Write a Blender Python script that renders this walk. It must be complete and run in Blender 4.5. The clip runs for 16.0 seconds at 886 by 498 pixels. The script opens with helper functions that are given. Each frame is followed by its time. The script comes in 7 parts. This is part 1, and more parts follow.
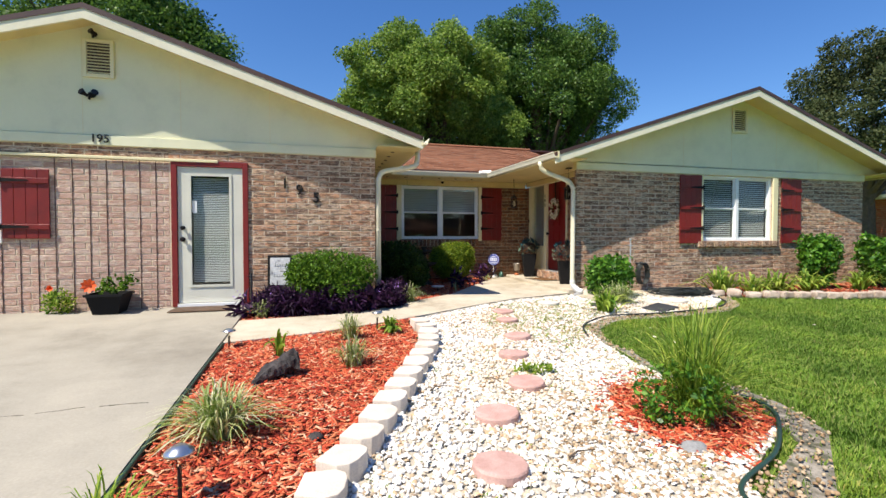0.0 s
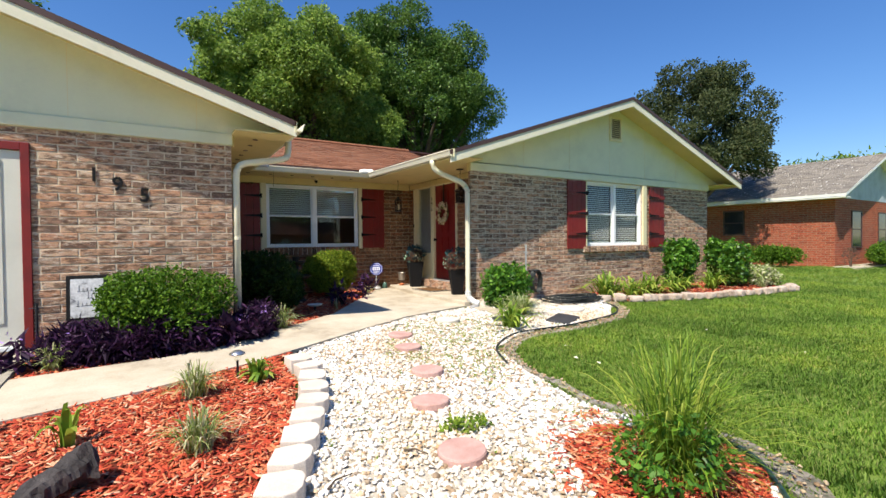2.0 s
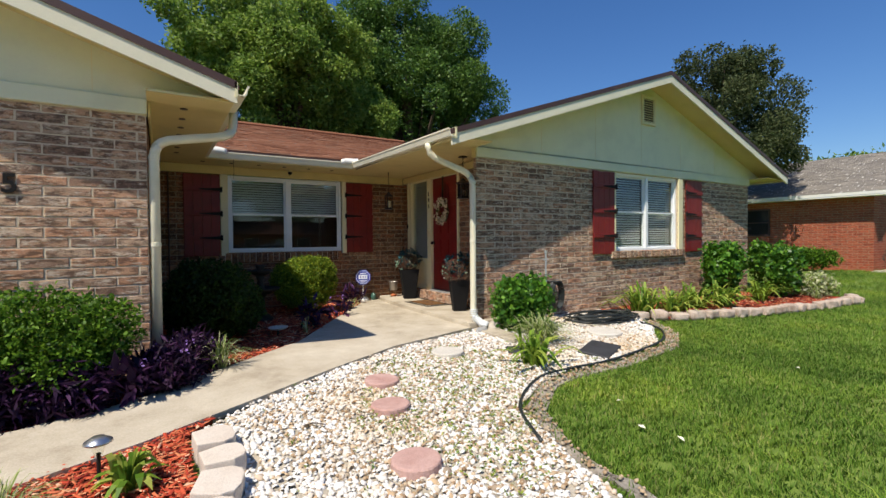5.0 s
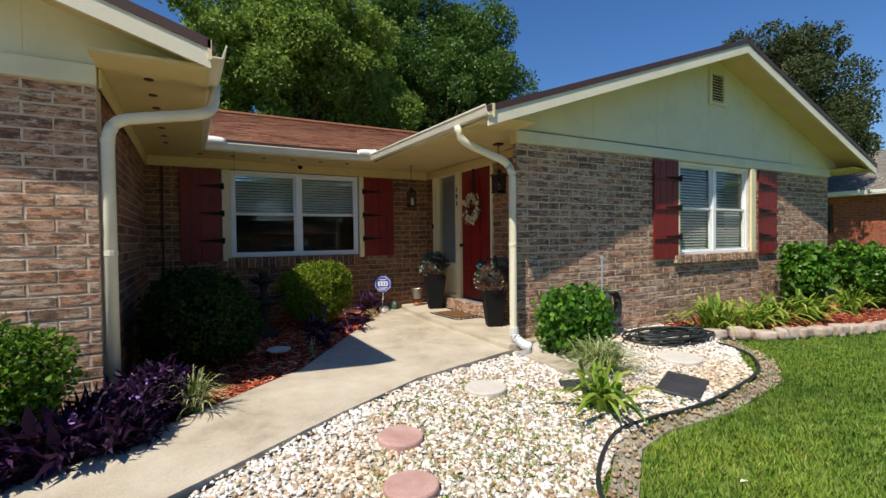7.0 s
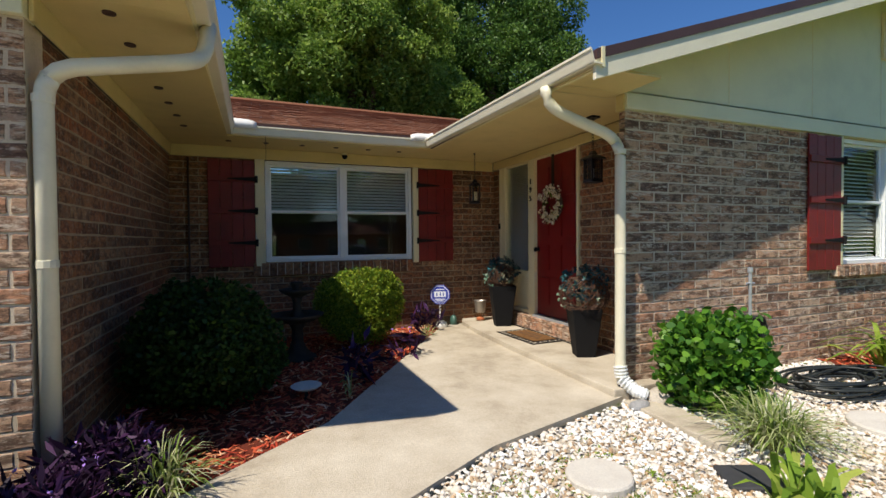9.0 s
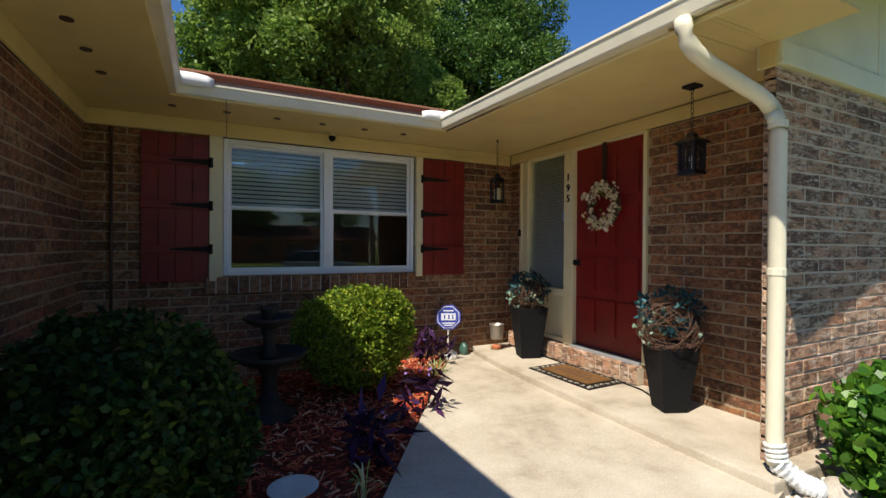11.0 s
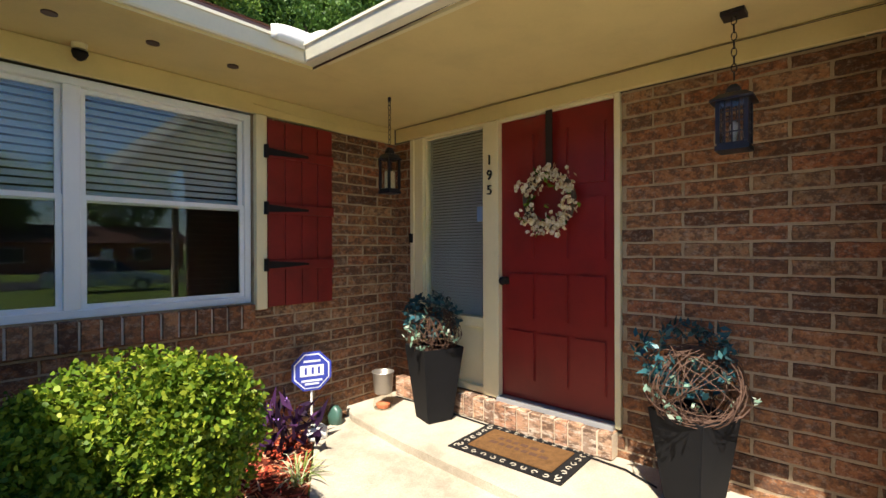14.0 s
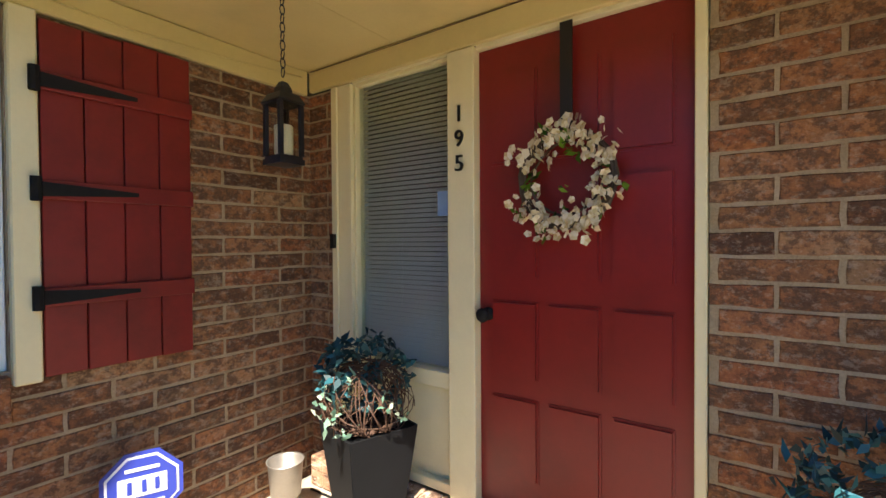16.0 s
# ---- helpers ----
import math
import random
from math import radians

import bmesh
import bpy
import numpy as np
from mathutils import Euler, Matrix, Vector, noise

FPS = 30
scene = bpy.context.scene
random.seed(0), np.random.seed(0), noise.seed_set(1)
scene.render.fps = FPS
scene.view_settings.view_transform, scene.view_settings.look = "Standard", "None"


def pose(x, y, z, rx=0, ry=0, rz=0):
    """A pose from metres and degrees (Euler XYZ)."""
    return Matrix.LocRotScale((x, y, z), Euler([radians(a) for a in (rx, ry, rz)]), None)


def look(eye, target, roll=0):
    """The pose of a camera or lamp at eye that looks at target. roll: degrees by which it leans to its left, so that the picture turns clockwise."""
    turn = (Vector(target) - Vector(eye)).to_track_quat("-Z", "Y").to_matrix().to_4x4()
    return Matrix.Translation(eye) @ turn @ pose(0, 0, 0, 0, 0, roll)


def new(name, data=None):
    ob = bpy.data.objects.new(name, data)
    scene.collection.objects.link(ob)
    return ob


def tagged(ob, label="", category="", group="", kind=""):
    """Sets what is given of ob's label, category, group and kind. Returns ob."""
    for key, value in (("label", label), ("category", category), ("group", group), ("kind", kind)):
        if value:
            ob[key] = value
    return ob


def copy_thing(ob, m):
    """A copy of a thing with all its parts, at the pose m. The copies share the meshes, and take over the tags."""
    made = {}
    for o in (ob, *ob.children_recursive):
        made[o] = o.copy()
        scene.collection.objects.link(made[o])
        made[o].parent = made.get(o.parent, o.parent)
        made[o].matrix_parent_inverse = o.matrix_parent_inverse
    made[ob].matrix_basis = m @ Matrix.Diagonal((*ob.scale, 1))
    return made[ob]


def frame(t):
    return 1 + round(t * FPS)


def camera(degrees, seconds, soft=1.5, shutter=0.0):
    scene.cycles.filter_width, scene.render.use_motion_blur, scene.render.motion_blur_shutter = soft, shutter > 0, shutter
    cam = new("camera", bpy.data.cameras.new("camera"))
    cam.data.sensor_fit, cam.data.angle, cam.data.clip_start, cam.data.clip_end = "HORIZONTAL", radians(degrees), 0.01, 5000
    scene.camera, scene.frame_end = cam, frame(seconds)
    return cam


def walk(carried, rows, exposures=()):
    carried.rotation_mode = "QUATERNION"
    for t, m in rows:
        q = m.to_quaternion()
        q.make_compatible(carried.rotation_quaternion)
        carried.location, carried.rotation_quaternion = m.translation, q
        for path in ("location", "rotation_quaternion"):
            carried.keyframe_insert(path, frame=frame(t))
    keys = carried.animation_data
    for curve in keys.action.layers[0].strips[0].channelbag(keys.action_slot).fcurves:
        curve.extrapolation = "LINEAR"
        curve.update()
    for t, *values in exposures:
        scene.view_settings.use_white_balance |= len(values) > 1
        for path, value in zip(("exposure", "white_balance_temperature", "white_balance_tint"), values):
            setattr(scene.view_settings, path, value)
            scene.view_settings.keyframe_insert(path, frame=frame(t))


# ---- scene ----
cam = camera(88.2, 16.0)
PATH = [
    (0, (0.02, 0.021, 1.386), (0.528, 1.872, 1.335), 0),
    (0.5, (-0.083, 0.354, 1.389), (0.567, 2.16, 1.342), -0),
    (1, (-0.089, 0.654, 1.422), (0.804, 2.353, 1.38), -0.2),
    (1.5, (0.027, 0.941, 1.452), (1.03, 2.578, 1.408), -0.3),
    (2, (0.16, 1.196, 1.453), (1.167, 2.831, 1.416), -0.5),
    (2.5, (0.248, 1.476, 1.503), (1.261, 3.106, 1.462), -0.5),
    (3, (0.369, 1.689, 1.501), (1.388, 3.316, 1.467), -0.6),
    (3.5, (0.585, 1.936, 1.503), (1.602, 3.564, 1.461), -0.7),
    (3.7, (0.668, 2.025, 1.499), (1.685, 3.653, 1.46), -0.6),
    (6, (1.249, 3.067, 1.555), (2.241, 4.711, 1.513), -0.6),
    (6.5, (1.387, 3.328, 1.57), (2.343, 4.992, 1.532), -0.7),
    (7, (1.5, 3.552, 1.575), (2.422, 5.236, 1.532), -0.7),
    (7.5, (1.692, 3.836, 1.587), (2.507, 5.574, 1.545), -0.7),
    (8, (1.842, 4.141, 1.564), (2.562, 5.921, 1.524), -0.7),
    (8.5, (1.929, 4.441, 1.585), (2.638, 6.225, 1.548), -0.6),
    (9, (1.951, 4.774, 1.602), (2.662, 6.557, 1.564), -0.5),
    (9.5, (1.94, 5.137, 1.623), (2.653, 6.919, 1.586), -0.5),
    (9.7, (1.908, 5.31, 1.624), (2.629, 7.089, 1.583), -0.4),
    (11.8, (1.921, 6.856, 1.63), (2.932, 8.582, 1.625), 0.1),
    (12, (1.966, 7.007, 1.663), (3.0, 8.719, 1.639), 0.0),
    (12.5, (2.041, 7.327, 1.69), (3.165, 8.981, 1.669), -0.1),
    (13, (2.108, 7.601, 1.726), (3.365, 9.156, 1.709), -0.0),
    (13.5, (2.253, 7.808, 1.73), (3.674, 9.214, 1.712), -0.2),
    (14, (2.513, 8.004, 1.707), (4.0, 9.341, 1.705), -0.2),
    (14.5, (2.778, 8.211, 1.703), (4.29, 9.52, 1.703), -0.2),
    (15, (3.056, 8.445, 1.76), (4.597, 9.72, 1.745), -0.3),
    (15.5, (3.338, 8.674, 1.738), (4.916, 9.902, 1.737), -0.5),
    (16, (3.58, 8.912, 1.793), (5.21, 10.07, 1.761), -0.4),
]
EXPOSURES = [(0.0, 0.7), (2.0, 0.7), (3.5, 0.30), (9.5, 0.24), (12.0, 0.75), (13.0, 1.0), (14.5, 1.25), (16.0, 1.75)]
walk(cam, [(t, look(eye, target, roll)) for t, eye, target, roll in PATH], EXPOSURES)

# ---- world, sun ----
SUN_WAY = Vector((0.60, 0.298, -1.0)).normalized()
world = bpy.data.worlds.new("sky")
scene.world = world
world.use_nodes = True
wn = world.node_tree.nodes
sky = wn.new("ShaderNodeTexSky")
sky.sky_type, sky.sun_disc = "NISHITA", False
sky.sun_elevation = math.asin(-SUN_WAY.z)
sky.sun_rotation = math.atan2(-SUN_WAY.x, -SUN_WAY.y)
sky.air_density, sky.dust_density, sky.ozone_density = 1.25, 0.0, 3.0
wn["Background"].inputs["Strength"].default_value = 0.076
deep = wn.new("ShaderNodeHueSaturation")
deep.inputs["Saturation"].default_value = 1.2
world.node_tree.links.new(sky.outputs["Color"], deep.inputs["Color"])
tint = wn.new("ShaderNodeMix")
tint.data_type, tint.blend_type = "RGBA", "MULTIPLY"
tint.inputs["Factor"].default_value = 1.0
tint.inputs["B"].default_value = (0.78, 0.93, 1.22, 1)
world.node_tree.links.new(deep.outputs["Color"], tint.inputs["A"])
world.node_tree.links.new(tint.outputs["Result"], wn["Background"].inputs["Color"])
sun = new("sun", bpy.data.lights.new("sun", "SUN"))
sun.data.energy, sun.data.angle, sun.data.color = 5.0, radians(0.6), (1.0, 0.93, 0.81)
sun.rotation_euler = SUN_WAY.to_track_quat("-Z", "Y").to_euler()

# ---- helpers of this scene ----
rng = np.random.default_rng(7)


def ground_z(y):
    """The lot rises gently towards the house and falls to the street."""
    return max(-0.3, min(0.04 * y, 0.31))


def bm_box(bm, x0, x1, y0, y1, z0, z1, m=None):
    v = [bm.verts.new((x, y, z)) for z in (z0, z1) for y in (y0, y1) for x in (x0, x1)]
    for f in ((0, 2, 3, 1), (4, 5, 7, 6), (0, 1, 5, 4), (2, 6, 7, 3), (0, 4, 6, 2), (1, 3, 7, 5)):
        bm.faces.new([v[i] for i in f])
    if m is not None:
        for q in v:
            q.co = m @ q.co
    return v


def bm_tube(bm, pts, r, seg=8, caps=True, r_end=None):
    """A round bar along a line of points."""
    pts = [Vector(p) for p in pts]
    rings = []
    up = Vector((0, 0, 1))
    for i, p in enumerate(pts):
        d = (pts[min(i + 1, len(pts) - 1)] - pts[max(i - 1, 0)]).normalized()
        a = d.cross(up if abs(d.z) < 0.95 else Vector((0, 1, 0))).normalized()
        b = d.cross(a)
        rr = r if r_end is None else r + (r_end - r) * i / max(1, len(pts) - 1)
        rings.append([bm.verts.new(p + rr * (math.cos(k * 2 * math.pi / seg) * a + math.sin(k * 2 * math.pi / seg) * b)) for k in range(seg)])
    for r0, r1 in zip(rings, rings[1:]):
        for k in range(seg):
            bm.faces.new((r0[k], r0[(k + 1) % seg], r1[(k + 1) % seg], r1[k]))
    if caps:
        bm.faces.new(rings[0][::-1])
        bm.faces.new(rings[-1])


def bm_lathe(bm, profile, seg=24, at=(0, 0, 0), flute=0.0):
    """A turned shape from (radius, height) pairs."""
    rings = []
    for r, z in profile:
        rings.append([bm.verts.new((at[0] + r * (1 + flute * math.cos(8 * k * 2 * math.pi / seg)) * math.cos(k * 2 * math.pi / seg),
                                    at[1] + r * (1 + flute * math.cos(8 * k * 2 * math.pi / seg)) * math.sin(k * 2 * math.pi / seg), at[2] + z)) for k in range(seg)])
    for r0, r1 in zip(rings, rings[1:]):
        for k in range(seg):
            bm.faces.new((r0[k], r0[(k + 1) % seg], r1[(k + 1) % seg], r1[k]))
    bm.faces.new(rings[0][::-1])
    bm.faces.new(rings[-1])


def bm_prism(bm, outline, z0, z1):
    """An upright slab over a flat outline; z0 and z1 are numbers or functions of (x, y)."""
    za = z0 if callable(z0) else (lambda x, y: z0)
    zb = z1 if callable(z1) else (lambda x, y: z1)
    lo = [bm.verts.new((x, y, za(x, y))) for x, y in outline]
    hi = [bm.verts.new((x, y, zb(x, y))) for x, y in outline]
    n = len(outline)
    top = bm.faces.new(hi)
    bm.faces.new(lo[::-1])
    for i in range(n):
        bm.faces.new((lo[i], lo[(i + 1) % n], hi[(i + 1) % n], hi[i]))
    return top


def bevel(bm, w, seg=2):
    bmesh.ops.bevel(bm, geom=list(bm.edges), offset=w, segments=seg, profile=0.6, affect="EDGES", clamp_overlap=True)


def finish(name, bm, material, smooth=False):
    bmesh.ops.recalc_face_normals(bm, faces=bm.faces)
    me = bpy.data.meshes.new(name)
    bm.to_mesh(me)
    bm.free()
    if smooth:
        for p in me.polygons:
            p.use_smooth = True
    me.materials.append(material)
    return me


def part(name, bm, material, parent=None, label="", smooth=False):
    """One bmesh as one mesh object under a thing or a part."""
    ob = new(name, finish(name, bm, material, smooth))
    ob.parent = parent
    if label:
        ob["label"] = label
    return ob


def thing(name, label, category, m=None, group="", kind=""):
    ob = new(name)
    ob.empty_display_size = 0.05
    if m is not None:
        ob.matrix_basis = m
    return tagged(ob, label, category, group, kind)


def solid(name, bm, material, label, category, m=None, group="", kind="", smooth=False):
    ob = new(name, finish(name, bm, material, smooth))
    if m is not None:
        ob.matrix_basis = m
    return tagged(ob, label, category, group, kind)


def box_part(name, dims, material, parent, label="", bev=0.0):
    bm = bmesh.new()
    bm_box(bm, *dims)
    if bev:
        bevel(bm, bev, 1)
    return part(name, bm, material, parent, label)


def scatter_mesh(name, verts, faces, rot, loc):
    """One mesh of many small pieces: the base piece under each 3x3 matrix and place."""
    v, f = np.asarray(verts, float), np.asarray(faces, int)
    n = len(loc)
    allv = np.einsum("nij,kj->nki", rot, v) + loc[:, None, :]
    allf = f[None] + (np.arange(n) * len(v))[:, None, None]
    me = bpy.data.meshes.new(name)
    me.vertices.add(n * len(v))
    me.vertices.foreach_set("co", allv.reshape(-1))
    k = f.shape[1]
    me.loops.add(n * len(f) * k)
    me.loops.foreach_set("vertex_index", allf.reshape(-1).astype(np.int32))
    me.polygons.add(n * len(f))
    me.polygons.foreach_set("loop_start", np.arange(0, n * len(f) * k, k, dtype=np.int32))
    me.update(calc_edges=True)
    me.validate()
    return me


def turns(n, tilt=0.3, r=None):
    """Random rotations: any heading, leaning by up to about tilt radians."""
    r = r or rng
    a = r.uniform(0, 2 * np.pi, n)
    b = r.normal(0, tilt, n)
    c = r.normal(0, tilt, n)
    ca, sa, cb, sb, cc, sc = np.cos(a), np.sin(a), np.cos(b), np.sin(b), np.cos(c), np.sin(c)
    z, o = np.zeros(n), np.ones(n)
    rz = np.stack([np.stack([ca, -sa, z], 1), np.stack([sa, ca, z], 1), np.stack([z, z, o], 1)], 1)
    rx = np.stack([np.stack([o, z, z], 1), np.stack([z, cb, -sb], 1), np.stack([z, sb, cb], 1)], 1)
    ry = np.stack([np.stack([cc, z, sc], 1), np.stack([z, o, z], 1), np.stack([-sc, z, cc], 1)], 1)
    return rx @ ry @ rz


def inside(poly, x, y):
    """Which of the points lie inside the outline."""
    ok = np.zeros(len(x), bool)
    j = len(poly) - 1
    for i in range(len(poly)):
        (xi, yi), (xj, yj) = poly[i], poly[j]
        if yi != yj:
            ok ^= ((yi > y) != (yj > y)) & (x < (xj - xi) * (y - yi) / (yj - yi) + xi)
        j = i
    return ok


def sown(poly, n):
    """n places spread evenly over an outline."""
    xs, ys = [p[0] for p in poly], [p[1] for p in poly]
    out = np.zeros((0, 2))
    while len(out) < n:
        q = np.stack([rng.uniform(min(xs), max(xs), 2 * n), rng.uniform(min(ys), max(ys), 2 * n)], 1)
        out = np.concatenate([out, q[inside(poly, q[:, 0], q[:, 1])]])
    return out[:n]


# ---- materials ----
def node_mat(name, rough=0.6, metal=0.0, spec=0.5):
    m = bpy.data.materials.new(name)
    m.use_nodes = True
    b = m.node_tree.nodes["Principled BSDF"]
    b.inputs["Roughness"].default_value = rough
    b.inputs["Metallic"].default_value = metal
    b.inputs["Specular IOR Level"].default_value = spec
    return m, m.node_tree.nodes, m.node_tree.links, b


def ramp_of(nodes, links, source, stops):
    r = nodes.new("ShaderNodeValToRGB")
    e = r.color_ramp.elements
    e[0].position, e[0].color = stops[0][0], (*stops[0][1], 1)
    e[1].position, e[1].color = stops[-1][0], (*stops[-1][1], 1)
    for p, c in stops[1:-1]:
        e.new(p).color = (*c, 1)
    links.new(source, r.inputs["Fac"])
    return r.outputs["Color"]


def noise_of(nodes, links, scale, detail=4.0, rough=0.6, coords=None):
    n = nodes.new("ShaderNodeTexNoise")
    n.inputs["Scale"].default_value, n.inputs["Detail"].default_value, n.inputs["Roughness"].default_value = scale, detail, rough
    if coords is None:
        coords = nodes.new("ShaderNodeNewGeometry").outputs["Position"]
    links.new(coords, n.inputs["Vector"])
    return n.outputs["Fac"]


def mix_of(nodes, links, fac, a, b, mode="MIX"):
    m = nodes.new("ShaderNodeMix")
    m.data_type, m.blend_type = "RGBA", mode
    for sock, v in ((m.inputs["Factor"], fac), (m.inputs["A"], a), (m.inputs["B"], b)):
        if isinstance(v, (int, float)):
            sock.default_value = v
        elif isinstance(v, tuple):
            sock.default_value = (*v, 1)
        else:
            links.new(v, sock)
    return m.outputs["Result"]


def bump_of(nodes, links, b, height, strength=0.3, dist=0.004):
    u = nodes.new("ShaderNodeBump")
    u.inputs["Strength"].default_value, u.inputs["Distance"].default_value = strength, dist
    links.new(height, u.inputs["Height"])
    links.new(u.outputs["Normal"], b.inputs["Normal"])


def painted(name, color, rough=0.5, wear=0.12, fine=60, coarse=2.5, bump=0.15, metal=0.0):
    """Paint, plastic or metal: one colour with faint broad stains and a fine grain."""
    m, n, l, b = node_mat(name, rough, metal)
    dark = tuple(c * (1 - 2 * wear) for c in color)
    lite = tuple(min(1, c * (1 + wear)) for c in color)
    c1 = ramp_of(n, l, noise_of(n, l, coarse, 5), [(0.3, dark), (0.5, color), (0.75, lite)])
    f = noise_of(n, l, fine, 3)
    c2 = mix_of(n, l, 0.18, c1, ramp_of(n, l, f, [(0.3, dark), (0.7, lite)]))
    l.new(c2, b.inputs["Base Color"])
    bump_of(n, l, b, f, bump, 0.003)
    return m


def brick_paint(name, stops, wash, per_object, soot=0.35, hot=(0.50, 0.27, 0.17), streak=9):
    """Fired clay: each brick its own colour, mottled, with a pale wash in patches."""
    m, n, l, b = node_mat(name, 0.88, 0, 0.25)
    if per_object:
        r = n.new("ShaderNodeObjectInfo").outputs["Random"]
    else:
        r = n.new("ShaderNodeNewGeometry").outputs["Random Per Island"]
    base = ramp_of(n, l, r, stops)
    def shifted(dx, sx, sz):
        mp = n.new("ShaderNodeMapping")
        l.new(n.new("ShaderNodeNewGeometry").outputs["Position"], mp.inputs["Vector"])
        mp.inputs["Location"].default_value = (dx, dx * 0.7, dx * 0.3)
        mp.inputs["Scale"].default_value = (sx, sx, sz)
        return mp.outputs["Vector"]

    burnt = noise_of(n, l, 1.0, 6, 0.74, shifted(3.0, streak + 1, 27))
    warm = noise_of(n, l, 1.0, 5, 0.7, shifted(11.0, 17, 24))
    pale = noise_of(n, l, 1.0, 7, 0.78, shifted(27.0, streak, 36))
    grain = noise_of(n, l, 95, 5, 0.75)
    c = mix_of(n, l, ramp_of(n, l, warm, [(0.45, (0, 0, 0)), (0.62, (0.55,) * 3)]), base, hot)
    c = mix_of(n, l, ramp_of(n, l, burnt, [(0.46, (0, 0, 0)), (0.56, (soot * 2.1,) * 3)]), c, (0.095, 0.054, 0.036))
    c = mix_of(n, l, ramp_of(n, l, pale, [(0.52, (0, 0, 0)), (0.60, (wash * 1.7,) * 3)]), c, (0.69, 0.56, 0.43))
    c = mix_of(n, l, 0.6, c, ramp_of(n, l, grain, [(0.3, (0.5,) * 3), (0.65, (1.15,) * 3)]), "MULTIPLY")
    l.new(c, b.inputs["Base Color"])
    bump_of(n, l, b, pale, 0.8, 0.010)
    return m


def leafy(name, stops, rough=0.45, gloss=0.4, thin=0.35, each=False, patch=0.0):
    """Leaves: each its own green, letting some light through."""
    m, n, l, b = node_mat(name, rough, 0, gloss)
    r = n.new("ShaderNodeObjectInfo").outputs["Random"] if each else n.new("ShaderNodeNewGeometry").outputs["Random Per Island"]
    c = ramp_of(n, l, r, stops)
    c = mix_of(n, l, 0.5, c, ramp_of(n, l, noise_of(n, l, 2.2, 4), [(0.3, (0.55,) * 3), (0.7, (1.1,) * 3)]), "MULTIPLY")
    if patch:
        c = mix_of(n, l, patch, c, ramp_of(n, l, noise_of(n, l, 0.8, 7, 0.7), [(0.36, (0.45, 0.55, 0.5)), (0.5, (1.0, 1.0, 1.0)), (0.64, (1.5, 1.25, 1.1))]), "MULTIPLY")
    l.new(c, b.inputs["Base Color"])
    t = n.new("ShaderNodeBsdfTranslucent")
    l.new(c, t.inputs["Color"])
    s = n.new("ShaderNodeMixShader")
    s.inputs[0].default_value = thin
    l.new(b.outputs[0], s.inputs[1])
    l.new(t.outputs[0], s.inputs[2])
    l.new(s.outputs[0], n["Material Output"].inputs["Surface"])
    return m


def pieces(name, stops, rough=0.8, fine=90, bump=0.3, patch=None):
    """Loose pieces such as pebbles and chips, each of its own colour."""
    m, n, l, b = node_mat(name, rough, 0, 0.3)
    r = n.new("ShaderNodeNewGeometry").outputs["Random Per Island"]
    c = ramp_of(n, l, r, stops)
    if patch:
        c = mix_of(n, l, ramp_of(n, l, noise_of(n, l, 0.9, 4), [(0.48, (0, 0, 0)), (0.70, (0.7,) * 3)]), c, patch, "MULTIPLY")
    f = noise_of(n, l, fine, 4)
    c = mix_of(n, l, 0.5, c, ramp_of(n, l, f, [(0.25, (0.55,) * 3), (0.75, (1.05,) * 3)]), "MULTIPLY")
    l.new(c, b.inputs["Base Color"])
    bump_of(n, l, b, f, bump, 0.003)
    return m


def ground_paint(name, stops, scale, fine, rough=0.9, bump=0.4, fine_stops=((0.3, (0.6, 0.6, 0.6)), (0.7, (1.1, 1.1, 1.1)))):
    m, n, l, b = node_mat(name, rough, 0, 0.25)
    c = ramp_of(n, l, noise_of(n, l, scale, 7, 0.65), stops)
    f = noise_of(n, l, fine, 6, 0.7)
    c = mix_of(n, l, 0.7, c, ramp_of(n, l, f, list(fine_stops)), "MULTIPLY")
    l.new(c, b.inputs["Base Color"])
    bump_of(n, l, b, f, bump, 0.01)
    return m


BRICK_STOPS = [(0.0, (0.15, 0.09, 0.065)), (0.14, (0.34, 0.21, 0.14)), (0.36, (0.54, 0.33, 0.20)), (0.58, (0.53, 0.26, 0.145)), (0.78, (0.64, 0.45, 0.30)), (0.9, (0.54, 0.38, 0.26)), (1.0, (0.22, 0.145, 0.105))]
# browner brick, with the shade of court and porch put into its colour
SHADED_BRICK_STOPS = [(0.0, (0.075, 0.036, 0.021)), (0.2, (0.17, 0.078, 0.040)), (0.45, (0.30, 0.145, 0.066)), (0.65, (0.31, 0.112, 0.050)), (0.85, (0.39, 0.23, 0.12)), (1.0, (0.12, 0.07, 0.044))]
PANEL_STOPS = [(0.0, (0.48, 0.30, 0.24)), (0.4, (0.62, 0.42, 0.35)), (0.7, (0.56, 0.35, 0.28)), (1.0, (0.68, 0.54, 0.46))]
M_BRICK = brick_paint("weathered_brick", BRICK_STOPS, 0.5, True, 0.38)
M_BRICK_J = brick_paint("weathered_brick_far", BRICK_STOPS, 0.5, False, 0.38)
M_BRICK_SHADED = brick_paint("entry_brick", SHADED_BRICK_STOPS, 0.13, True, 0.36, (0.44, 0.18, 0.07), 22)
M_BRICK_SHADED_J = brick_paint("entry_brick_far", SHADED_BRICK_STOPS, 0.13, False, 0.36, (0.44, 0.18, 0.07), 22)
M_PANEL = brick_paint("panel_brick", PANEL_STOPS, 0.6, True, 0.12)
M_PANEL_J = brick_paint("panel_brick_far", PANEL_STOPS, 0.6, False, 0.12)
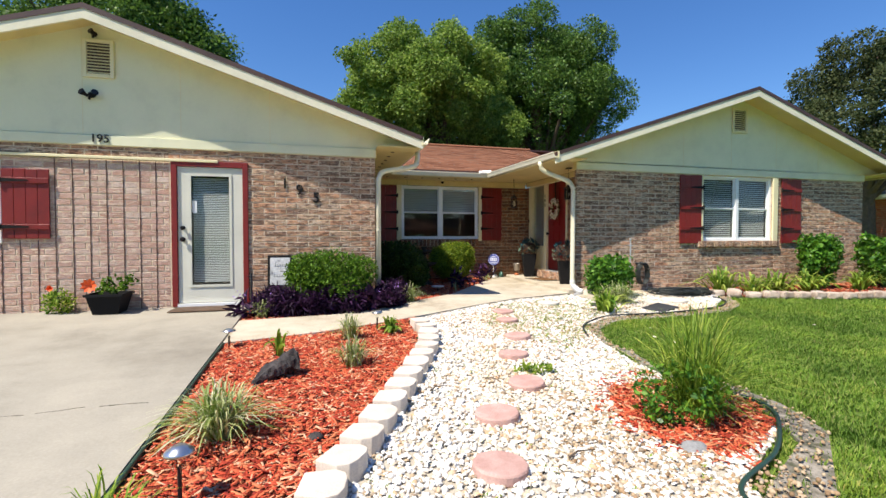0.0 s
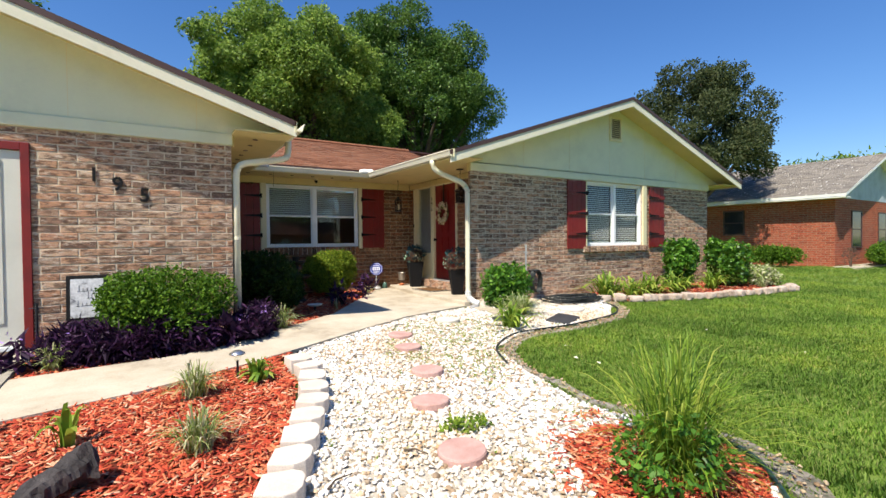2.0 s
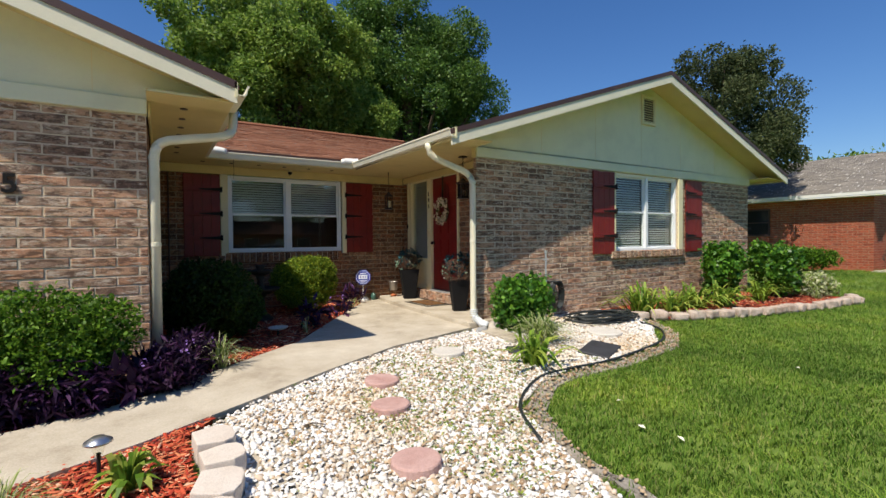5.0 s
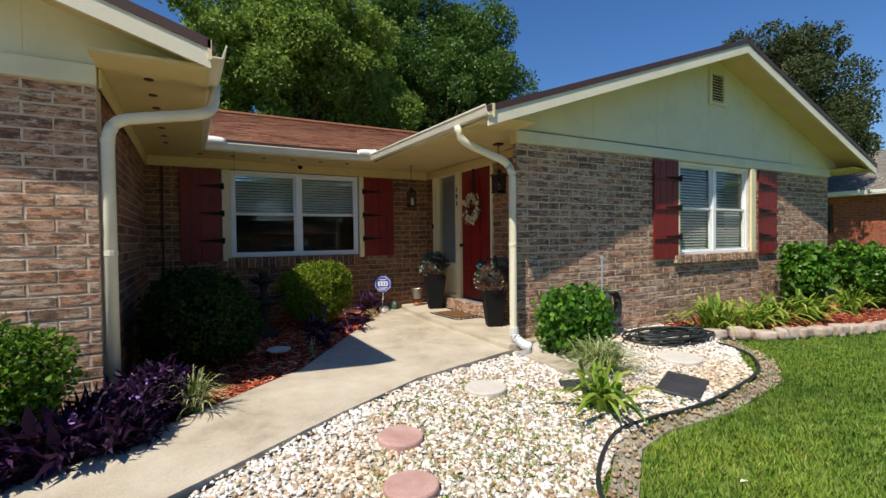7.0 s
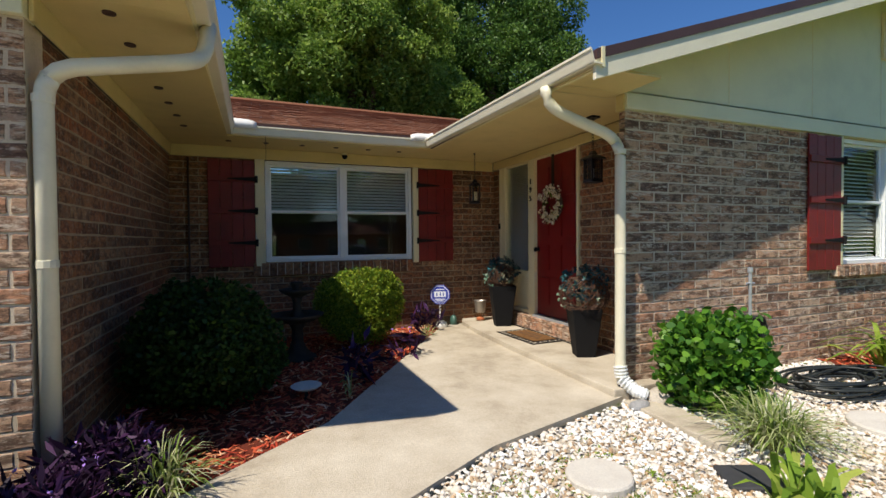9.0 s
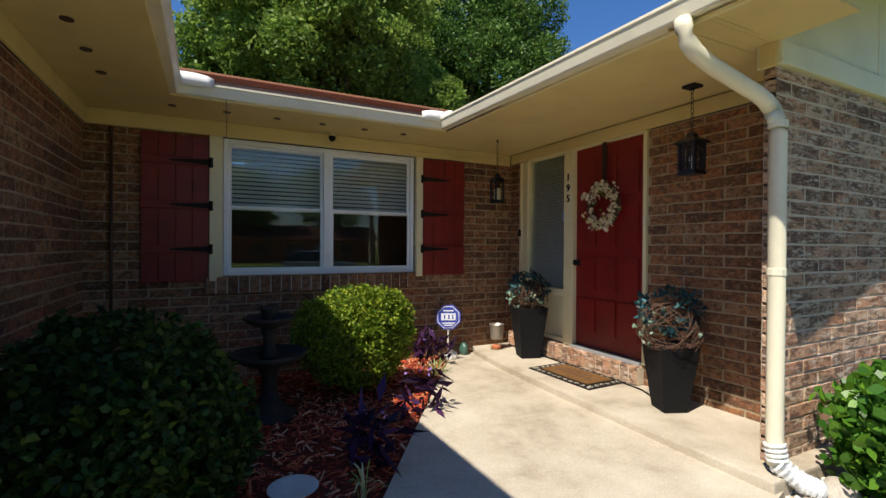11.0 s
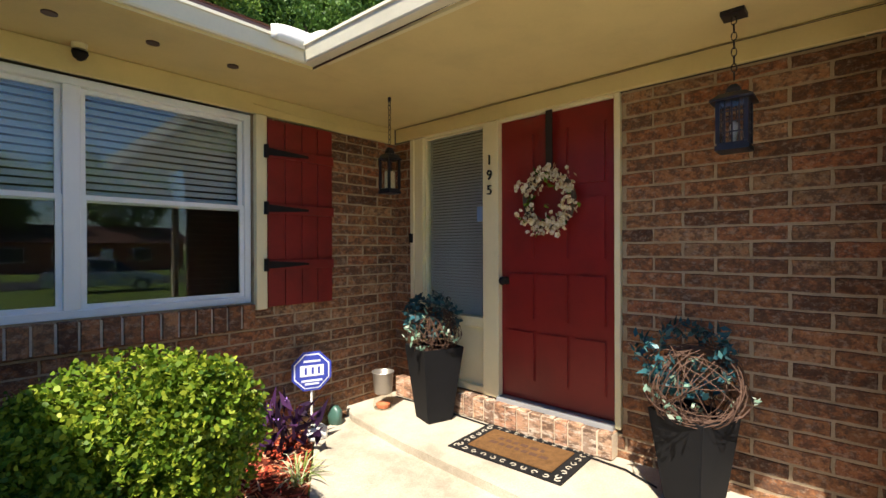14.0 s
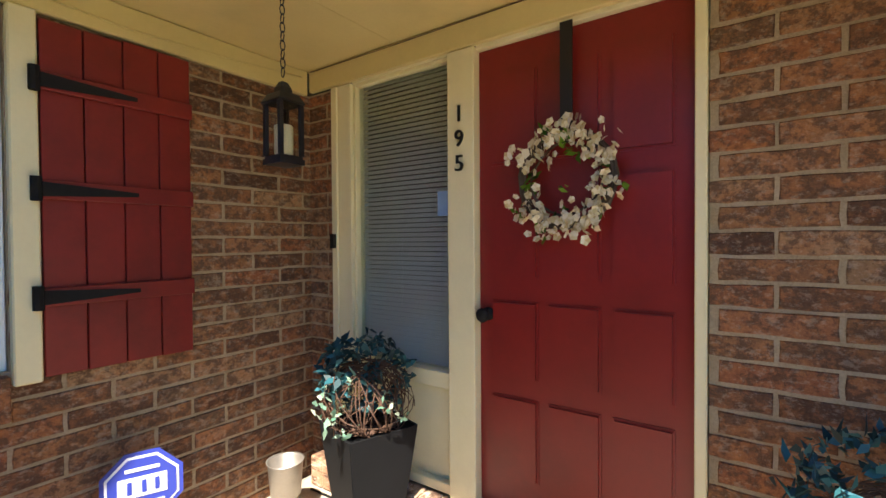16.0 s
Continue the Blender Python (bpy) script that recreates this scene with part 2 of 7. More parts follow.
M_REDBRICK_J = brick_paint("red_brick_far", [(0.0, (0.26, 0.055, 0.03)), (0.5, (0.46, 0.105, 0.05)), (1.0, (0.38, 0.12, 0.065))], 0.1, False, 0.2, (0.58, 0.16, 0.07))
M_MORTAR = ground_paint("mortar", [(0.3, (0.61, 0.49, 0.35)), (0.7, (0.77, 0.635, 0.47))], 6, 140, 0.95, 0.5)
# mortar colour lowered to carry the court's shade
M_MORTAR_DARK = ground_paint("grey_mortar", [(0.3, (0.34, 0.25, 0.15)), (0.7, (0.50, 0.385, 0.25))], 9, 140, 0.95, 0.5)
M_CREAM = painted("cream_paint", (0.76, 0.68, 0.42), 0.5, 0.05)
M_SIDING = painted("pale_siding_paint", (0.74, 0.72, 0.50), 0.55, 0.05)
M_SOFFIT = painted("soffit_paint", (0.68, 0.55, 0.25), 0.55, 0.06)
M_WHITE = painted("white_paint", (0.80, 0.78, 0.72), 0.4, 0.05)
M_DOOR_WHITE = painted("aged_white_door", (0.62, 0.61, 0.52), 0.5, 0.05)
M_GUTTER = painted("gutter_paint", (0.74, 0.69, 0.52), 0.45, 0.07)
M_VINYL = painted("white_vinyl", (0.82, 0.83, 0.82), 0.35, 0.03)
M_RED = painted("dark_red_paint", (0.185, 0.009, 0.007), 0.5, 0.18, 40, 4)
M_DOOR_RED = painted("red_door_paint", (0.20, 0.009, 0.008), 0.42, 0.12, 40, 3)
M_BLACK = painted("black_iron", (0.014, 0.013, 0.013), 0.75, 0.2, 80, 8)
M_BLACK.node_tree.nodes["Principled BSDF"].inputs["Specular IOR Level"].default_value = 0.15
M_BRONZE = painted("dark_bronze", (0.035, 0.035, 0.042), 0.4, 0.2, 90, 9, 0.2, 0.6)
M_DRIP = painted("brown_drip_edge", (0.07, 0.035, 0.028), 0.5, 0.2)
M_GROOVE = painted("panel_groove", (0.10, 0.05, 0.035), 0.9, 0.2)
# dark colour that stands for the unlit rooms behind the glass
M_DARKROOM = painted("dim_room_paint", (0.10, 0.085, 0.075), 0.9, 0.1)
M_BLIND = painted("white_blind", (0.62, 0.62, 0.60), 0.5, 0.03)
M_DRIVE = ground_paint("stained_concrete", [(0.3, (0.23, 0.205, 0.165)), (0.5, (0.33, 0.30, 0.245)), (0.75, (0.41, 0.37, 0.30))], 0.9, 60, 0.9, 0.25, ((0.25, (0.75, 0.75, 0.75)), (0.7, (1.05, 1.05, 1.05))))
M_CONCRETE = ground_paint("concrete", [(0.3, (0.35, 0.29, 0.215)), (0.47, (0.50, 0.43, 0.33)), (0.75, (0.63, 0.56, 0.45))], 2.1, 80, 0.92, 0.45, ((0.25, (0.62, 0.62, 0.60)), (0.7, (1.07, 1.07, 1.07))))
M_KERB = ground_paint("cast_edging", [(0.3, (0.62, 0.52, 0.43)), (0.7, (0.74, 0.66, 0.57))], 5, 120, 0.9, 0.3)
M_PAVER = ground_paint("pink_paver", [(0.3, (0.46, 0.26, 0.22)), (0.6, (0.58, 0.37, 0.32)), (0.8, (0.66, 0.48, 0.43))], 7, 150, 0.9, 0.4)
M_PAVER_WHITE = ground_paint("pale_paver", [(0.3, (0.58, 0.53, 0.46)), (0.8, (0.70, 0.66, 0.58))], 7, 150, 0.9, 0.3)
M_SOIL = ground_paint("lawn_soil", [(0.3, (0.11, 0.17, 0.028)), (0.7, (0.18, 0.25, 0.045))], 1.4, 45, 0.95, 0.6)
M_VERGE = ground_paint("pale_sandy_soil", [(0.35, (0.17, 0.15, 0.10)), (0.5, (0.33, 0.28, 0.22)), (0.65, (0.45, 0.39, 0.32)), (0.78, (0.24, 0.21, 0.15))], 7, 70, 0.95, 0.7)
M_SAND = ground_paint("sandy_soil", [(0.35, (0.09, 0.09, 0.055)), (0.5, (0.24, 0.21, 0.17)), (0.6, (0.36, 0.32, 0.27)), (0.75, (0.14, 0.12, 0.09))], 9, 70, 0.95, 0.5)
M_BEDSOIL = ground_paint("bed_soil", [(0.3, (0.10, 0.02, 0.01)), (0.7, (0.20, 0.035, 0.015))], 6, 60, 0.95, 0.8)
M_GRAVELBED = ground_paint("gravel_bed", [(0.3, (0.42, 0.36, 0.27)), (0.7, (0.58, 0.52, 0.43))], 5, 60, 0.95, 0.8)
M_PEBBLE = pieces("pebbles", [(0.0, (0.56, 0.46, 0.34)), (0.12, (0.70, 0.64, 0.56)), (0.35, (0.80, 0.77, 0.72)), (0.78, (0.85, 0.84, 0.82)), (0.90, (0.60, 0.42, 0.25)), (1.0, (0.30, 0.24, 0.18))], patch=(0.82, 0.66, 0.44))
M_PEBBLE_TAN = pieces("tan_pebbles", [(0.0, (0.24, 0.15, 0.08)), (0.4, (0.42, 0.28, 0.16)), (0.8, (0.55, 0.42, 0.28)), (1.0, (0.30, 0.26, 0.20))])
M_MULCH = pieces("red_mulch", [(0.0, (0.25, 0.024, 0.013)), (0.33, (0.48, 0.058, 0.024)), (0.62, (0.60, 0.125, 0.05)), (0.84, (0.64, 0.24, 0.11)), (1.0, (0.72, 0.46, 0.30))])
M_GRASS = leafy("lawn_grass", [(0.0, (0.10, 0.19, 0.022)), (0.5, (0.19, 0.33, 0.04)), (0.85, (0.31, 0.43, 0.07)), (1.0, (0.42, 0.40, 0.15))], 0.6, 0.2, 0.4, patch=0.8)
M_SHRUB = leafy("shrub_leaves", [(0.0, (0.03, 0.085, 0.008)), (0.5, (0.085, 0.185, 0.014)), (1.0, (0.20, 0.35, 0.03))], 0.5, 0.22)
# darkened copy of the shrub leaves, court shade put into the green
M_SHRUB_SHADED = leafy("deep_green_leaves", [(0.0, (0.012, 0.032, 0.006)), (0.5, (0.03, 0.065, 0.010)), (1.0, (0.06, 0.115, 0.016))], 0.5, 0.22)
M_SHRUB_YELLOW = leafy("yellow_green_leaves", [(0.0, (0.06, 0.13, 0.012)), (0.5, (0.18, 0.28, 0.02)), (1.0, (0.42, 0.47, 0.045))], 0.5, 0.25)
M_SHRUB_BRIGHT = leafy("glossy_green_leaves", [(0.0, (0.04, 0.13, 0.015)), (0.5, (0.08, 0.21, 0.022)), (1.0, (0.18, 0.36, 0.03))], 0.4, 0.35)
M_TREE = leafy("oak_leaves", [(0.0, (0.11, 0.20, 0.03)), (0.5, (0.21, 0.33, 0.055)), (1.0, (0.36, 0.48, 0.11))], 0.5, 0.3, 0.5, patch=0.4)
M_TREE_DEEP = leafy("deep_oak_leaves", [(0.0, (0.045, 0.10, 0.018)), (0.5, (0.09, 0.18, 0.033)), (1.0, (0.18, 0.31, 0.06))], 0.5, 0.3, 0.35, patch=0.5)
M_TREE_DARK = leafy("evergreen_leaves", [(0.0, (0.035, 0.055, 0.02)), (0.5, (0.075, 0.10, 0.038)), (1.0, (0.15, 0.17, 0.075))], 0.6, 0.15)
M_BARK = ground_paint("bark", [(0.3, (0.08, 0.06, 0.045)), (0.7, (0.16, 0.12, 0.09))], 8, 50, 0.95, 0.8)
M_PURPLE = leafy("purple_leaves", [(0.0, (0.012, 0.005, 0.016)), (0.5, (0.028, 0.009, 0.034)), (1.0, (0.075, 0.025, 0.085))], 0.55, 0.2, 0.12)
M_BLADE = leafy("striped_blades", [(0.0, (0.13, 0.22, 0.03)), (0.35, (0.27, 0.35, 0.08)), (0.65, (0.52, 0.54, 0.26)), (1.0, (0.68, 0.66, 0.46))], 0.45, 0.35, 0.3)
M_LILY = leafy("lily_blades", [(0.0, (0.08, 0.18, 0.018)), (0.6, (0.27, 0.40, 0.04)), (1.0, (0.48, 0.52, 0.10))], 0.5, 0.25, 0.4)
M_LILY_EACH = leafy("lily_leaf", [(0.0, (0.10, 0.21, 0.02)), (0.5, (0.27, 0.40, 0.045)), (1.0, (0.48, 0.54, 0.11))], 0.5, 0.25, 0.4, True)
M_SHINGLE = pieces("brown_shingles", [(0.0, (0.17, 0.07, 0.037)), (0.4, (0.26, 0.11, 0.058)), (0.8, (0.32, 0.145, 0.08)), (1.0, (0.22, 0.125, 0.08))], 0.95, 160, 0.4)
M_SHINGLE_GREY = pieces("grey_shingles", [(0.0, (0.17, 0.15, 0.13)), (0.5, (0.23, 0.205, 0.175)), (1.0, (0.28, 0.25, 0.21))], 0.95, 120, 0.4)
M_PALEDRY = painted("dry_leaf", (0.70, 0.66, 0.50), 0.8, 0.1)
M_ASPHALT = ground_paint("asphalt", [(0.3, (0.045, 0.045, 0.045)), (0.7, (0.07, 0.07, 0.068))], 2, 90, 0.9, 0.4)


def glass_mat(name, tint=(1, 1, 1), mirror=0.05):
    m, n, l, b = node_mat(name)
    gl = n.new("ShaderNodeBsdfGlossy")
    gl.inputs["Roughness"].default_value = 0.01
    tr = n.new("ShaderNodeBsdfTransparent")
    tr.inputs["Color"].default_value = (*tint, 1)
    lw = n.new("ShaderNodeLayerWeight")
    lw.inputs["Blend"].default_value = 0.5
    p = n.new("ShaderNodeMath")
    p.operation = "POWER"
    p.inputs[1].default_value = 5.0
    l.new(lw.outputs["Facing"], p.inputs[0])
    fr = n.new("ShaderNodeMath")
    fr.operation, fr.use_clamp = "MULTIPLY_ADD", True
    fr.inputs[1].default_value, fr.inputs[2].default_value = 0.8, mirror
    l.new(p.outputs[0], fr.inputs[0])
    s = n.new("ShaderNodeMixShader")
    l.new(fr.outputs[0], s.inputs[0])
    l.new(tr.outputs[0], s.inputs[1])
    l.new(gl.outputs[0], s.inputs[2])
    l.new(s.outputs[0], n["Material Output"].inputs["Surface"])
    return m


M_GLASS = glass_mat("window_glass", (0.93, 0.96, 0.95), 0.05)
M_LANTERN_GLASS = glass_mat("lantern_glass", (0.95, 0.95, 0.92), 0.03)

# ---- ground ----
WALK_FAR = [(-1.0, 6.45), (0.2, 6.58), (0.81, 6.8), (1.33, 7.2), (2.37, 8.0), (3.18, 9.2), (4.40, 10.98), (4.85, 11.1)]
WALK_NEAR = [(4.9, 7.64), (4.63, 7.62), (3.26, 7.26), (2.41, 6.83), (1.64, 6.39), (0.9, 5.98), (0.0, 5.6), (-0.97, 5.35)]
EDGE_LINE = [(-0.02, 2.0), (0.02, 2.34), (0.15, 2.57), (0.33, 2.93), (0.55, 3.39), (0.84, 4.03), (1.12, 4.69), (1.29, 5.39), (1.24, 5.98)]
GRAVEL = [(-0.02, 0.2), (0.02, 2.34), (0.33, 2.93), (0.84, 4.03), (1.12, 4.69), (1.29, 5.39), (1.24, 6.05), (1.64, 6.39), (2.41, 6.83), (3.26, 7.26), (4.55, 7.55), (4.8, 7.74),
          (7.3, 7.74), (7.25, 6.95), (6.9, 6.5), (6.18, 5.95), (5.07, 5.72), (4.39, 5.73), (3.94, 5.62), (3.38, 5.28), (3.1, 4.4), (2.98, 3.7), (3.2, 2.8), (2.95, 2.32), (2.2, 1.9), (1.9, 0.9), (1.9, 0.2)]
LEFT_BED = [(-0.95, 1.2), (-0.4, 1.2), (-0.12, 2.0), (-0.02, 2.34), (0.2, 2.93), (0.45, 3.39), (0.72, 4.03), (1.0, 4.69), (1.16, 5.39), (1.14, 5.98), (1.34, 6.24), (1.0, 6.1), (0.0, 5.64), (-0.95, 5.37)]
COURT_BED = [(-0.98, 6.48), (0.2, 6.61), (0.81, 6.83), (1.33, 7.23), (2.37, 8.03), (3.18, 9.23), (4.38, 10.98), (4.38, 11.15), (0.95, 11.15), (0.95, 7.5), (-0.98, 7.5)]
RIGHT_BED = [(7.25, 6.95), (7.9, 6.6), (9.0, 6.3), (9.91, 6.12), (11.3, 5.95), (12.5, 5.9), (12.9, 6.1), (13.0, 6.7), (12.6, 7.7), (7.3, 7.74)]
TUFT_BED = [(2.05, 2.75), (2.31, 3.25), (2.75, 3.35), (3.15, 3.0), (3.22, 2.7), (2.95, 2.35), (2.4, 2.12), (2.08, 2.4)]
SAND = [(2.2, 1.8), (2.98, 2.2), (3.3, 2.75), (3.05, 3.75), (3.18, 4.35), (3.26, 4.2), (3.15, 3.7), (3.42, 3.1), (3.46, 2.7), (3.3, 2.25), (2.7, 1.8), (2.3, 1.5)]
VERGE = [(3.12, 4.35), (3.14, 4.75), (3.41, 5.25), (3.95, 5.64), (4.39, 5.70), (5.07, 5.69), (6.2, 5.89), (6.78, 6.23), (7.02, 6.6), (7.28, 6.9), (7.36, 6.76), (7.12, 6.45), (6.87, 6.1), (6.27, 5.73), (5.1, 5.55), (4.4, 5.58), (4.0, 5.49), (3.52, 5.14), (3.25, 4.6), (3.2, 4.2)]

# one sheet of ground out to the horizon
xs = np.concatenate([[-900, -300, -100, -40], np.arange(-20, 40.1, 4), [60, 140, 400, 900]])
ys = np.concatenate([[-900, -300, -100, -40, -20], np.arange(-8, 12.1, 1), [16, 24, 40, 90, 300, 900]])
bm = bmesh.new()
grid = [[bm.verts.new((x, y, ground_z(y) - 0.03)) for x in xs] for y in ys]
for r0, r1 in zip(grid, grid[1:]):
    for k in range(len(xs) - 1):
        bm.faces.new((r0[k], r0[k + 1], r1[k + 1], r1[k]))
solid("ground", bm, M_SOIL, "green lawn ground rising gently to the house", "lawn", kind="structure")


def sheet(name, outline, lift, material, label, category, thick=0.08, kind="structure", cut=None):
    bm = bmesh.new()
    bm_prism(bm, outline, lambda x, y: ground_z(y) + lift - thick, lambda x, y: ground_z(y) + lift)
    if cut:
        bmesh.ops.triangulate(bm, faces=[f for f in bm.faces if len(f.verts) > 4])
    return solid(name, bm, material, label, category, kind=kind)


def densify(poly, step=0.25):
    out = []
    for (x0, y0), (x1, y1) in zip(poly, poly[1:] + poly[:1]):
        n = max(1, int(math.hypot(x1 - x0, y1 - y0) / step))
        out += [(x0 + (x1 - x0) * i / n, y0 + (y1 - y0) * i / n) for i in range(n)]
    return out


sheet("gravel_bed", densify(GRAVEL), 0.0, M_GRAVELBED, "bed under white and tan gravel path", "gravel path", cut=True)
sheet("mulch_bed", densify(LEFT_BED), 0.005, M_BEDSOIL, "red mulch bed beside the driveway", "flower bed", cut=True)
sheet("court_bed", densify(COURT_BED), 0.004, M_BEDSOIL, "shaded red mulch bed along the house wall", "flower bed", cut=True)
sheet("wing_bed", densify(RIGHT_BED), 0.012, M_BEDSOIL, "mulched bed under the front window", "flower bed", cut=True)
sheet("tuft_bed", densify(TUFT_BED), 0.008, M_BEDSOIL, "small red mulch patch round tall grass", "flower bed", cut=True)
sheet("soil_strip", densify(VERGE), -0.006, M_VERGE, "bare sandy soil beside the lawn edging", "soil", cut=True)
sheet("sand_strip", densify(SAND), -0.006, M_SAND, "bare sandy soil along the lawn edge", "soil", cut=True)
sheet("driveway", [(-6.5, -14), (-0.98, -14), (-0.98, 2.0), (-0.98, 5.33), (-0.98, 6.48), (-1.0, 7.5), (-6.5, 7.5)], 0.05, M_DRIVE, "weathered grey concrete driveway with joints", "driveway", 0.2, cut=True)
sheet("walkway", densify(WALK_FAR + WALK_NEAR), 0.035, M_CONCRETE, "curved pale concrete walkway to the front door", "walkway", 0.2, cut=True)
bm = bmesh.new()
bm_prism(bm, [(4.54, 7.62), (5.52, 7.62), (5.52, 11.15), (4.80, 11.15), (4.71, 10.95), (4.62, 10.3), (4.565, 9.3)], 0.1, 0.40)
bevel(bm, 0.015, 2)
solid("porch_slab", bm, M_CONCRETE, "low concrete porch slab before the front door", "porch", kind="structure")
bm = bmesh.new()
bm_prism(bm, [(4.57, 7.56), (4.90, 7.54), (4.74, 6.74), (4.55, 6.72)], 0.15, 0.332)
bevel(bm, 0.012, 2)
solid("path_edge", bm, M_CONCRETE, "weathered concrete edging strip below the downspout", "edging", kind="structure")
# saw joint and dark edge strip of the driveway
bm = bmesh.new()
r = random.Random(21)
u, v = -6.4, 3.55
while u < -1.1:
    # a broken crack that wanders across the slab
    w, dv = r.uniform(0.05, 0.16), r.uniform(-0.03, 0.03)
    if r.random() < 0.72:
        g = r.uniform(0.002, 0.006)
        bm_prism(bm, [(u, v - g), (u + w, v + dv - g), (u + w, v + dv + g), (u, v + g)], ground_z(v) + 0.04, ground_z(v) + 0.0525)
    u, v = u + w, v + dv
solid("driveway_joint", bm, M_SAND, "dirt-filled crack across the driveway", "joint", kind="structure")
bm = bmesh.new()
bm_prism(bm, [(-300, -24), (300, -24), (300, -16.5), (-300, -16.5)], -0.32, -0.27)
solid("road", bm, M_ASPHALT, "dark asphalt street in front of the lot", "road", kind="structure")


# ---- walls ----
COURSE, BRICK_LEN, JOINT = 0.0858, 0.325, 0.0125
brick_cache = {}


def brick_verts(x0, x1, z0, z1, y_out=-0.010, c=0.004, seed=0):
    """A brick with a chipped, uneven outline."""
    r = random.Random(seed)
    rim = []
    for (ax, az), (bx, bz), n in (((x0, z0), (x1, z0), 4), ((x1, z0), (x1, z1), 2), ((x1, z1), (x0, z1), 4), ((x0, z1), (x0, z0), 2)):
        for i in range(n):
            k = (i + (r.uniform(-0.25, 0.25) if i else 0)) / n
            chip = r.uniform(-0.0035, 0.0025)
            rim.append((ax + (bx - ax) * k + (0 if n == 4 else chip), az + (bz - az) * k + (chip if n == 4 else 0)))
    mx, mz = (x0 + x1) / 2, (z0 + z1) / 2
    n = len(rim)
    v = [(x, 0, z) for x, z in rim] + [(x, y_out + c, z) for x, z in rim]
    v += [(x - math.copysign(min(c, abs(x - mx)), x - mx), y_out, z - math.copysign(min(c, abs(z - mz)), z - mz)) for x, z in rim]
    f = [tuple(range(2 * n, 3 * n))]
    for i in range(n):
        j = (i + 1) % n
        f += [(i, j, n + j, n + i), (n + i, n + j, 2 * n + j, 2 * n + i)]
    return v, f


def brick_mesh(length, height, material, seed=0):
    key = (round(length, 3), round(height, 3), material.name, seed)
    if key not in brick_cache:
        v, f = brick_verts(-length / 2, length / 2, -height / 2, height / 2, seed=seed)
        me = bpy.data.meshes.new("brick")
        me.from_pydata(v, [], f)
        me.materials.append(material)
        brick_cache[key] = me
    return brick_cache[key]


pending_bricks = []


def brick_wall(name, m, length, z0, z1, openings, materials, near, label, thick=0.2, mortar=None):
    """A wall of the given length along its own x, outside at its own -y; openings are (x0, x1, z0, z1).
    Bricks whose middle lies in the stretch near (x0, x1) of the wall are objects of their own."""
    cutx = sorted({0, length, *[o[0] for o in openings], *[o[1] for o in openings]})
    cutz = sorted({z0, z1, *[o[2] for o in openings], *[o[3] for o in openings]})
    cutx, cutz = [c for c in cutx if 0 <= c <= length], [c for c in cutz if z0 <= c <= z1]
    bm = bmesh.new()
    for a, b in zip(cutx, cutx[1:]):
        for c, d in zip(cutz, cutz[1:]):
            mx, mz = (a + b) / 2, (c + d) / 2
            if not any(o[0] < mx < o[1] and o[2] < mz < o[3] for o in openings):
                bm_box(bm, a, b, 0, thick, c, d)
    wall = solid(name, bm, mortar or M_MORTAR, label, "wall", m, kind="structure")
    pending_bricks.append((wall, m, length, z0, z1, openings, materials, near))
    return wall


def lay_bricks(wall, m, length, z0, z1, openings, materials, near):
    r = random.Random(wall.name)
    rest_v, rest_f = [], []
    row, laid = 0, 0
    z = z0
    while z < z1 - 0.02:
        h = min(COURSE, z1 - z) - JOINT
        x = -(0.5 * BRICK_LEN if row % 2 else 0.0)
        while x < length:
            a, b = max(x, 0.0), min(x + BRICK_LEN - JOINT, length)
            x += BRICK_LEN
            spans = [(a, b)]
            for o in openings:
                if o[2] < z + h - 0.005 and o[3] > z + 0.005:
                    spans = [q for s in spans for q in ((s[0], min(s[1], o[0])), (max(s[0], o[1]), s[1])) if q[1] - q[0] > 0.03]
            for a1, b1 in spans:
                if b1 - a1 < 0.03:
                    continue
                w, cx, cz = b1 - a1, (a1 + b1) / 2, z + h / 2
                hh = h + r.uniform(-0.003, 0.003)
                if near[0] < cx < near[1] and laid < 300:
                    ob = new("brick", brick_mesh(round(w, 2), round(h, 3), materials[0], r.randrange(9)))
                    ob.parent = wall
                    ob.matrix_basis = pose(cx, 0.005 + r.uniform(-0.002, 0.002), cz, r.uniform(-0.6, 0.6), r.uniform(-0.35, 0.35), r.uniform(-0.5, 0.5))
                    laid += 1
                else:
                    v, f = brick_verts(a1, b1, cz - hh / 2, cz + hh / 2, -0.005 + r.uniform(-0.002, 0.002), seed=r.random())
                    k = len(rest_v)
                    rest_v += v
                    rest_f += [tuple(i + k for i in q) for q in f]
        z += COURSE
        row += 1
    if rest_v:
        me = bpy.data.meshes.new("brickwork")
        me.from_pydata(rest_v, [], rest_f)
        me.materials.append(materials[1])
        ob = new("brickwork", me)
        ob.parent = wall
        tagged(ob, kind="stuff")


# EN: shade-darkened brick for the faces turned to the court
BR, EN, PA = (M_BRICK, M_BRICK_J), (M_BRICK_SHADED, M_BRICK_SHADED_J), (M_PANEL, M_PANEL_J)
BASE, TOP = 0.2, 2.67
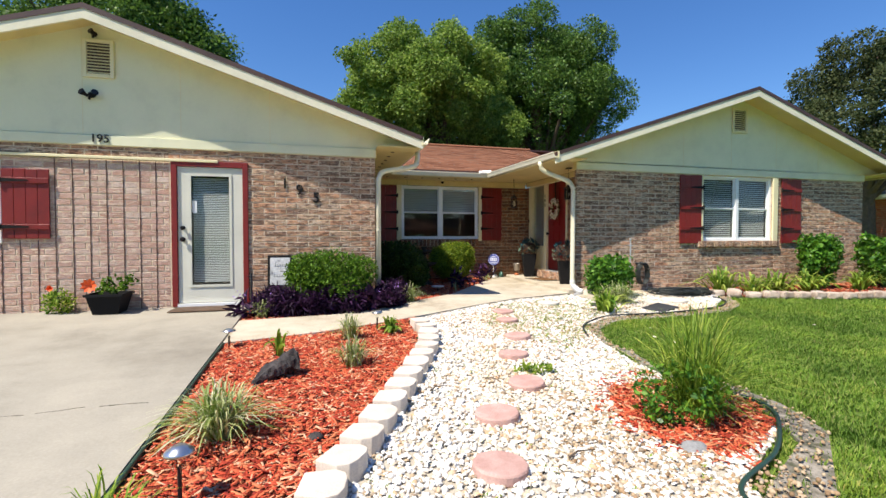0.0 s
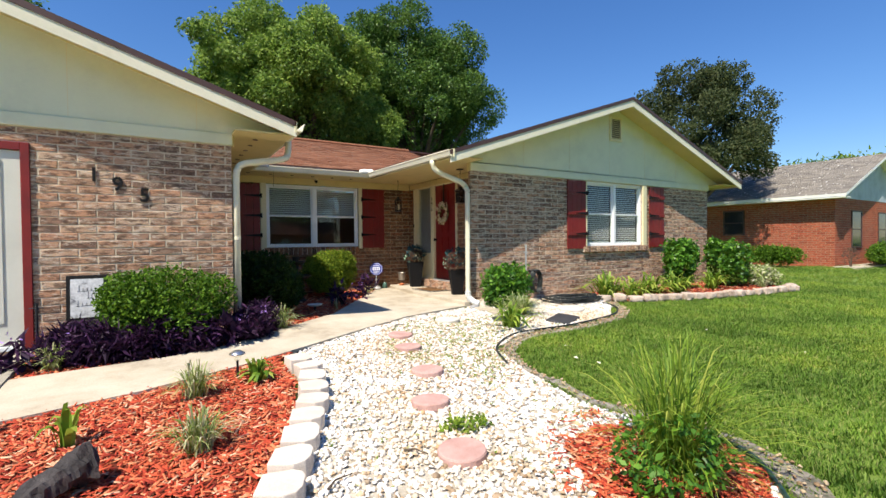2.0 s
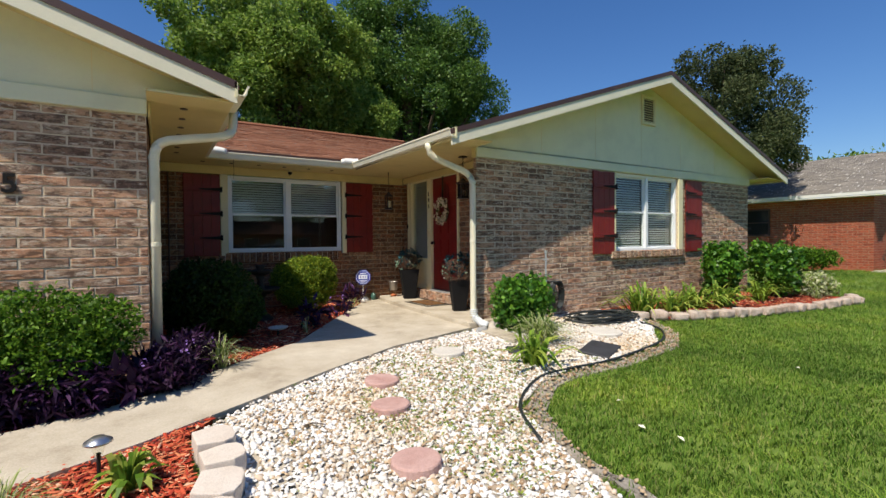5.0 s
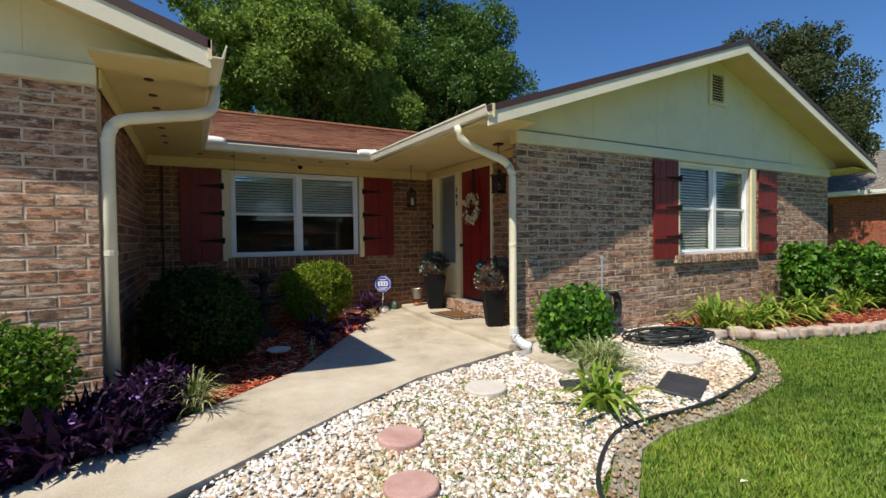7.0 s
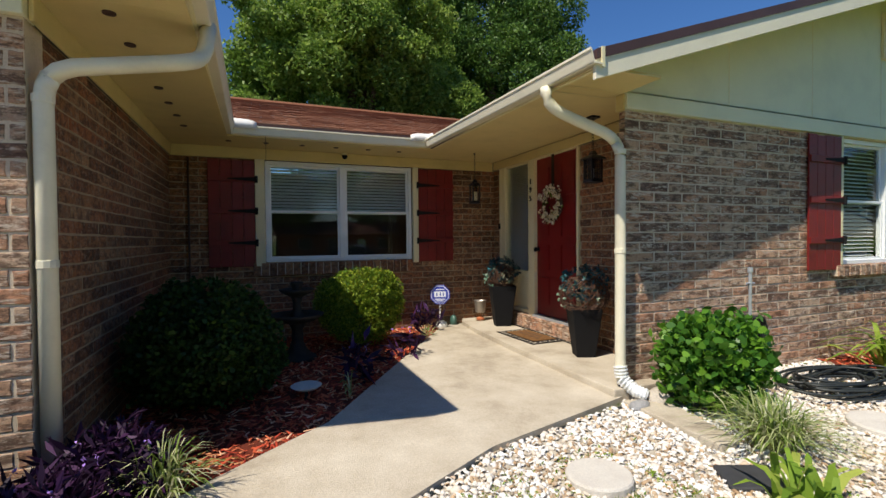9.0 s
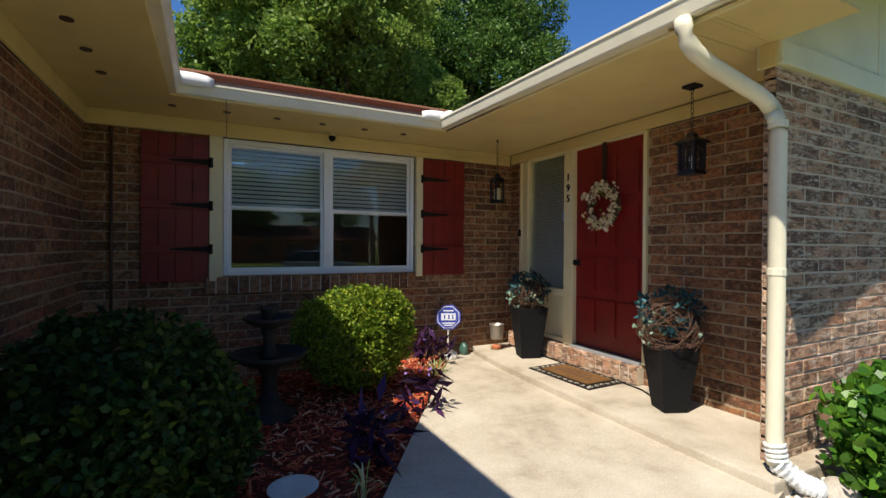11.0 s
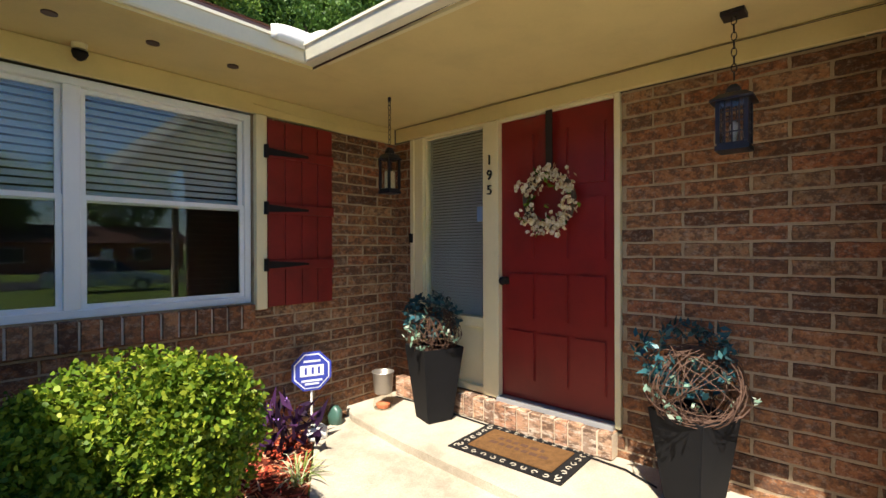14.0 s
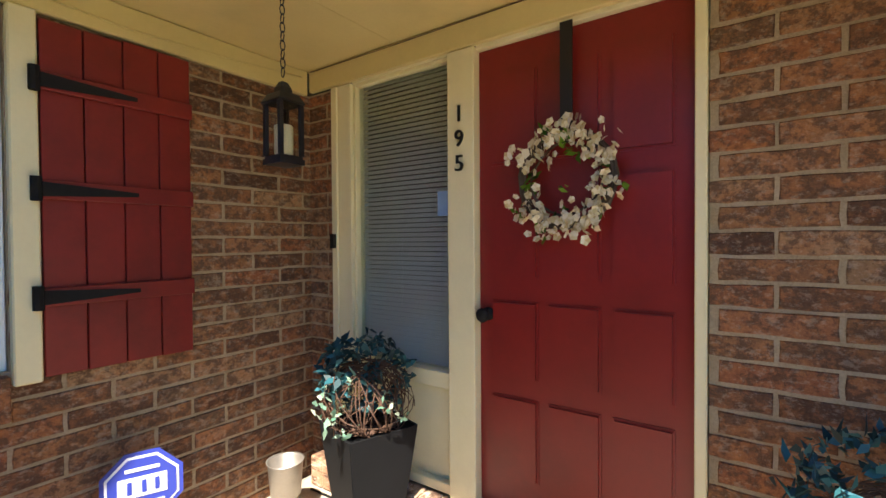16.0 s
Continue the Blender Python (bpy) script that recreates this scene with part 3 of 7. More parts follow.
# garage wing front: the part with the door, then the infill of the old garage opening
brick_wall("wall_garage_front", pose(-2.06, 7.52, 0), 2.99, BASE, TOP, [(0.03, 1.05, 0.0, 2.50)], BR, (1.0, 3.0), "weathered tan brick wall of the garage wing")
brick_wall("wall_garage_infill", pose(-7.0, 7.525, 0), 4.94, BASE, 2.48, [], PA, (2.2, 4.94), "pinkish brick-look infill panel with upright grooves")
brick_wall("wall_garage_lintel", pose(-7.0, 7.52, 0), 4.94, 2.53, TOP, [], BR, (2.5, 4.9), "brick course above the infill panel")
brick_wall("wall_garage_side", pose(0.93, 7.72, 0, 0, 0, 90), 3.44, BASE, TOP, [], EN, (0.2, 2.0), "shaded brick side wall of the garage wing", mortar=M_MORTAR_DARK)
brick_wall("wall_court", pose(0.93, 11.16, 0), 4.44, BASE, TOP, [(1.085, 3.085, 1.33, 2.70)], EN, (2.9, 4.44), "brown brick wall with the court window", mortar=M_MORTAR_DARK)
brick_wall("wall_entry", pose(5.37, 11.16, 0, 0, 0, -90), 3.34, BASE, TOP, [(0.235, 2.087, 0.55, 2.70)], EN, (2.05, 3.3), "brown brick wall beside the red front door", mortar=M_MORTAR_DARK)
brick_wall("wall_wing_front", pose(4.77, 7.75, 0), 7.53, BASE, TOP, [(2.94, 4.79, 1.30, 2.66)], BR, (0.0, 2.9), "weathered tan brick wall of the bedroom wing", thick=0.06)
brick_wall("wall_wing_return", pose(4.77, 7.812, 0, 0, 0, -90), 0.062, BASE, TOP, [], BR, (0, 0.2), "narrow brick return at the wing corner", thick=0.003)
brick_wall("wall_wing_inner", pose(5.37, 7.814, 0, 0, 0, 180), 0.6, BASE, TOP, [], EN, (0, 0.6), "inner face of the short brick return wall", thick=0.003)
brick_wall("wall_wing_side", pose(12.30, 7.95, 0, 0, 0, 90), 8.0, BASE, TOP, [], BR, (0, 0), "brick side wall of the bedroom wing")


def plain_wall(name, dims, material, label):
    bm = bmesh.new()
    bm_box(bm, *dims)
    return solid(name, bm, material, label, "wall", kind="structure")


plain_wall("wall_rear", (-7.0, 12.3, 16.9, 17.1, 0.1, 2.7), M_MORTAR, "plain rear wall of the house")
plain_wall("wall_left_end", (-7.2, -7.0, 7.6, 17, 0.1, 2.7), M_MORTAR, "plain end wall of the house")
bm = bmesh.new()
bm_box(bm, -6.9, 12.2, 7.8, 16.8, 0.12, 0.30)
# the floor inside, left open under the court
solid("floor_inside", bm, M_DARKROOM, "floor inside the house, dimness put into its colour", "floor", m=pose(0, 3.6, 0), kind="structure")
# added backing walls; their dark colour makes the rooms look dim
plain_wall("wall_room_back", (1.0, 5.2, 13.2, 13.3, 0.3, 2.75), M_DARKROOM, "added dark-coloured backing wall behind the court window")
plain_wall("wall_wing_room_back", (5.7, 12.1, 9.6, 9.7, 0.3, 2.75), M_DARKROOM, "added dark-coloured backing wall behind the wing window")
plain_wall("wall_hall_back", (6.4, 6.5, 9.75, 13.1, 0.3, 2.75), M_DARKROOM, "added dark-coloured backing wall behind the sidelight")


# gable walls over the brick, with trim board
def gable(name, x_mid, z_ridge, half, y, label, x_lo, x_hi, slope=0.335):
    top = lambda x: z_ridge - slope * abs(x - x_mid) - 0.06
    th = thing(name, label, "wall", kind="structure")
    bm = bmesh.new()
    xl, xr = x_lo - 0.66, x_hi + 0.66
    pts = [(x_lo, TOP + 0.14), (x_hi, TOP + 0.14), (xr, TOP + 0.15), (xr, top(xr)), (x_mid, top(x_mid)), (xl, top(xl)), (xl, TOP + 0.15)]
    f = [bm.verts.new((x, y - 0.012, z)) for x, z in pts]
    g = [bm.verts.new((x, y + 0.15, z)) for x, z in pts]
    bm.faces.new(f)
    bm.faces.new(g[::-1])
    for i in range(7):
        bm.faces.new((f[i], f[(i + 1) % 7], g[(i + 1) % 7], g[i]))
    part("siding", bm, M_SIDING, th)
    box_part("trim_board", (x_lo - 0.01, x_hi + 0.01, y - 0.035, y + 0.1, TOP, TOP + 0.135), M_SIDING, th, bev=0.004)
    # upright seams between the siding sheets
    x = x_lo + 1.22
    while x < x_hi - 0.3:
        box_part("seam_batten", (x - 0.004, x + 0.004, y - 0.0145, y - 0.011, TOP + 0.15, top(x) - 0.02), M_CREAM, th)
        x += 1.22
    return th


gable("gable_garage", -2.92, 4.415, 4.5, 7.52, "pale cream gable siding above the garage wing", -6.77, 0.93, 0.324)
gable("gable_wing", 8.585, 4.37, 4.4, 7.75, "pale cream gable siding above the bedroom wing", 4.77, 12.30, 0.338)


# ---- roofs ----
def shingle_plane(parent, origin, along, up, length, run, material, course=0.145, tab=0.31, name="shingles"):
    """Overlapping shingle tabs on a slope: origin at the eave, unit vectors along the eave and up the slope."""
    o, a, u = np.array(origin), np.array(along, float), np.array(up, float)
    nrm = np.cross(a, u)
    if nrm[2] < 0:
        nrm = -nrm
    nrow, ncol = int(run / course) + 1, int(length / tab) + 1
    i, j = np.meshgrid(np.arange(nrow), np.arange(ncol), indexing="ij")
    i, j = i.ravel(), j.ravel()
    s0 = np.clip(j * tab - (i % 2) * tab / 2 + rng.uniform(-0.02, 0.02, len(i)), 0, length)
    s1 = np.clip(s0 + tab - 0.006, 0, length)
    r0, r1 = i * course, np.minimum((i + 1) * course + 0.02, run)
    ok = (s1 - s0 > 0.03) & (r1 - r0 > 0.01)
    s0, s1, r0, r1 = s0[ok], s1[ok], r0[ok], r1[ok]
    h = rng.uniform(0.008, 0.013, len(s0))
    def P(s, r, d):
        return o + s[:, None] * a + r[:, None] * u + d[:, None] * nrm
    z = np.zeros(len(s0))
    V = np.stack([P(s0, r0, h), P(s1, r0, h), P(s1, r1, z + 0.002), P(s0, r1, z + 0.002), P(s0, r0, z), P(s1, r0, z)], 1)
    F = np.array([(0, 1, 2, 3), (4, 5, 1, 0)])
    me = bpy.data.meshes.new(name)
    fl = (F[None] + (np.arange(len(V)) * 6)[:, None, None]).reshape(-1, 4)
    me.from_pydata(V.reshape(-1, 3).tolist(), [], fl.tolist())
    me.materials.append(material)
    ob = new(name, me)
    ob.parent = parent
    tagged(ob, kind="stuff")


SL = 0.335
ELEN = math.hypot(1, SL)


def gable_roof(name, x_mid, z_ridge, x_lo, x_hi, y0, y1, label, material, deck_mat, fascia, drip, slope=0.335):
    """A gable roof with its ridge along y: two decks, shingles, rake boards, soffits under the rakes."""
    th = thing(name, label, "roof", kind="structure")
    rise = math.hypot(1, slope)
    for side, xe in ((-1, x_lo), (1, x_hi)):
        run = abs(xe - x_mid)
        ze = z_ridge - slope * run
        bm = bmesh.new()
        t = 0.05
        vs = [bm.verts.new(p) for p in ((xe, y0, ze), (xe, y1, ze), (x_mid, y1, z_ridge), (x_mid, y0, z_ridge), (xe, y0, ze - t), (xe, y1, ze - t), (x_mid, y1, z_ridge - t), (x_mid, y0, z_ridge - t))]
        for f in ((0, 1, 2, 3), (7, 6, 5, 4), (0, 3, 7, 4), (1, 5, 6, 2), (0, 4, 5, 1)):
            bm.faces.new([vs[i] for i in f])
        part("roof_deck", bm, deck_mat, th)
        shingle_plane(th, (xe, y0, ze + 0.002), (0, 1, 0), (-side / rise, 0, slope / rise), y1 - y0, run * rise, material)
        # rake board and brown metal edge along the gable
        for nm, d0, d1, ya, yb, mat in (("rake_board", -0.175, -0.04, y0 - 0.03, y0 + 0.0, fascia), ("drip_edge", -0.045, 0.024, y0 - 0.04, y0 + 0.02, drip)):
            bm = bmesh.new()
            q = [bm.verts.new((x, y, z + d)) for y in (ya, yb) for x, z, d in ((xe, ze, d0), (x_mid, z_ridge, d0), (x_mid, z_ridge, d1), (xe, ze, d1))]
            for f in ((0, 1, 2, 3), (7, 6, 5, 4), (0, 4, 5, 1), (3, 2, 6, 7), (0, 3, 7, 4), (1, 5, 6, 2)):
                bm.faces.new([q[i] for i in f])
            part(nm, bm, mat, th)
        # sloped soffit behind the rake board
        bm = bmesh.new()
        q = [bm.verts.new((x, y, z + d)) for d in (-0.085, -0.07) for x, y, z in ((xe, y0 - 0.001, ze), (x_mid, y0 - 0.001, z_ridge), (x_mid, y0 + 0.62, z_ridge), (xe, y0 + 0.62, ze))]
        for f in ((3, 2, 1, 0), (4, 5, 6, 7), (0, 1, 5, 4), (2, 3, 7, 6)):
            bm.faces.new([q[i] for i in f])
        part("rake_soffit", bm, M_SOFFIT, th)
    return th


gable_roof("roof_garage", -2.92, 4.425, -7.48, 1.64, 7.14, 15.0, "brown shingled gable roof of the garage wing", M_SHINGLE, M_DRIP, M_GUTTER, M_DRIP, 0.324)
gable_roof("roof_wing", 8.585, 4.38, 4.06, 13.02, 7.29, 17.2, "brown shingled gable roof of the bedroom wing", M_SHINGLE, M_DRIP, M_GUTTER, M_DRIP, 0.338)
th = thing("roof_main", "brown shingled main roof over the court", "roof", kind="structure")
bm = bmesh.new()
bm_prism(bm, [(-0.5, 10.44), (7.2, 10.44), (7.2, 14.75), (-0.5, 14.75)], lambda x, y: 2.95 + SL * (y - 10.44) - 0.05, lambda x, y: 2.95 + SL * (y - 10.44))
part("roof_deck", bm, M_DRIP, th)
bm = bmesh.new()
bm_prism(bm, [(-7, 14.75), (12, 14.75), (12, 17.4), (-7, 17.4)], lambda x, y: 4.38 - SL * (y - 14.75), lambda x, y: 4.43 - SL * (y - 14.75))
part("roof_deck", bm, M_DRIP, th)
shingle_plane(th, (-0.5, 10.44, 2.952), (1, 0, 0), (0, 1 / ELEN, SL / ELEN), 7.7, 4.31 * ELEN, M_SHINGLE)
bm = bmesh.new()
bm_tube(bm, [(-0.5, 14.75, 4.42), (7.2, 14.75, 4.42)], 0.05, 8)
part("ridge_cap", bm, M_SHINGLE, th)

# flat soffits of court and eaves
SOF = 2.80
bm = bmesh.new()
bm_box(bm, 0.94, 5.36, 10.46, 11.15, SOF, SOF + 0.02)
bm_box(bm, 4.07, 5.36, 7.77, 10.458, SOF, SOF + 0.02)
bm_box(bm, 4.09, 4.76, 7.37, 7.768, SOF, SOF + 0.02)
bm_box(bm, 0.94, 1.62, 7.53, 10.458, SOF, SOF + 0.02)
bm_box(bm, 0.94, 1.62, 7.19, 7.528, SOF, SOF + 0.02)
bm_box(bm, 12.31, 13.01, 7.37, 17, SOF, SOF + 0.02)
solid("ceiling_soffit", bm, M_SOFFIT, "warm cream painted soffit over porch and eaves", "ceiling", kind="structure")
# frieze boards under the soffit
for nm, d in (("frieze_court", (0.96, 5.33, 11.125, 11.155, 2.66, SOF - 0.003)), ("frieze_entry", (5.335, 5.365, 7.845, 11.12, 2.675, SOF - 0.003)), ("frieze_side", (0.945, 0.965, 7.53, 11.12, 2.66, SOF - 0.003)), ("frieze_corner", (4.745, 4.768, 7.74, 7.83, 2.66, SOF - 0.003)), ("frieze_return", (4.775, 5.33, 7.77, 7.84, 2.66, SOF - 0.003))):
    bm = bmesh.new()
    bm_box(bm, *d)
    bevel(bm, 0.004, 1)
    solid(nm, bm, M_SOFFIT, "cream frieze board under the soffit", "trim", kind="structure")


def gutter(name, p0, p1, out, label):
    """A trough gutter on its fascia: profile swept from p0 to p1, open at the top, out pointing away from the roof."""
    p0, p1, out = Vector(p0), Vector(p1), Vector(out)
    th = thing(name, label, "gutter", kind="structure")
    prof = [(-0.02, -0.10), (0.045, -0.10), (0.052, -0.09), (0.07, -0.022), (0.078, -0.016), (0.078, 0.0), (0.068, 0.0), (0.062, -0.02), (0.04, -0.09), (-0.02, -0.09)]
    bm = bmesh.new()
    ra = [bm.verts.new(p0 + out * a + Vector((0, 0, b))) for a, b in prof]
    rb = [bm.verts.new(p1 + out * a + Vector((0, 0, b))) for a, b in prof]
    for i in range(len(prof) - 1):
        bm.faces.new((ra[i], ra[i + 1], rb[i + 1], rb[i]))
    bm.faces.new(ra)
    bm.faces.new(rb[::-1])
    part("trough", bm, M_GUTTER, th)
    bm = bmesh.new()
    a, b = p0 - out * 0.02, p1 - out * 0.02
    q = [bm.verts.new(p + Vector((0, 0, z)) - out * t) for t in (0, 0.025) for p, z in ((a, -0.115), (b, -0.115), (b, 0.02), (a, 0.02))]
    for f in ((0, 1, 2, 3), (7, 6, 5, 4), (0, 4, 5, 1), (3, 2, 6, 7), (0, 3, 7, 4), (1, 5, 6, 2)):
        bm.faces.new([q[i] for i in f])
    part("fascia_board", bm, M_CREAM, th)
    bm = bmesh.new()
    d0, d1 = p0.lerp(p1, 0.04), p1.lerp(p0, 0.06)
    q = [bm.verts.new(p + Vector((0, 0, z)) + out * t) for t in (-0.03, 0.012) for p, z in ((d0, -0.004), (d1, -0.004), (d1, 0.034), (d0, 0.034))]
    for f in ((0, 1, 2, 3), (7, 6, 5, 4), (0, 4, 5, 1), (3, 2, 6, 7), (0, 3, 7, 4), (1, 5, 6, 2)):
        bm.faces.new([q[i] for i in f])
    part("drip_edge", bm, M_DRIP, th)
    return th


gutter("gutter_wing", (4.075, 7.24, 2.872), (4.04, 10.47, 2.917), (-1, 0, 0), "white gutter along the wing eave")
gutter("gutter_court", (1.66, 10.485, 2.916), (4.0, 10.485, 2.916), (0, -1, 0), "white gutter along the court eave")
gutter("gutter_garage", (1.665, 7.10, 2.945), (1.62, 10.47, 2.917), (1, 0, 0), "white gutter along the garage eave")
gutter("gutter_far", (13.04, 7.30, 2.875), (13.04, 17, 2.875), (1, 0, 0), "white gutter along the far eave")
# splash guards at the inner corners
for x, y, turn in ((3.93, 10.44, 1), (1.76, 10.44, -1)):
    bm = bmesh.new()
    for k in range(9):
        # a bent strip that closes the corner, bulging a little over the lip
        u = k / 8
        ax = x - turn * (0.17 - 0.25 * min(1, u * 1.6))
        ay = y - 0.04 - 0.16 * max(0, u * 1.6 - 1) / 0.6
        top = 2.985 - 0.03 * abs(2 * u - 1) ** 3
        ring = [bm.verts.new((ax + dx * turn, ay + dx, z)) for dx, z in ((0, 2.88), (0, top), (0.008, top), (0.008, 2.88))]
        if k:
            for q in range(4):
                bm.faces.new((last[q], last[(q + 1) % 4], ring[(q + 1) % 4], ring[q]))
        else:
            bm.faces.new(ring)
        last = ring
    bm.faces.new(last[::-1])
    solid("splash_guard", bm, M_WHITE, "white metal splash guard in the gutter corner", "gutter guard", group="gutter corner guards", smooth=True)


def downspout(name, pts, label, foot=None):
    th = thing(name, label, "downspout")
    bm = bmesh.new()
    pts = [Vector(p) for p in pts]
    soft = [pts[0]]
    for a, b, c in zip(pts, pts[1:], pts[2:]):
        soft += [b + (a - b).normalized() * 0.07, b + (a - b).normalized() * 0.02 + (c - b).normalized() * 0.02, b + (c - b).normalized() * 0.07]
    soft.append(pts[-1])
    bm_tube(bm, soft, 0.043, 12)
    part("pipe", bm, M_GUTTER, th, smooth=True)
    for z in (2.3, 1.5):
        bm = bmesh.new()
        bm_lathe(bm, [(0.0435, -0.02), (0.047, -0.018), (0.047, 0.018), (0.0435, 0.02)], 12, (pts[-2].x if foot else pts[-1].x, pts[-2].y if foot else pts[-1].y, z))
        part("band", bm, M_GUTTER, th)
    if foot:
        bm = bmesh.new()
        bm_tube(bm, foot, 0.05, 10)
        rib_line = [Vector(p) for p in foot]
        elbow = part("elbow", bm, M_VINYL, th, "white ribbed plastic elbow", True)
        for a, b in zip(rib_line, rib_line[1:]):
            for k in range(4):
                p, d = a.lerp(b, k / 4), (b - a).normalized() * 0.006
                bm = bmesh.new()
                bm_tube(bm, [p - d, p + d], 0.055, 12)
                part("rib", bm, M_VINYL, elbow)
    return th


downspout("downspout", [(1.69, 7.77, 2.86), (1.67, 7.70, 2.64), (1.58, 7.56, 2.555), (1.04, 7.555, 2.455), (0.985, 7.555, 2.36), (0.985, 7.555, 0.3)], "cream painted downspout at the garage wing corner")
downspout("downspout", [(4.03, 7.80, 2.78), (4.03, 7.79, 2.66), (4.16, 7.77, 2.58), (4.58, 7.70, 2.43), (4.655, 7.68, 2.33), (4.655, 7.68, 0.55), (4.655, 7.67, 0.45)], "cream painted downspout at the wing corner with ribbed foot",
          [(4.655, 7.68, 0.56), (4.655, 7.66, 0.46), (4.70, 7.57, 0.39), (4.76, 7.50, 0.36)])

# ---- doors and windows ----
def text_mesh(name, body, size, depth, material):
    c = bpy.data.curves.new(name, "FONT")
    c.body, c.size, c.extrude, c.align_x, c.align_y = body, size, depth, "CENTER", "CENTER"
    c.offset = 0.004 if size > 0.18 else 0.0
    tmp = bpy.data.objects.new(name + "_tmp", c)
    scene.collection.objects.link(tmp)
    me = bpy.data.meshes.new_from_object(tmp.evaluated_get(bpy.context.evaluated_depsgraph_get()))
    bpy.data.objects.remove(tmp)
    bpy.data.curves.remove(c)
    me.materials.clear()
    me.materials.append(material)
    return me


def sign_text(name, body, size, m, material, label, depth=0.006, group=""):
    ob = new(name, text_mesh(name, body, size, depth, material))
    ob.matrix_basis = m
    return tagged(ob, label, "house number", group)


def window_unit(name, m, w, h, label, blinds):
    """A twin double-hung window; own x along the wall, outside at -y, z from 0 to h."""
    th = thing(name, label, "window", m, kind="structure")
    f = 0.045
    for nm, d in (("frame_left", (0, f, 0.02, 0.1, 0, h)), ("frame_right", (w - f, w, 0.02, 0.1, 0, h)), ("frame_top", (f, w - f, 0.02, 0.1, h - f, h)), ("frame_bottom", (f, w - f, 0.01, 0.1, 0, f)), ("mullion", (w / 2 - 0.04, w / 2 + 0.04, 0.015, 0.1, f, h - f))):
        box_part(nm, d, M_VINYL, th, bev=0.004)
    for x0, x1 in ((f, w / 2 - 0.04), (w / 2 + 0.04, w - f)):
        for lower in (True, False):
            z0, z1 = (f, h / 2 + 0.02) if lower else (h / 2 - 0.02, h - f)
            y0 = 0.035 if lower else 0.06
            s = 0.028
            bm = bmesh.new()
            bm_box(bm, x0, x0 + s, y0, y0 + 0.022, z0, z1)
            bm_box(bm, x1 - s, x1, y0, y0 + 0.022, z0, z1)
            bm_box(bm, x0 + s, x1 - s, y0, y0 + 0.022, z0, z0 + s)
            bm_box(bm, x0 + s, x1 - s, y0, y0 + 0.022, z1 - s, z1)
            sash = part("sash", bm, M_VINYL, th)
            bm = bmesh.new()
            bm_box(bm, x0 + s, x1 - s, y0 + 0.008, y0 + 0.012, z0 + s, z1 - s)
            pane = part("pane", bm, M_GLASS, sash)
            pane.visible_shadow = False
        # slatted blind behind the glass
        b0 = h / 2 + 0.02 if blinds == "half" else f + 0.02
        z = h - f - 0.02
        bl = new("blind")
        bl.parent = th
        bl["label"] = "white slatted blind"
        slat = None
        while z > b0:
            if slat is None:
                bm = bmesh.new()
                bm_box(bm, x0 + 0.01, x1 - 0.01, -0.021, 0.021, -0.0012, 0.0012)
                slat = part("slat", bm, M_BLIND, bl)
                so = slat
            else:
                so = new("slat", slat.data)
                so.parent = bl
            so.matrix_basis = pose(0, 0.13, z, 52 if blinds == "half" else 33)
            z -= 0.043
        rail = box_part("bottom_rail", (x0 + 0.01, x1 - 0.01, 0.115, 0.145, b0 - 0.03, b0), M_BLIND, bl)
    return th


window_unit("window_1", pose(2.017, 11.16, 1.33), 1.995, 1.325, "white twin sash window with half-lowered blinds", "half")
window_unit("window_2", pose(7.71, 7.75, 1.30), 1.85, 1.36, "white twin sash window with closed slat blinds", "full")
for nm, d in (("casing_court", (1.895, 2.012, 11.11, 11.158, 1.28, 2.658)), ("casing_court", (4.017, 4.10, 11.11, 11.158, 1.28, 2.658)), ("casing_wing", (7.66, 7.705, 7.71, 7.748, 1.30, 2.665)), ("casing_wing", (9.565, 9.70, 7.71, 7.748, 1.30, 2.665)), ("casing_garage", (-4.6, -4.06, 7.49, 7.524, 1.30, 2.42))):
    bm = bmesh.new()
    bm_box(bm, *d)
    bevel(bm, 0.006, 1)
    solid(nm, bm, M_CREAM if "garage" not in nm else M_WHITE, "cream painted window casing board", "trim", kind="structure")


def rowlock(name, m, length, height, depth, material, label, w=0.098):
    """A course of bricks on edge, along own x, standing out towards -y."""
    th = thing(name, label, "brick sill", m, kind="structure")
    length = int(length / w) * w
    box_part("mortar_bed", (0.003, length - 0.006, -depth + 0.012, 0.0, 0.004, height - 0.01), M_MORTAR, th)
    bm = bmesh.new()
    bm_box(bm, 0.004, w - 0.008, -depth, -0.002, 0, height)
    bevel(bm, 0.005, 1)
    me = finish("brick", bm, material)
    r = random.Random(name)
    for i in range(int(length / w)):
        ob = new("brick", me)
        ob.parent = th
        ob.matrix_basis = pose(i * w, r.uniform(-0.004, 0.003), r.uniform(-0.003, 0.003), r.uniform(-1, 1), 0, r.uniform(-1, 1))
    return th


rowlock("sill_court", pose(1.86, 11.158, 1.158), 2.24, 0.165, 0.05, M_BRICK_SHADED, "brick rowlock sill under the court window")
rowlock("sill_wing", pose(7.58, 7.745, 1.18), 2.18, 0.115, 0.06, M_BRICK, "brick rowlock sill under the wing window")
rowlock("sill_door", pose(5.365, 11.06, 0.405, 0, 0, -90), 2.02, 0.165, 0.10, M_BRICK, "sunlit brick rowlock step under the front door")


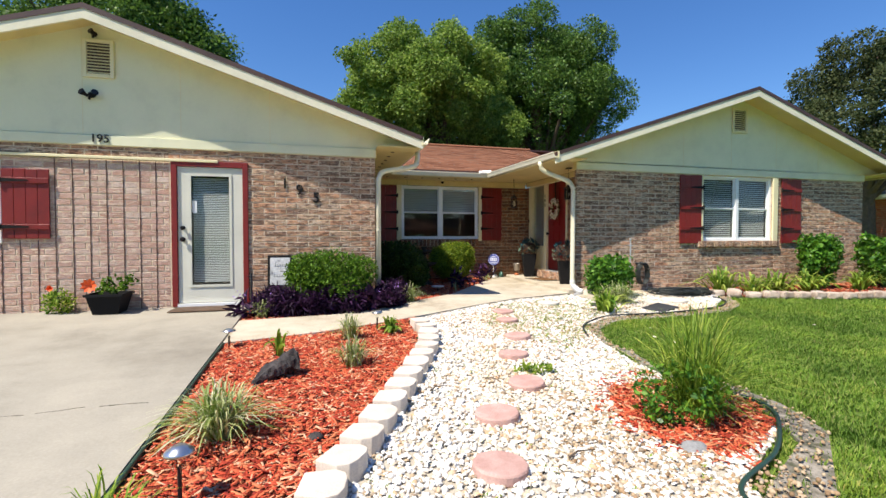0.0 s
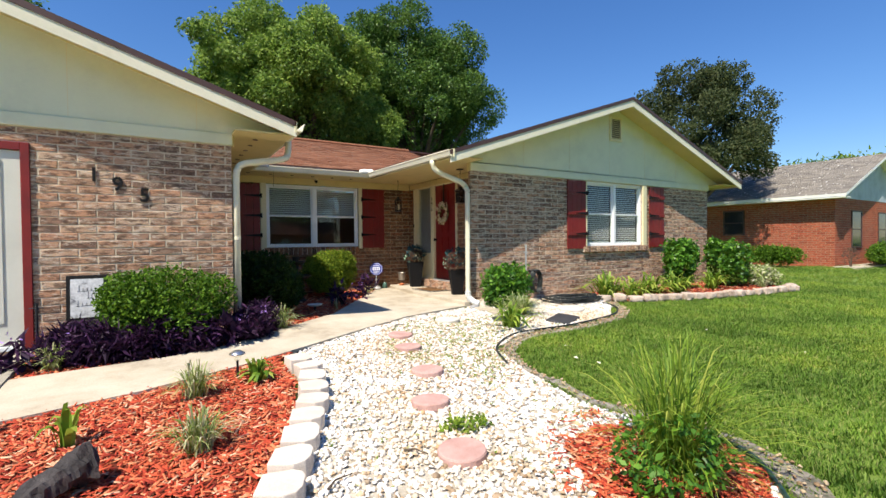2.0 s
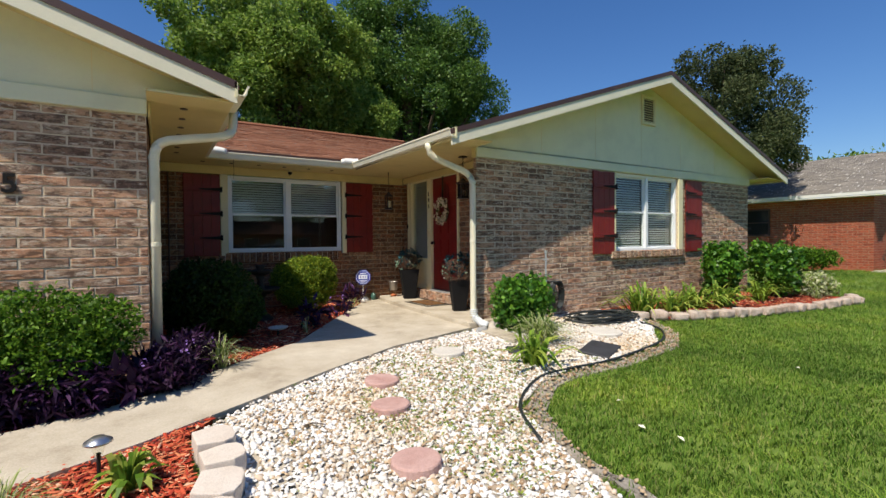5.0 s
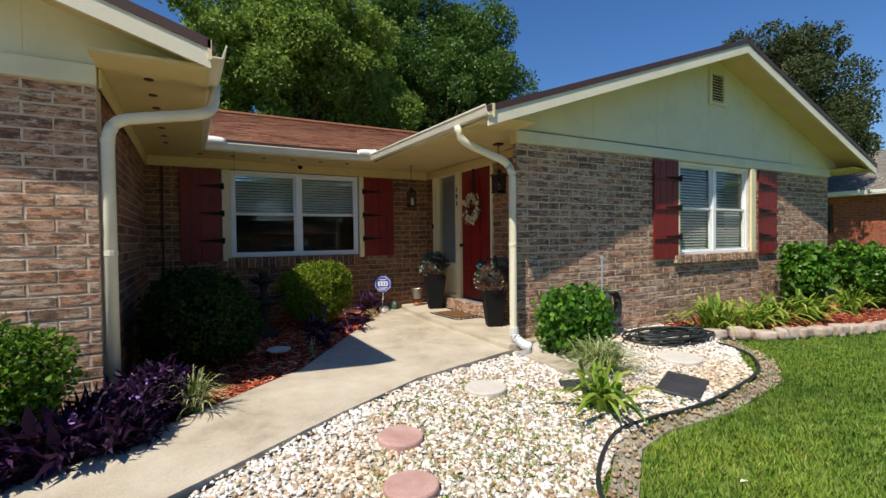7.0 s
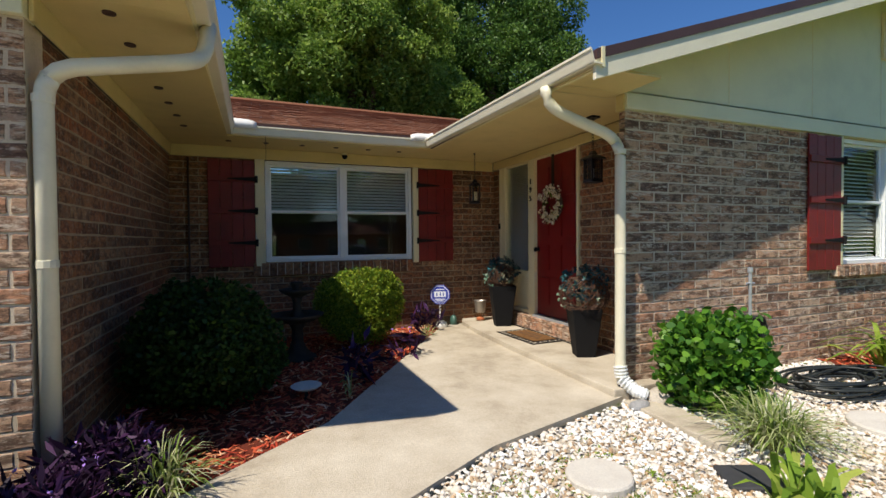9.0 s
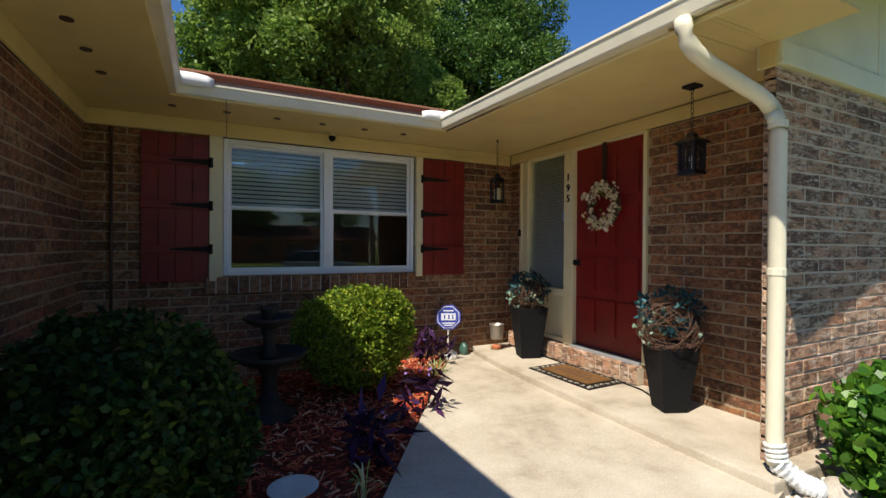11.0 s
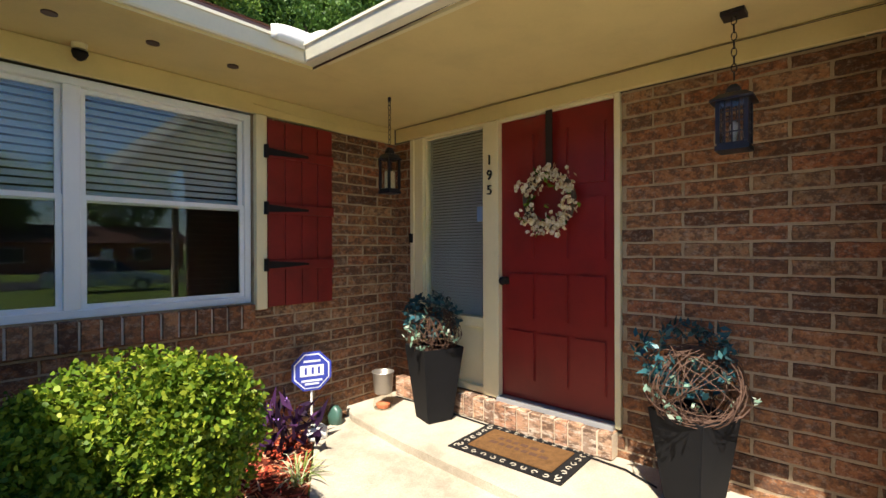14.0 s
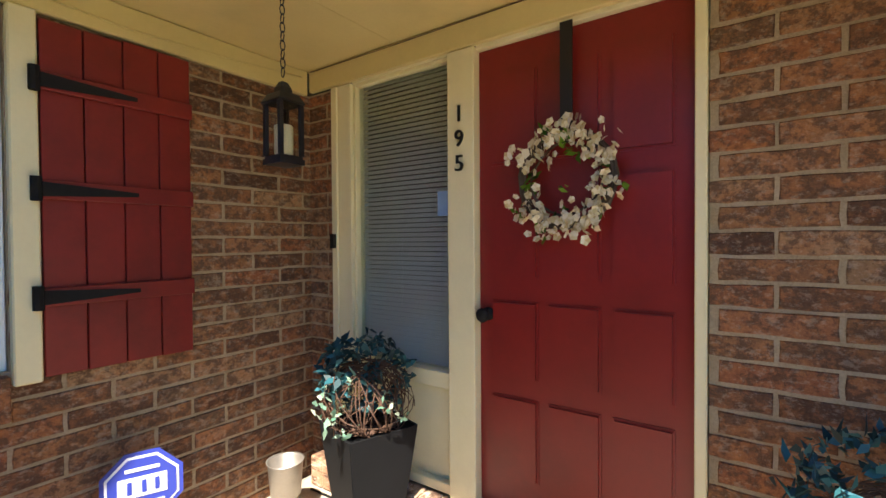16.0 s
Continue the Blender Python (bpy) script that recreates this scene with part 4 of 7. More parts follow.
def shutter(name, m, w, h, label, group, straps=3, hinge_side=1):
    """A board and batten shutter with iron strap hinges; own x along the wall, standing off the wall at -y."""
    th = thing(name, label, "shutter", m, group)
    n = 4
    bw = w / n
    r = random.Random(str(m))
    for i in range(n):
        z1 = h - r.uniform(0, 0.012)
        bm = bmesh.new()
        bm_box(bm, i * bw + 0.002, (i + 1) * bw - 0.002, -0.032, -0.012, r.uniform(0, 0.01), z1)
        bevel(bm, 0.003, 1)
        part("board", bm, M_RED, th)
    for k in range(straps):
        z = h * ((0.225 + 0.298 * k) if straps == 3 else (0.17 + 0.66 * k))
        box_part("batten", (0.0, w, -0.052, -0.0325, z - 0.035, z + 0.035), M_RED, th, bev=0.003)
        bm = bmesh.new()
        xa, xb = (w + 0.02, w * 0.42) if hinge_side > 0 else (-0.02, w * 0.58)
        q = [(xa, -0.028), (xb, -0.008), (xb, 0.008), (xa, 0.028)]
        f = [bm.verts.new((x, -0.058, z + dz)) for x, dz in q]
        g = [bm.verts.new((x, -0.0525, z + dz)) for x, dz in q]
        bm.faces.new(f)
        bm.faces.new(g[::-1])
        for i in range(4):
            bm.faces.new((f[i], f[(i + 1) % 4], g[(i + 1) % 4], g[i]))
        bm_tube(bm, [(xa, -0.055, z - 0.045), (xa, -0.055, z + 0.045)], 0.018, 8)
        part("strap_hinge", bm, M_BLACK, th, "black iron strap hinge")
    return th


shutter("shutter", pose(1.35, 11.15, 1.28), 0.54, 1.36, "dark red board shutter beside the court window", "court window shutters")
shutter("shutter", pose(4.105, 11.15, 1.29), 0.545, 1.355, "dark red board shutter near the front door", "court window shutters", hinge_side=-1)
shutter("shutter", pose(7.12, 7.74, 1.25), 0.54, 1.40, "sunlit dark red board shutter on the wing wall", "wing window shutters")
shutter("shutter", pose(9.80, 7.74, 1.25), 0.56, 1.40, "sunlit dark red shutter by the garden bed", "wing window shutters", hinge_side=-1)
shutter("shutter", pose(-4.05, 7.515, 1.36), 0.54, 0.95, "short dark red shutter on the infill panel", "garage shutters", straps=2, hinge_side=-1)

# garage-side door: white frame door with a long pane and a blind
th = thing("door_1", "white half-glazed door in a dark red frame", "door", pose(-2.03, 7.52, 0.36), kind="structure")
for nm, d in (("jamb", (0.0, 0.075, -0.03, 0.10, 0.0, 2.14)), ("jamb", (0.965, 1.04, -0.03, 0.10, 0.0, 2.14)), ("head", (0.0751, 0.9649, -0.03, 0.10, 2.06, 2.14))):
    box_part(nm, d, M_RED, th, "dark red painted frame", 0.004)
bm = bmesh.new()
bm_box(bm, 0.08, 0.235, 0.0, 0.045, 0.05, 2.055)
bm_box(bm, 0.80, 0.96, 0.0, 0.045, 0.05, 2.055)
bm_box(bm, 0.235, 0.80, 0.0, 0.045, 0.05, 0.30)
bm_box(bm, 0.235, 0.80, 0.0, 0.045, 1.94, 2.055)
leaf = part("leaf", bm, M_DOOR_WHITE, th)
bm = bmesh.new()
bm_box(bm, 0.225, 0.26, -0.012, 0.002, 0.28, 1.96)
bm_box(bm, 0.775, 0.81, -0.012, 0.002, 0.28, 1.96)
bm_box(bm, 0.26, 0.775, -0.012, 0.002, 0.28, 0.315)
bm_box(bm, 0.26, 0.775, -0.012, 0.002, 1.925, 1.96)
part("glazing_bead", bm, M_DOOR_WHITE, leaf)
bm = bmesh.new()
bm_box(bm, 0.236, 0.799, 0.016, 0.020, 0.301, 1.939)
part("pane", bm, M_GLASS, leaf).visible_shadow = False
bl = new("blind")
bl.parent = th
bm = bmesh.new()
bm_box(bm, 0.27, 0.77, -0.012, 0.012, -0.001, 0.001)
sl = part("slat", bm, M_BLIND, bl)
sl.matrix_basis = pose(0, 0.07, 0.36, 40)
for i in range(1, 60):
    so = new("slat", sl.data)
    so.parent = bl
    so.matrix_basis = pose(0, 0.07, 0.36 + i * 0.026, 40)
for z, r0 in ((1.16, 0.03), (0.99, 0.036)):
    bm = bmesh.new()
    bm_lathe(bm, [(0.028, 0), (0.028, 0.012), (0.012, 0.016), (0.012, 0.035), (r0, 0.04), (r0, 0.06), (0.015, 0.068)], 14)
    kn = part("knob" if z < 1.1 else "deadbolt", bm, M_BLACK, leaf, "black knob", True)
    kn.matrix_basis = pose(0.15, 0, z, 90)
box_part("threshold", (0.076, 0.964, -0.06, 0.09, 0.0, 0.04), M_VINYL, th)
box_part("sticker", (0.27, 0.33, 0.0125, 0.0155, 1.38, 1.56), M_VINYL, leaf, "small pale blue security sticker")
# added backing wall, room dimness in its colour
plain_wall("wall_garage_room_back", (-6.8, 0.7, 9.2, 9.3, 0.3, 2.75), M_DARKROOM, "added dark-coloured backing wall behind the glazed door")

# front door with sidelight
th = thing("door_2", "dark red panelled front door with cream frame", "door", pose(5.37, 11.04, 0.55, 0, 0, -90), kind="structure")
for nm, d in (("jamb", (0.116, 0.25, -0.02, 0.12, 0.03, 2.12)), ("mullion_post", (0.905, 1.05, -0.03, 0.12, 0.03, 2.12)), ("jamb", (1.925, 1.963, -0.03, 0.12, 0.03, 2.12)), ("head", (0.25, 0.905, -0.012, 0.12, 2.118, 2.148)), ("head", (1.05, 1.925, -0.012, 0.12, 2.105, 2.148)), ("sidelight_rail", (0.25, 0.905, -0.01, 0.1, 0.535, 0.615)), ("sidelight_sill", (0.25, 0.905, -0.01, 0.1, 0.03, 0.08))):
    box_part(nm, d, M_CREAM, th, bev=0.004)
box_part("sidelight_panel", (0.25, 0.905, 0.03, 0.06, 0.08, 0.535), M_CREAM, th)
for nm, d in (("jamb_trim", (0.106, 0.15, -0.034, -0.02, 0.03, 2.115)), ("stop_bead", (0.25, 0.27, 0.0, 0.036, 0.615, 2.118)), ("stop_bead", (0.885, 0.905, 0.0, 0.036, 0.615, 2.118)), ("stop_bead", (0.27, 0.885, 0.0, 0.036, 2.098, 2.118))):
    box_part(nm, d, M_CREAM, th, bev=0.003)
bm = bmesh.new()
bm_box(bm, 0.25, 0.905, 0.04, 0.045, 0.615, 2.118)
part("pane", bm, M_GLASS, th).visible_shadow = False
bl = new("blind")
bl.parent = th
bm = bmesh.new()
bm_box(bm, 0.26, 0.895, -0.0125, 0.0125, -0.001, 0.001)
sl = part("slat", bm, painted("grey_blind", (0.52, 0.51, 0.47), 0.6, 0.05), bl)
sl.matrix_basis = pose(0, 0.075, 0.63, 58)
for i in range(1, 60):
    so = new("slat", sl.data)
    so.parent = bl
    so.matrix_basis = pose(0, 0.075, 0.63 + i * 0.025, 58)
bm = bmesh.new()
bm_box(bm, 1.052, 1.923, 0.02, 0.065, 0.055, 2.103)
leaf = part("leaf", bm, M_DOOR_RED, th)
for c in range(3):
    for row in range(4):
        x0 = 1.115 + c * 0.262
        z0, z1 = ((0.20, 0.56), (0.64, 0.98), (1.08, 1.50), (1.58, 1.98))[row]
        bm = bmesh.new()
        bm_box(bm, x0, x0 + 0.222, 0.006, 0.0195, z0, z1)
        top_edges = [e for e in bm.edges if all(v.co.y < 0.015 for v in e.verts)]
        bmesh.ops.bevel(bm, geom=top_edges, offset=0.010, segments=2, affect="EDGES")
        part("raised_panel", bm, M_DOOR_RED, leaf)
bm = bmesh.new()
bm_lathe(bm, [(0.03, 0), (0.03, 0.012), (0.011, 0.016), (0.011, 0.04), (0.030, 0.046), (0.032, 0.062), (0.02, 0.075)], 16)
part("knob", bm, M_BLACK, leaf, "black door knob", True).matrix_basis = pose(1.095, 0.02, 0.915, 90)
box_part("threshold", (1.05, 1.925, -0.06, 0.1, 0.02, 0.05), painted("grey_sill", (0.30, 0.30, 0.30), 0.6), th, "grey metal threshold")
box_part("doorbell", (0.112, 0.142, -0.055, -0.0345, 1.21, 1.29), M_BLACK, th, "small black doorbell")
bm = bmesh.new()
bm_box(bm, 0.80, 0.884, 0.036, 0.039, 1.37, 1.49)
part("sticker", bm, painted("sticker_blue", (0.25, 0.38, 0.62), 0.5), th, "small blue and white window sticker")
for i, ch in enumerate("195"):
    sign_text("number_digit", ch, 0.105, pose(5.335, 10.065, 2.375 - 0.1135 * i, 90, 0, -90), M_BLACK, "black metal house digit on the door post", group="door post number")
sign_text("house_number", "195", 0.16, pose(-2.90, 7.475, 2.755, 90, 0, 0), M_BLACK, "black house number on the cream trim board")
for ch, x, z in (("1", -0.46, 2.205), ("9", -0.245, 2.11), ("5", 0.005, 1.995)):
    sign_text("number_digit", ch, 0.215, pose(x, 7.503, z, 90, 0, 0), M_BLACK, "large black digit stepped down the brick wall", group="brick wall number")

# infill panel: upright grooves, cream drip bar, gable vents, lamps
for i in range(14):
    x = -2.23 - i * 0.205
    if -4.06 < x < -3.5:
        z1 = 1.34
    elif x < -4.6 or x > -4.06:
        z1 = 2.47
    else:
        z1 = 1.28
    bm = bmesh.new()
    bm_box(bm, x - 0.004, x + 0.004, 7.513, 7.524, 0.32, z1)
    solid("panel_groove", bm, M_GROOVE, "dark upright groove in the infill panel", "groove", kind="structure")
bm = bmesh.new()
bm_box(bm, -6.9, -1.40, 7.475, 7.505, 2.482, 2.522)
bevel(bm, 0.006, 1)
solid("trim_bar", bm, M_CREAM, "cream drip bar above the infill panel", "trim", kind="structure")


def louvre_vent(x0, x1, z0, z1, y, label):
    th = thing("gable_vent", label, "vent", pose(0, y, 0))
    for nm, d in (("frame_side", (x0, x0 + 0.05, -0.05, -0.013, z0, z1)), ("frame_side", (x1 - 0.05, x1, -0.05, -0.013, z0, z1)), ("frame_top", (x0 + 0.05, x1 - 0.05, -0.05, -0.013, z1 - 0.05, z1)), ("frame_bottom", (x0 + 0.05, x1 - 0.05, -0.055, -0.013, z0, z0 + 0.05))):
        box_part(nm, d, M_CREAM, th, bev=0.004)
    box_part("backing", (x0 + 0.05, x1 - 0.05, -0.018, -0.0135, z0 + 0.05, z1 - 0.05), M_DRIP, th)
    n = int((z1 - z0 - 0.1) / 0.042)
    for i in range(n):
        bm = bmesh.new()
        bm_box(bm, x0 + 0.052, x1 - 0.052, -0.02, 0.02, -0.003, 0.003)
        part("slat", bm, M_CREAM, th).matrix_basis = pose(0, -0.036, z0 + 0.07 + i * 0.042, 35)


louvre_vent(-3.09, -2.71, 3.60, 4.13, 7.52, "cream louvred vent high in the garage gable")
louvre_vent(8.42, 8.82, 3.57, 4.09, 7.75, "cream louvred vent high in the wing gable")


def flood_lamp(m, heads, label):
    th = thing("flood_lamp", label, "lamp", m)
    bm = bmesh.new()
    bm_lathe(bm, [(0.06, 0), (0.06, 0.015), (0.03, 0.03)], 16)
    part("base_plate", bm, M_BLACK, th).matrix_basis = pose(0, 0, 0, 90)
    for dx in heads:
        bm = bmesh.new()
        bm_lathe(bm, [(0.025, -0.08), (0.03, -0.03), (0.06, 0.05), (0.062, 0.06), (0.055, 0.062)], 16)
        hd = part("lamp_head", bm, M_BLACK, th, smooth=True)
        hd.matrix_basis = pose(dx, -0.10, 0.0, 70, 0, 25 if dx > 0 else -25)
        bm = bmesh.new()
        bm_lathe(bm, [(0.053, 0.063), (0.03, 0.068)], 16)
        part("lens", bm, M_BRONZE, hd)
    bm = bmesh.new()
    bm_tube(bm, [(0, -0.02, 0), (0, -0.07, -0.06), (0, -0.09, -0.1)], 0.022, 8)
    part("sensor", bm, M_BLACK, th)


flood_lamp(pose(-3.0, 7.505, 3.36) @ Matrix.Scale(0.72, 4), (-0.09, 0.09), "black twin floodlight on the garage gable")
flood_lamp(pose(-2.95, 7.505, 4.20) @ Matrix.Scale(0.62, 4), (0.0,), "small black lamp under the garage ridge")
flood_lamp(pose(4.60, 7.735, 2.95) @ Matrix.Scale(0.75, 4), (-0.06, 0.08), "black floodlight under the wing eave")

# soffit vents and the small dome camera
for x, y in [(1.615 + 0.418 * i, 10.755) for i in range(6)] + [(1.237, 7.645 + 0.415 * i) for i in range(7)]:
    bm = bmesh.new()
    bm_lathe(bm, [(0.032, -0.004), (0.032, 0.004)], 14)
    solid("soffit_vent", bm, M_DRIP, "small round dark vent in the soffit", "vent", pose(x, y, SOF - 0.003), group="soffit vents")
th = thing("security_camera", "small black dome camera under the soffit", "camera", pose(3.03, 11.06, 2.77))
bm = bmesh.new()
bm_lathe(bm, [(0.035, 0.0), (0.038, 0.04)], 16)
part("mount", bm, M_CREAM, th)
bm = bmesh.new()
bm_lathe(bm, [(0.008, -0.055), (0.028, -0.04), (0.038, -0.015), (0.034, 0.0)], 16)
part("dome", bm, M_BLACK, th, smooth=True).matrix_basis = pose(0, -0.02, -0.01, 30)


# ---- lanterns ----
def chain(th, x, y, z1, z0):
    bm = bmesh.new()
    n = max(2, int((z1 - z0) / 0.035))
    for i in range(n):
        z = z1 - (i + 0.5) * (z1 - z0) / n
        pts = []
        for k in range(9):
            a = k * math.pi / 4
            d, e = 0.011 * math.cos(a), 0.021 * math.sin(a)
            pts.append((x + (d if i % 2 else 0), y + (0 if i % 2 else d), z + e))
        bm_tube(bm, pts, 0.0028, 5, False)
    part("chain", bm, M_BRONZE, th)


def lantern(name, x, y, z_bot, w, h, label, candle, grid):
    th = thing(name, label, "lantern", pose(x, y, 0))
    bm = bmesh.new()
    bm_box(bm, -w * 0.36, w * 0.36, -w * 0.36, w * 0.36, SOF - 0.02, SOF - 0.001) if grid else bm_tube(bm, [(0, 0, SOF - 0.03), (0, 0, SOF)], 0.012, 8)
    part("canopy", bm, M_BRONZE, th)
    chain(th, 0, 0, SOF - 0.02, z_bot + h + 0.02)
    bm = bmesh.new()
    a = w / 2
    bm_box(bm, -a, a, -a, a, z_bot, z_bot + 0.022)
    bm_box(bm, -a * 0.9, a * 0.9, -a * 0.9, a * 0.9, z_bot + 0.022, z_bot + 0.034)
    part("base", bm, M_BRONZE, th)
    zr = z_bot + h * 0.72
    for sx in (-1, 1):
        for sy in (-1, 1):
            box_part("corner_post", (sx * a * 0.84 - 0.008, sx * a * 0.84 + 0.008, sy * a * 0.84 - 0.008, sy * a * 0.84 + 0.008, z_bot + 0.034, zr), M_BRONZE, th)
    if grid:
        for k in range(4):
            bm = bmesh.new()
            for i in (-1, 0, 1):
                bm_box(bm, i * a * 0.42 - 0.003, i * a * 0.42 + 0.003, -a * 0.84 - 0.003, -a * 0.84 + 0.003, z_bot + 0.034, zr)
            for i in (1, 2, 3):
                z = z_bot + 0.034 + (zr - z_bot - 0.034) * i / 4
                bm_box(bm, -a * 0.78, a * 0.78, -a * 0.84 - 0.0025, -a * 0.84 + 0.0025, z - 0.0025, z + 0.0025)
            part("grille", bm, M_BRONZE, th).matrix_basis = pose(0, 0, 0, 0, 0, 90 * k)
    for k in range(4):
        bm = bmesh.new()
        bm_box(bm, -a * 0.76, a * 0.76, -a * 0.80, -a * 0.79, z_bot + 0.036, zr)
        p = part("pane", bm, M_LANTERN_GLASS, th)
        p.matrix_basis = pose(0, 0, 0, 0, 0, 90 * k)
        p.visible_shadow = False
    bm = bmesh.new()
    over = 1.28 if grid else 1.05
    rings = []
    for s, z in ((a * over, zr), (a * over, zr + 0.008), (a * 0.75, zr + h * 0.12), (a * 0.45, zr + h * 0.14), (a * 0.4, zr + h * 0.2), (0.012, zr + h * 0.27)):
        rings.append([bm.verts.new((sx * s, sy * s, z)) for sx, sy in ((-1, -1), (1, -1), (1, 1), (-1, 1))])
    for r0, r1 in zip(rings, rings[1:]):
        for k in range(4):
            bm.faces.new((r0[k], r0[(k + 1) % 4], r1[(k + 1) % 4], r1[k]))
    bm.faces.new(rings[0][::-1])
    bm.faces.new(rings[-1])
    part("roof_cap", bm, M_BRONZE, th)
    if candle:
        bm = bmesh.new()
        bm_lathe(bm, [(0.035, 0), (0.037, 0.01), (0.037, 0.12), (0.03, 0.125), (0.005, 0.122)], 16, (0, 0, z_bot + 0.035))
        part("candle", bm, painted("wax", (0.80, 0.72, 0.50), 0.5, 0.05), th, "cream pillar candle", True)
    else:
        bm = bmesh.new()
        bm_lathe(bm, [(0.008, 0.0), (0.011, 0.03), (0.02, 0.07), (0.014, 0.09), (0.004, 0.1)], 12, (0, 0, z_bot + 0.04))
        part("bulb", bm, M_VINYL, th, "clear unlit bulb", True)


lantern("hanging_lantern", 4.715, 10.50, 2.105, 0.115, 0.335, "black lantern with a candle hanging from the soffit", True, False)
lantern("hanging_lantern", 5.0, 8.417, 2.155, 0.135, 0.3125, "dark bronze porch lantern with gridded glass on a chain", False, True)

# ---- leaves and plants ----
LEAF_V = [(0, 0, 0), (0.28, 0.45, 0.06), (0, 1, -0.05), (-0.28, 0.45, 0.06)]
LEAF_ROUND = [(0, 0, 0), (0.25, 0.22, 0.04), (0.33, 0.6, 0.06), (0, 1, -0.04), (-0.33, 0.6, 0.06), (-0.25, 0.22, 0.04)]


def spray(n, reach, size, seed, flat=0.5, slim=1.0, leaf=LEAF_V):
    """A little bunch of leaves as base piece for crowns."""
    r = np.random.default_rng(seed)
    v, f = [], []
    for i in range(n):
        rot = turns(1, 0.9, r)[0]
        at = r.normal(0, reach * 0.5, 3)
        at[2] *= flat
        for p in leaf:
            v.append(rot @ (np.array((p[0] * slim, p[1], p[2])) * size * r.uniform(0.7, 1.25)) + at)
        f.append(tuple(len(leaf) * i + k for k in range(len(leaf))))
    return v, f


def crown_places(blobs, n, r, shell=0.55):
    """Places spread through ellipsoids (centre, radii), mostly near their skins."""
    vol = np.array([b[1][0] * b[1][1] + b[1][1] * b[1][2] for b in blobs])
    pick = r.choice(len(blobs), n, p=vol / vol.sum())
    d = r.normal(0, 1, (n, 3))
    d /= np.linalg.norm(d, axis=1)[:, None]
    rad = shell + (1.04 - shell) * r.random(n) ** 0.5
    c = np.array([b[0] for b in blobs])[pick]
    s = np.array([b[1] for b in blobs])[pick]
    return c + d * s * rad[:, None], d


def leaf_crown(name, blobs, n, per, size, material, parent, seed, reach=1.6, shell=0.55, zmin=None, slim=1.0, leaf=LEAF_V):
    r = np.random.default_rng(seed)
    at, d = crown_places(blobs, n, r, shell)
    if zmin is not None:
        at = at[at[:, 2] > zmin]
    v, f = spray(per, size * reach, size, seed, 0.5, slim, leaf)
    rot = turns(len(at), 0.7, r) * r.uniform(0.75, 1.3, len(at))[:, None, None]
    me = scatter_mesh(name, v, f, rot, at)
    me.materials.append(material)
    ob = new(name, me)
    ob.parent = parent
    return ob


def shrub(name, x, y, rx, ry, h, material, label, seed, n=900, leaf=0.05, group="", base=None):
    z0 = ground_z(y) if base is None else base
    th = thing(name, label, "shrub", pose(x, y, z0), group)
    r = random.Random(seed)
    bm = bmesh.new()
    for k in range(7):
        a = r.uniform(0, 6.28)
        bm_tube(bm, [(0.05 * math.cos(a), 0.05 * math.sin(a), -0.02), (rx * 0.3 * math.cos(a), ry * 0.3 * math.sin(a), h * 0.35), (rx * 0.6 * math.cos(a), ry * 0.6 * math.sin(a), h * 0.7)], 0.014, 5, True, 0.004)
    part("stem", bm, M_BARK, th)
    blobs = [((0, 0, h * 0.52), (rx * 0.92, ry * 0.92, h * 0.46))]
    for k in range(9):
        a = r.uniform(0, 6.28)
        e = r.uniform(0.35, 0.75)
        blobs.append(((rx * e * math.cos(a), ry * e * math.sin(a), h * r.uniform(0.35, 0.75)), (rx * 0.36, ry * 0.36, h * 0.27)))
    leaf_crown("crown", blobs, n, 7, leaf, material, th, seed, 1.3, 0.6, 0.03, 1.0, LEAF_ROUND)
    return th


shrub("boxwood_shrub", 0.20, 7.02, 0.64, 0.45, 0.92, M_SHRUB, "clipped round green boxwood shrub beside the walkway", 11, 3600, 0.030)
# this shrub's leaf colour is lowered to look deep in shade
shrub("dark_shrub", 1.53, 8.82, 0.54, 0.80, 1.0, M_SHRUB_SHADED, "large green shrub with court shade put into its leaf colour", 12, 4200, 0.036)
shrub("yellow_green_shrub", 3.07, 10.26, 0.54, 0.46, 0.97, M_SHRUB_YELLOW, "bright yellow-green shrub half in the sun", 13, 5200, 0.025)
shrub("glossy_shrub", 5.14, 7.22, 0.40, 0.37, 0.70, M_SHRUB_BRIGHT, "glossy bright green shrub at the wing corner", 14, 900, 0.062)
shrub("upright_shrub", 10.25, 7.25, 0.34, 0.32, 1.12, M_SHRUB_BRIGHT, "upright green shrub under the wing shutter", 15, 500, 0.075)
shrub("upright_shrub", 11.85, 7.0, 0.52, 0.46, 1.15, M_SHRUB_BRIGHT, "leafy green shrub at the end of the bed", 16, 800, 0.07)
shrub("low_shrub", 12.75, 6.75, 0.5, 0.45, 0.5, M_BLADE, "pale low shrub at the bed corner", 17, 400, 0.06)


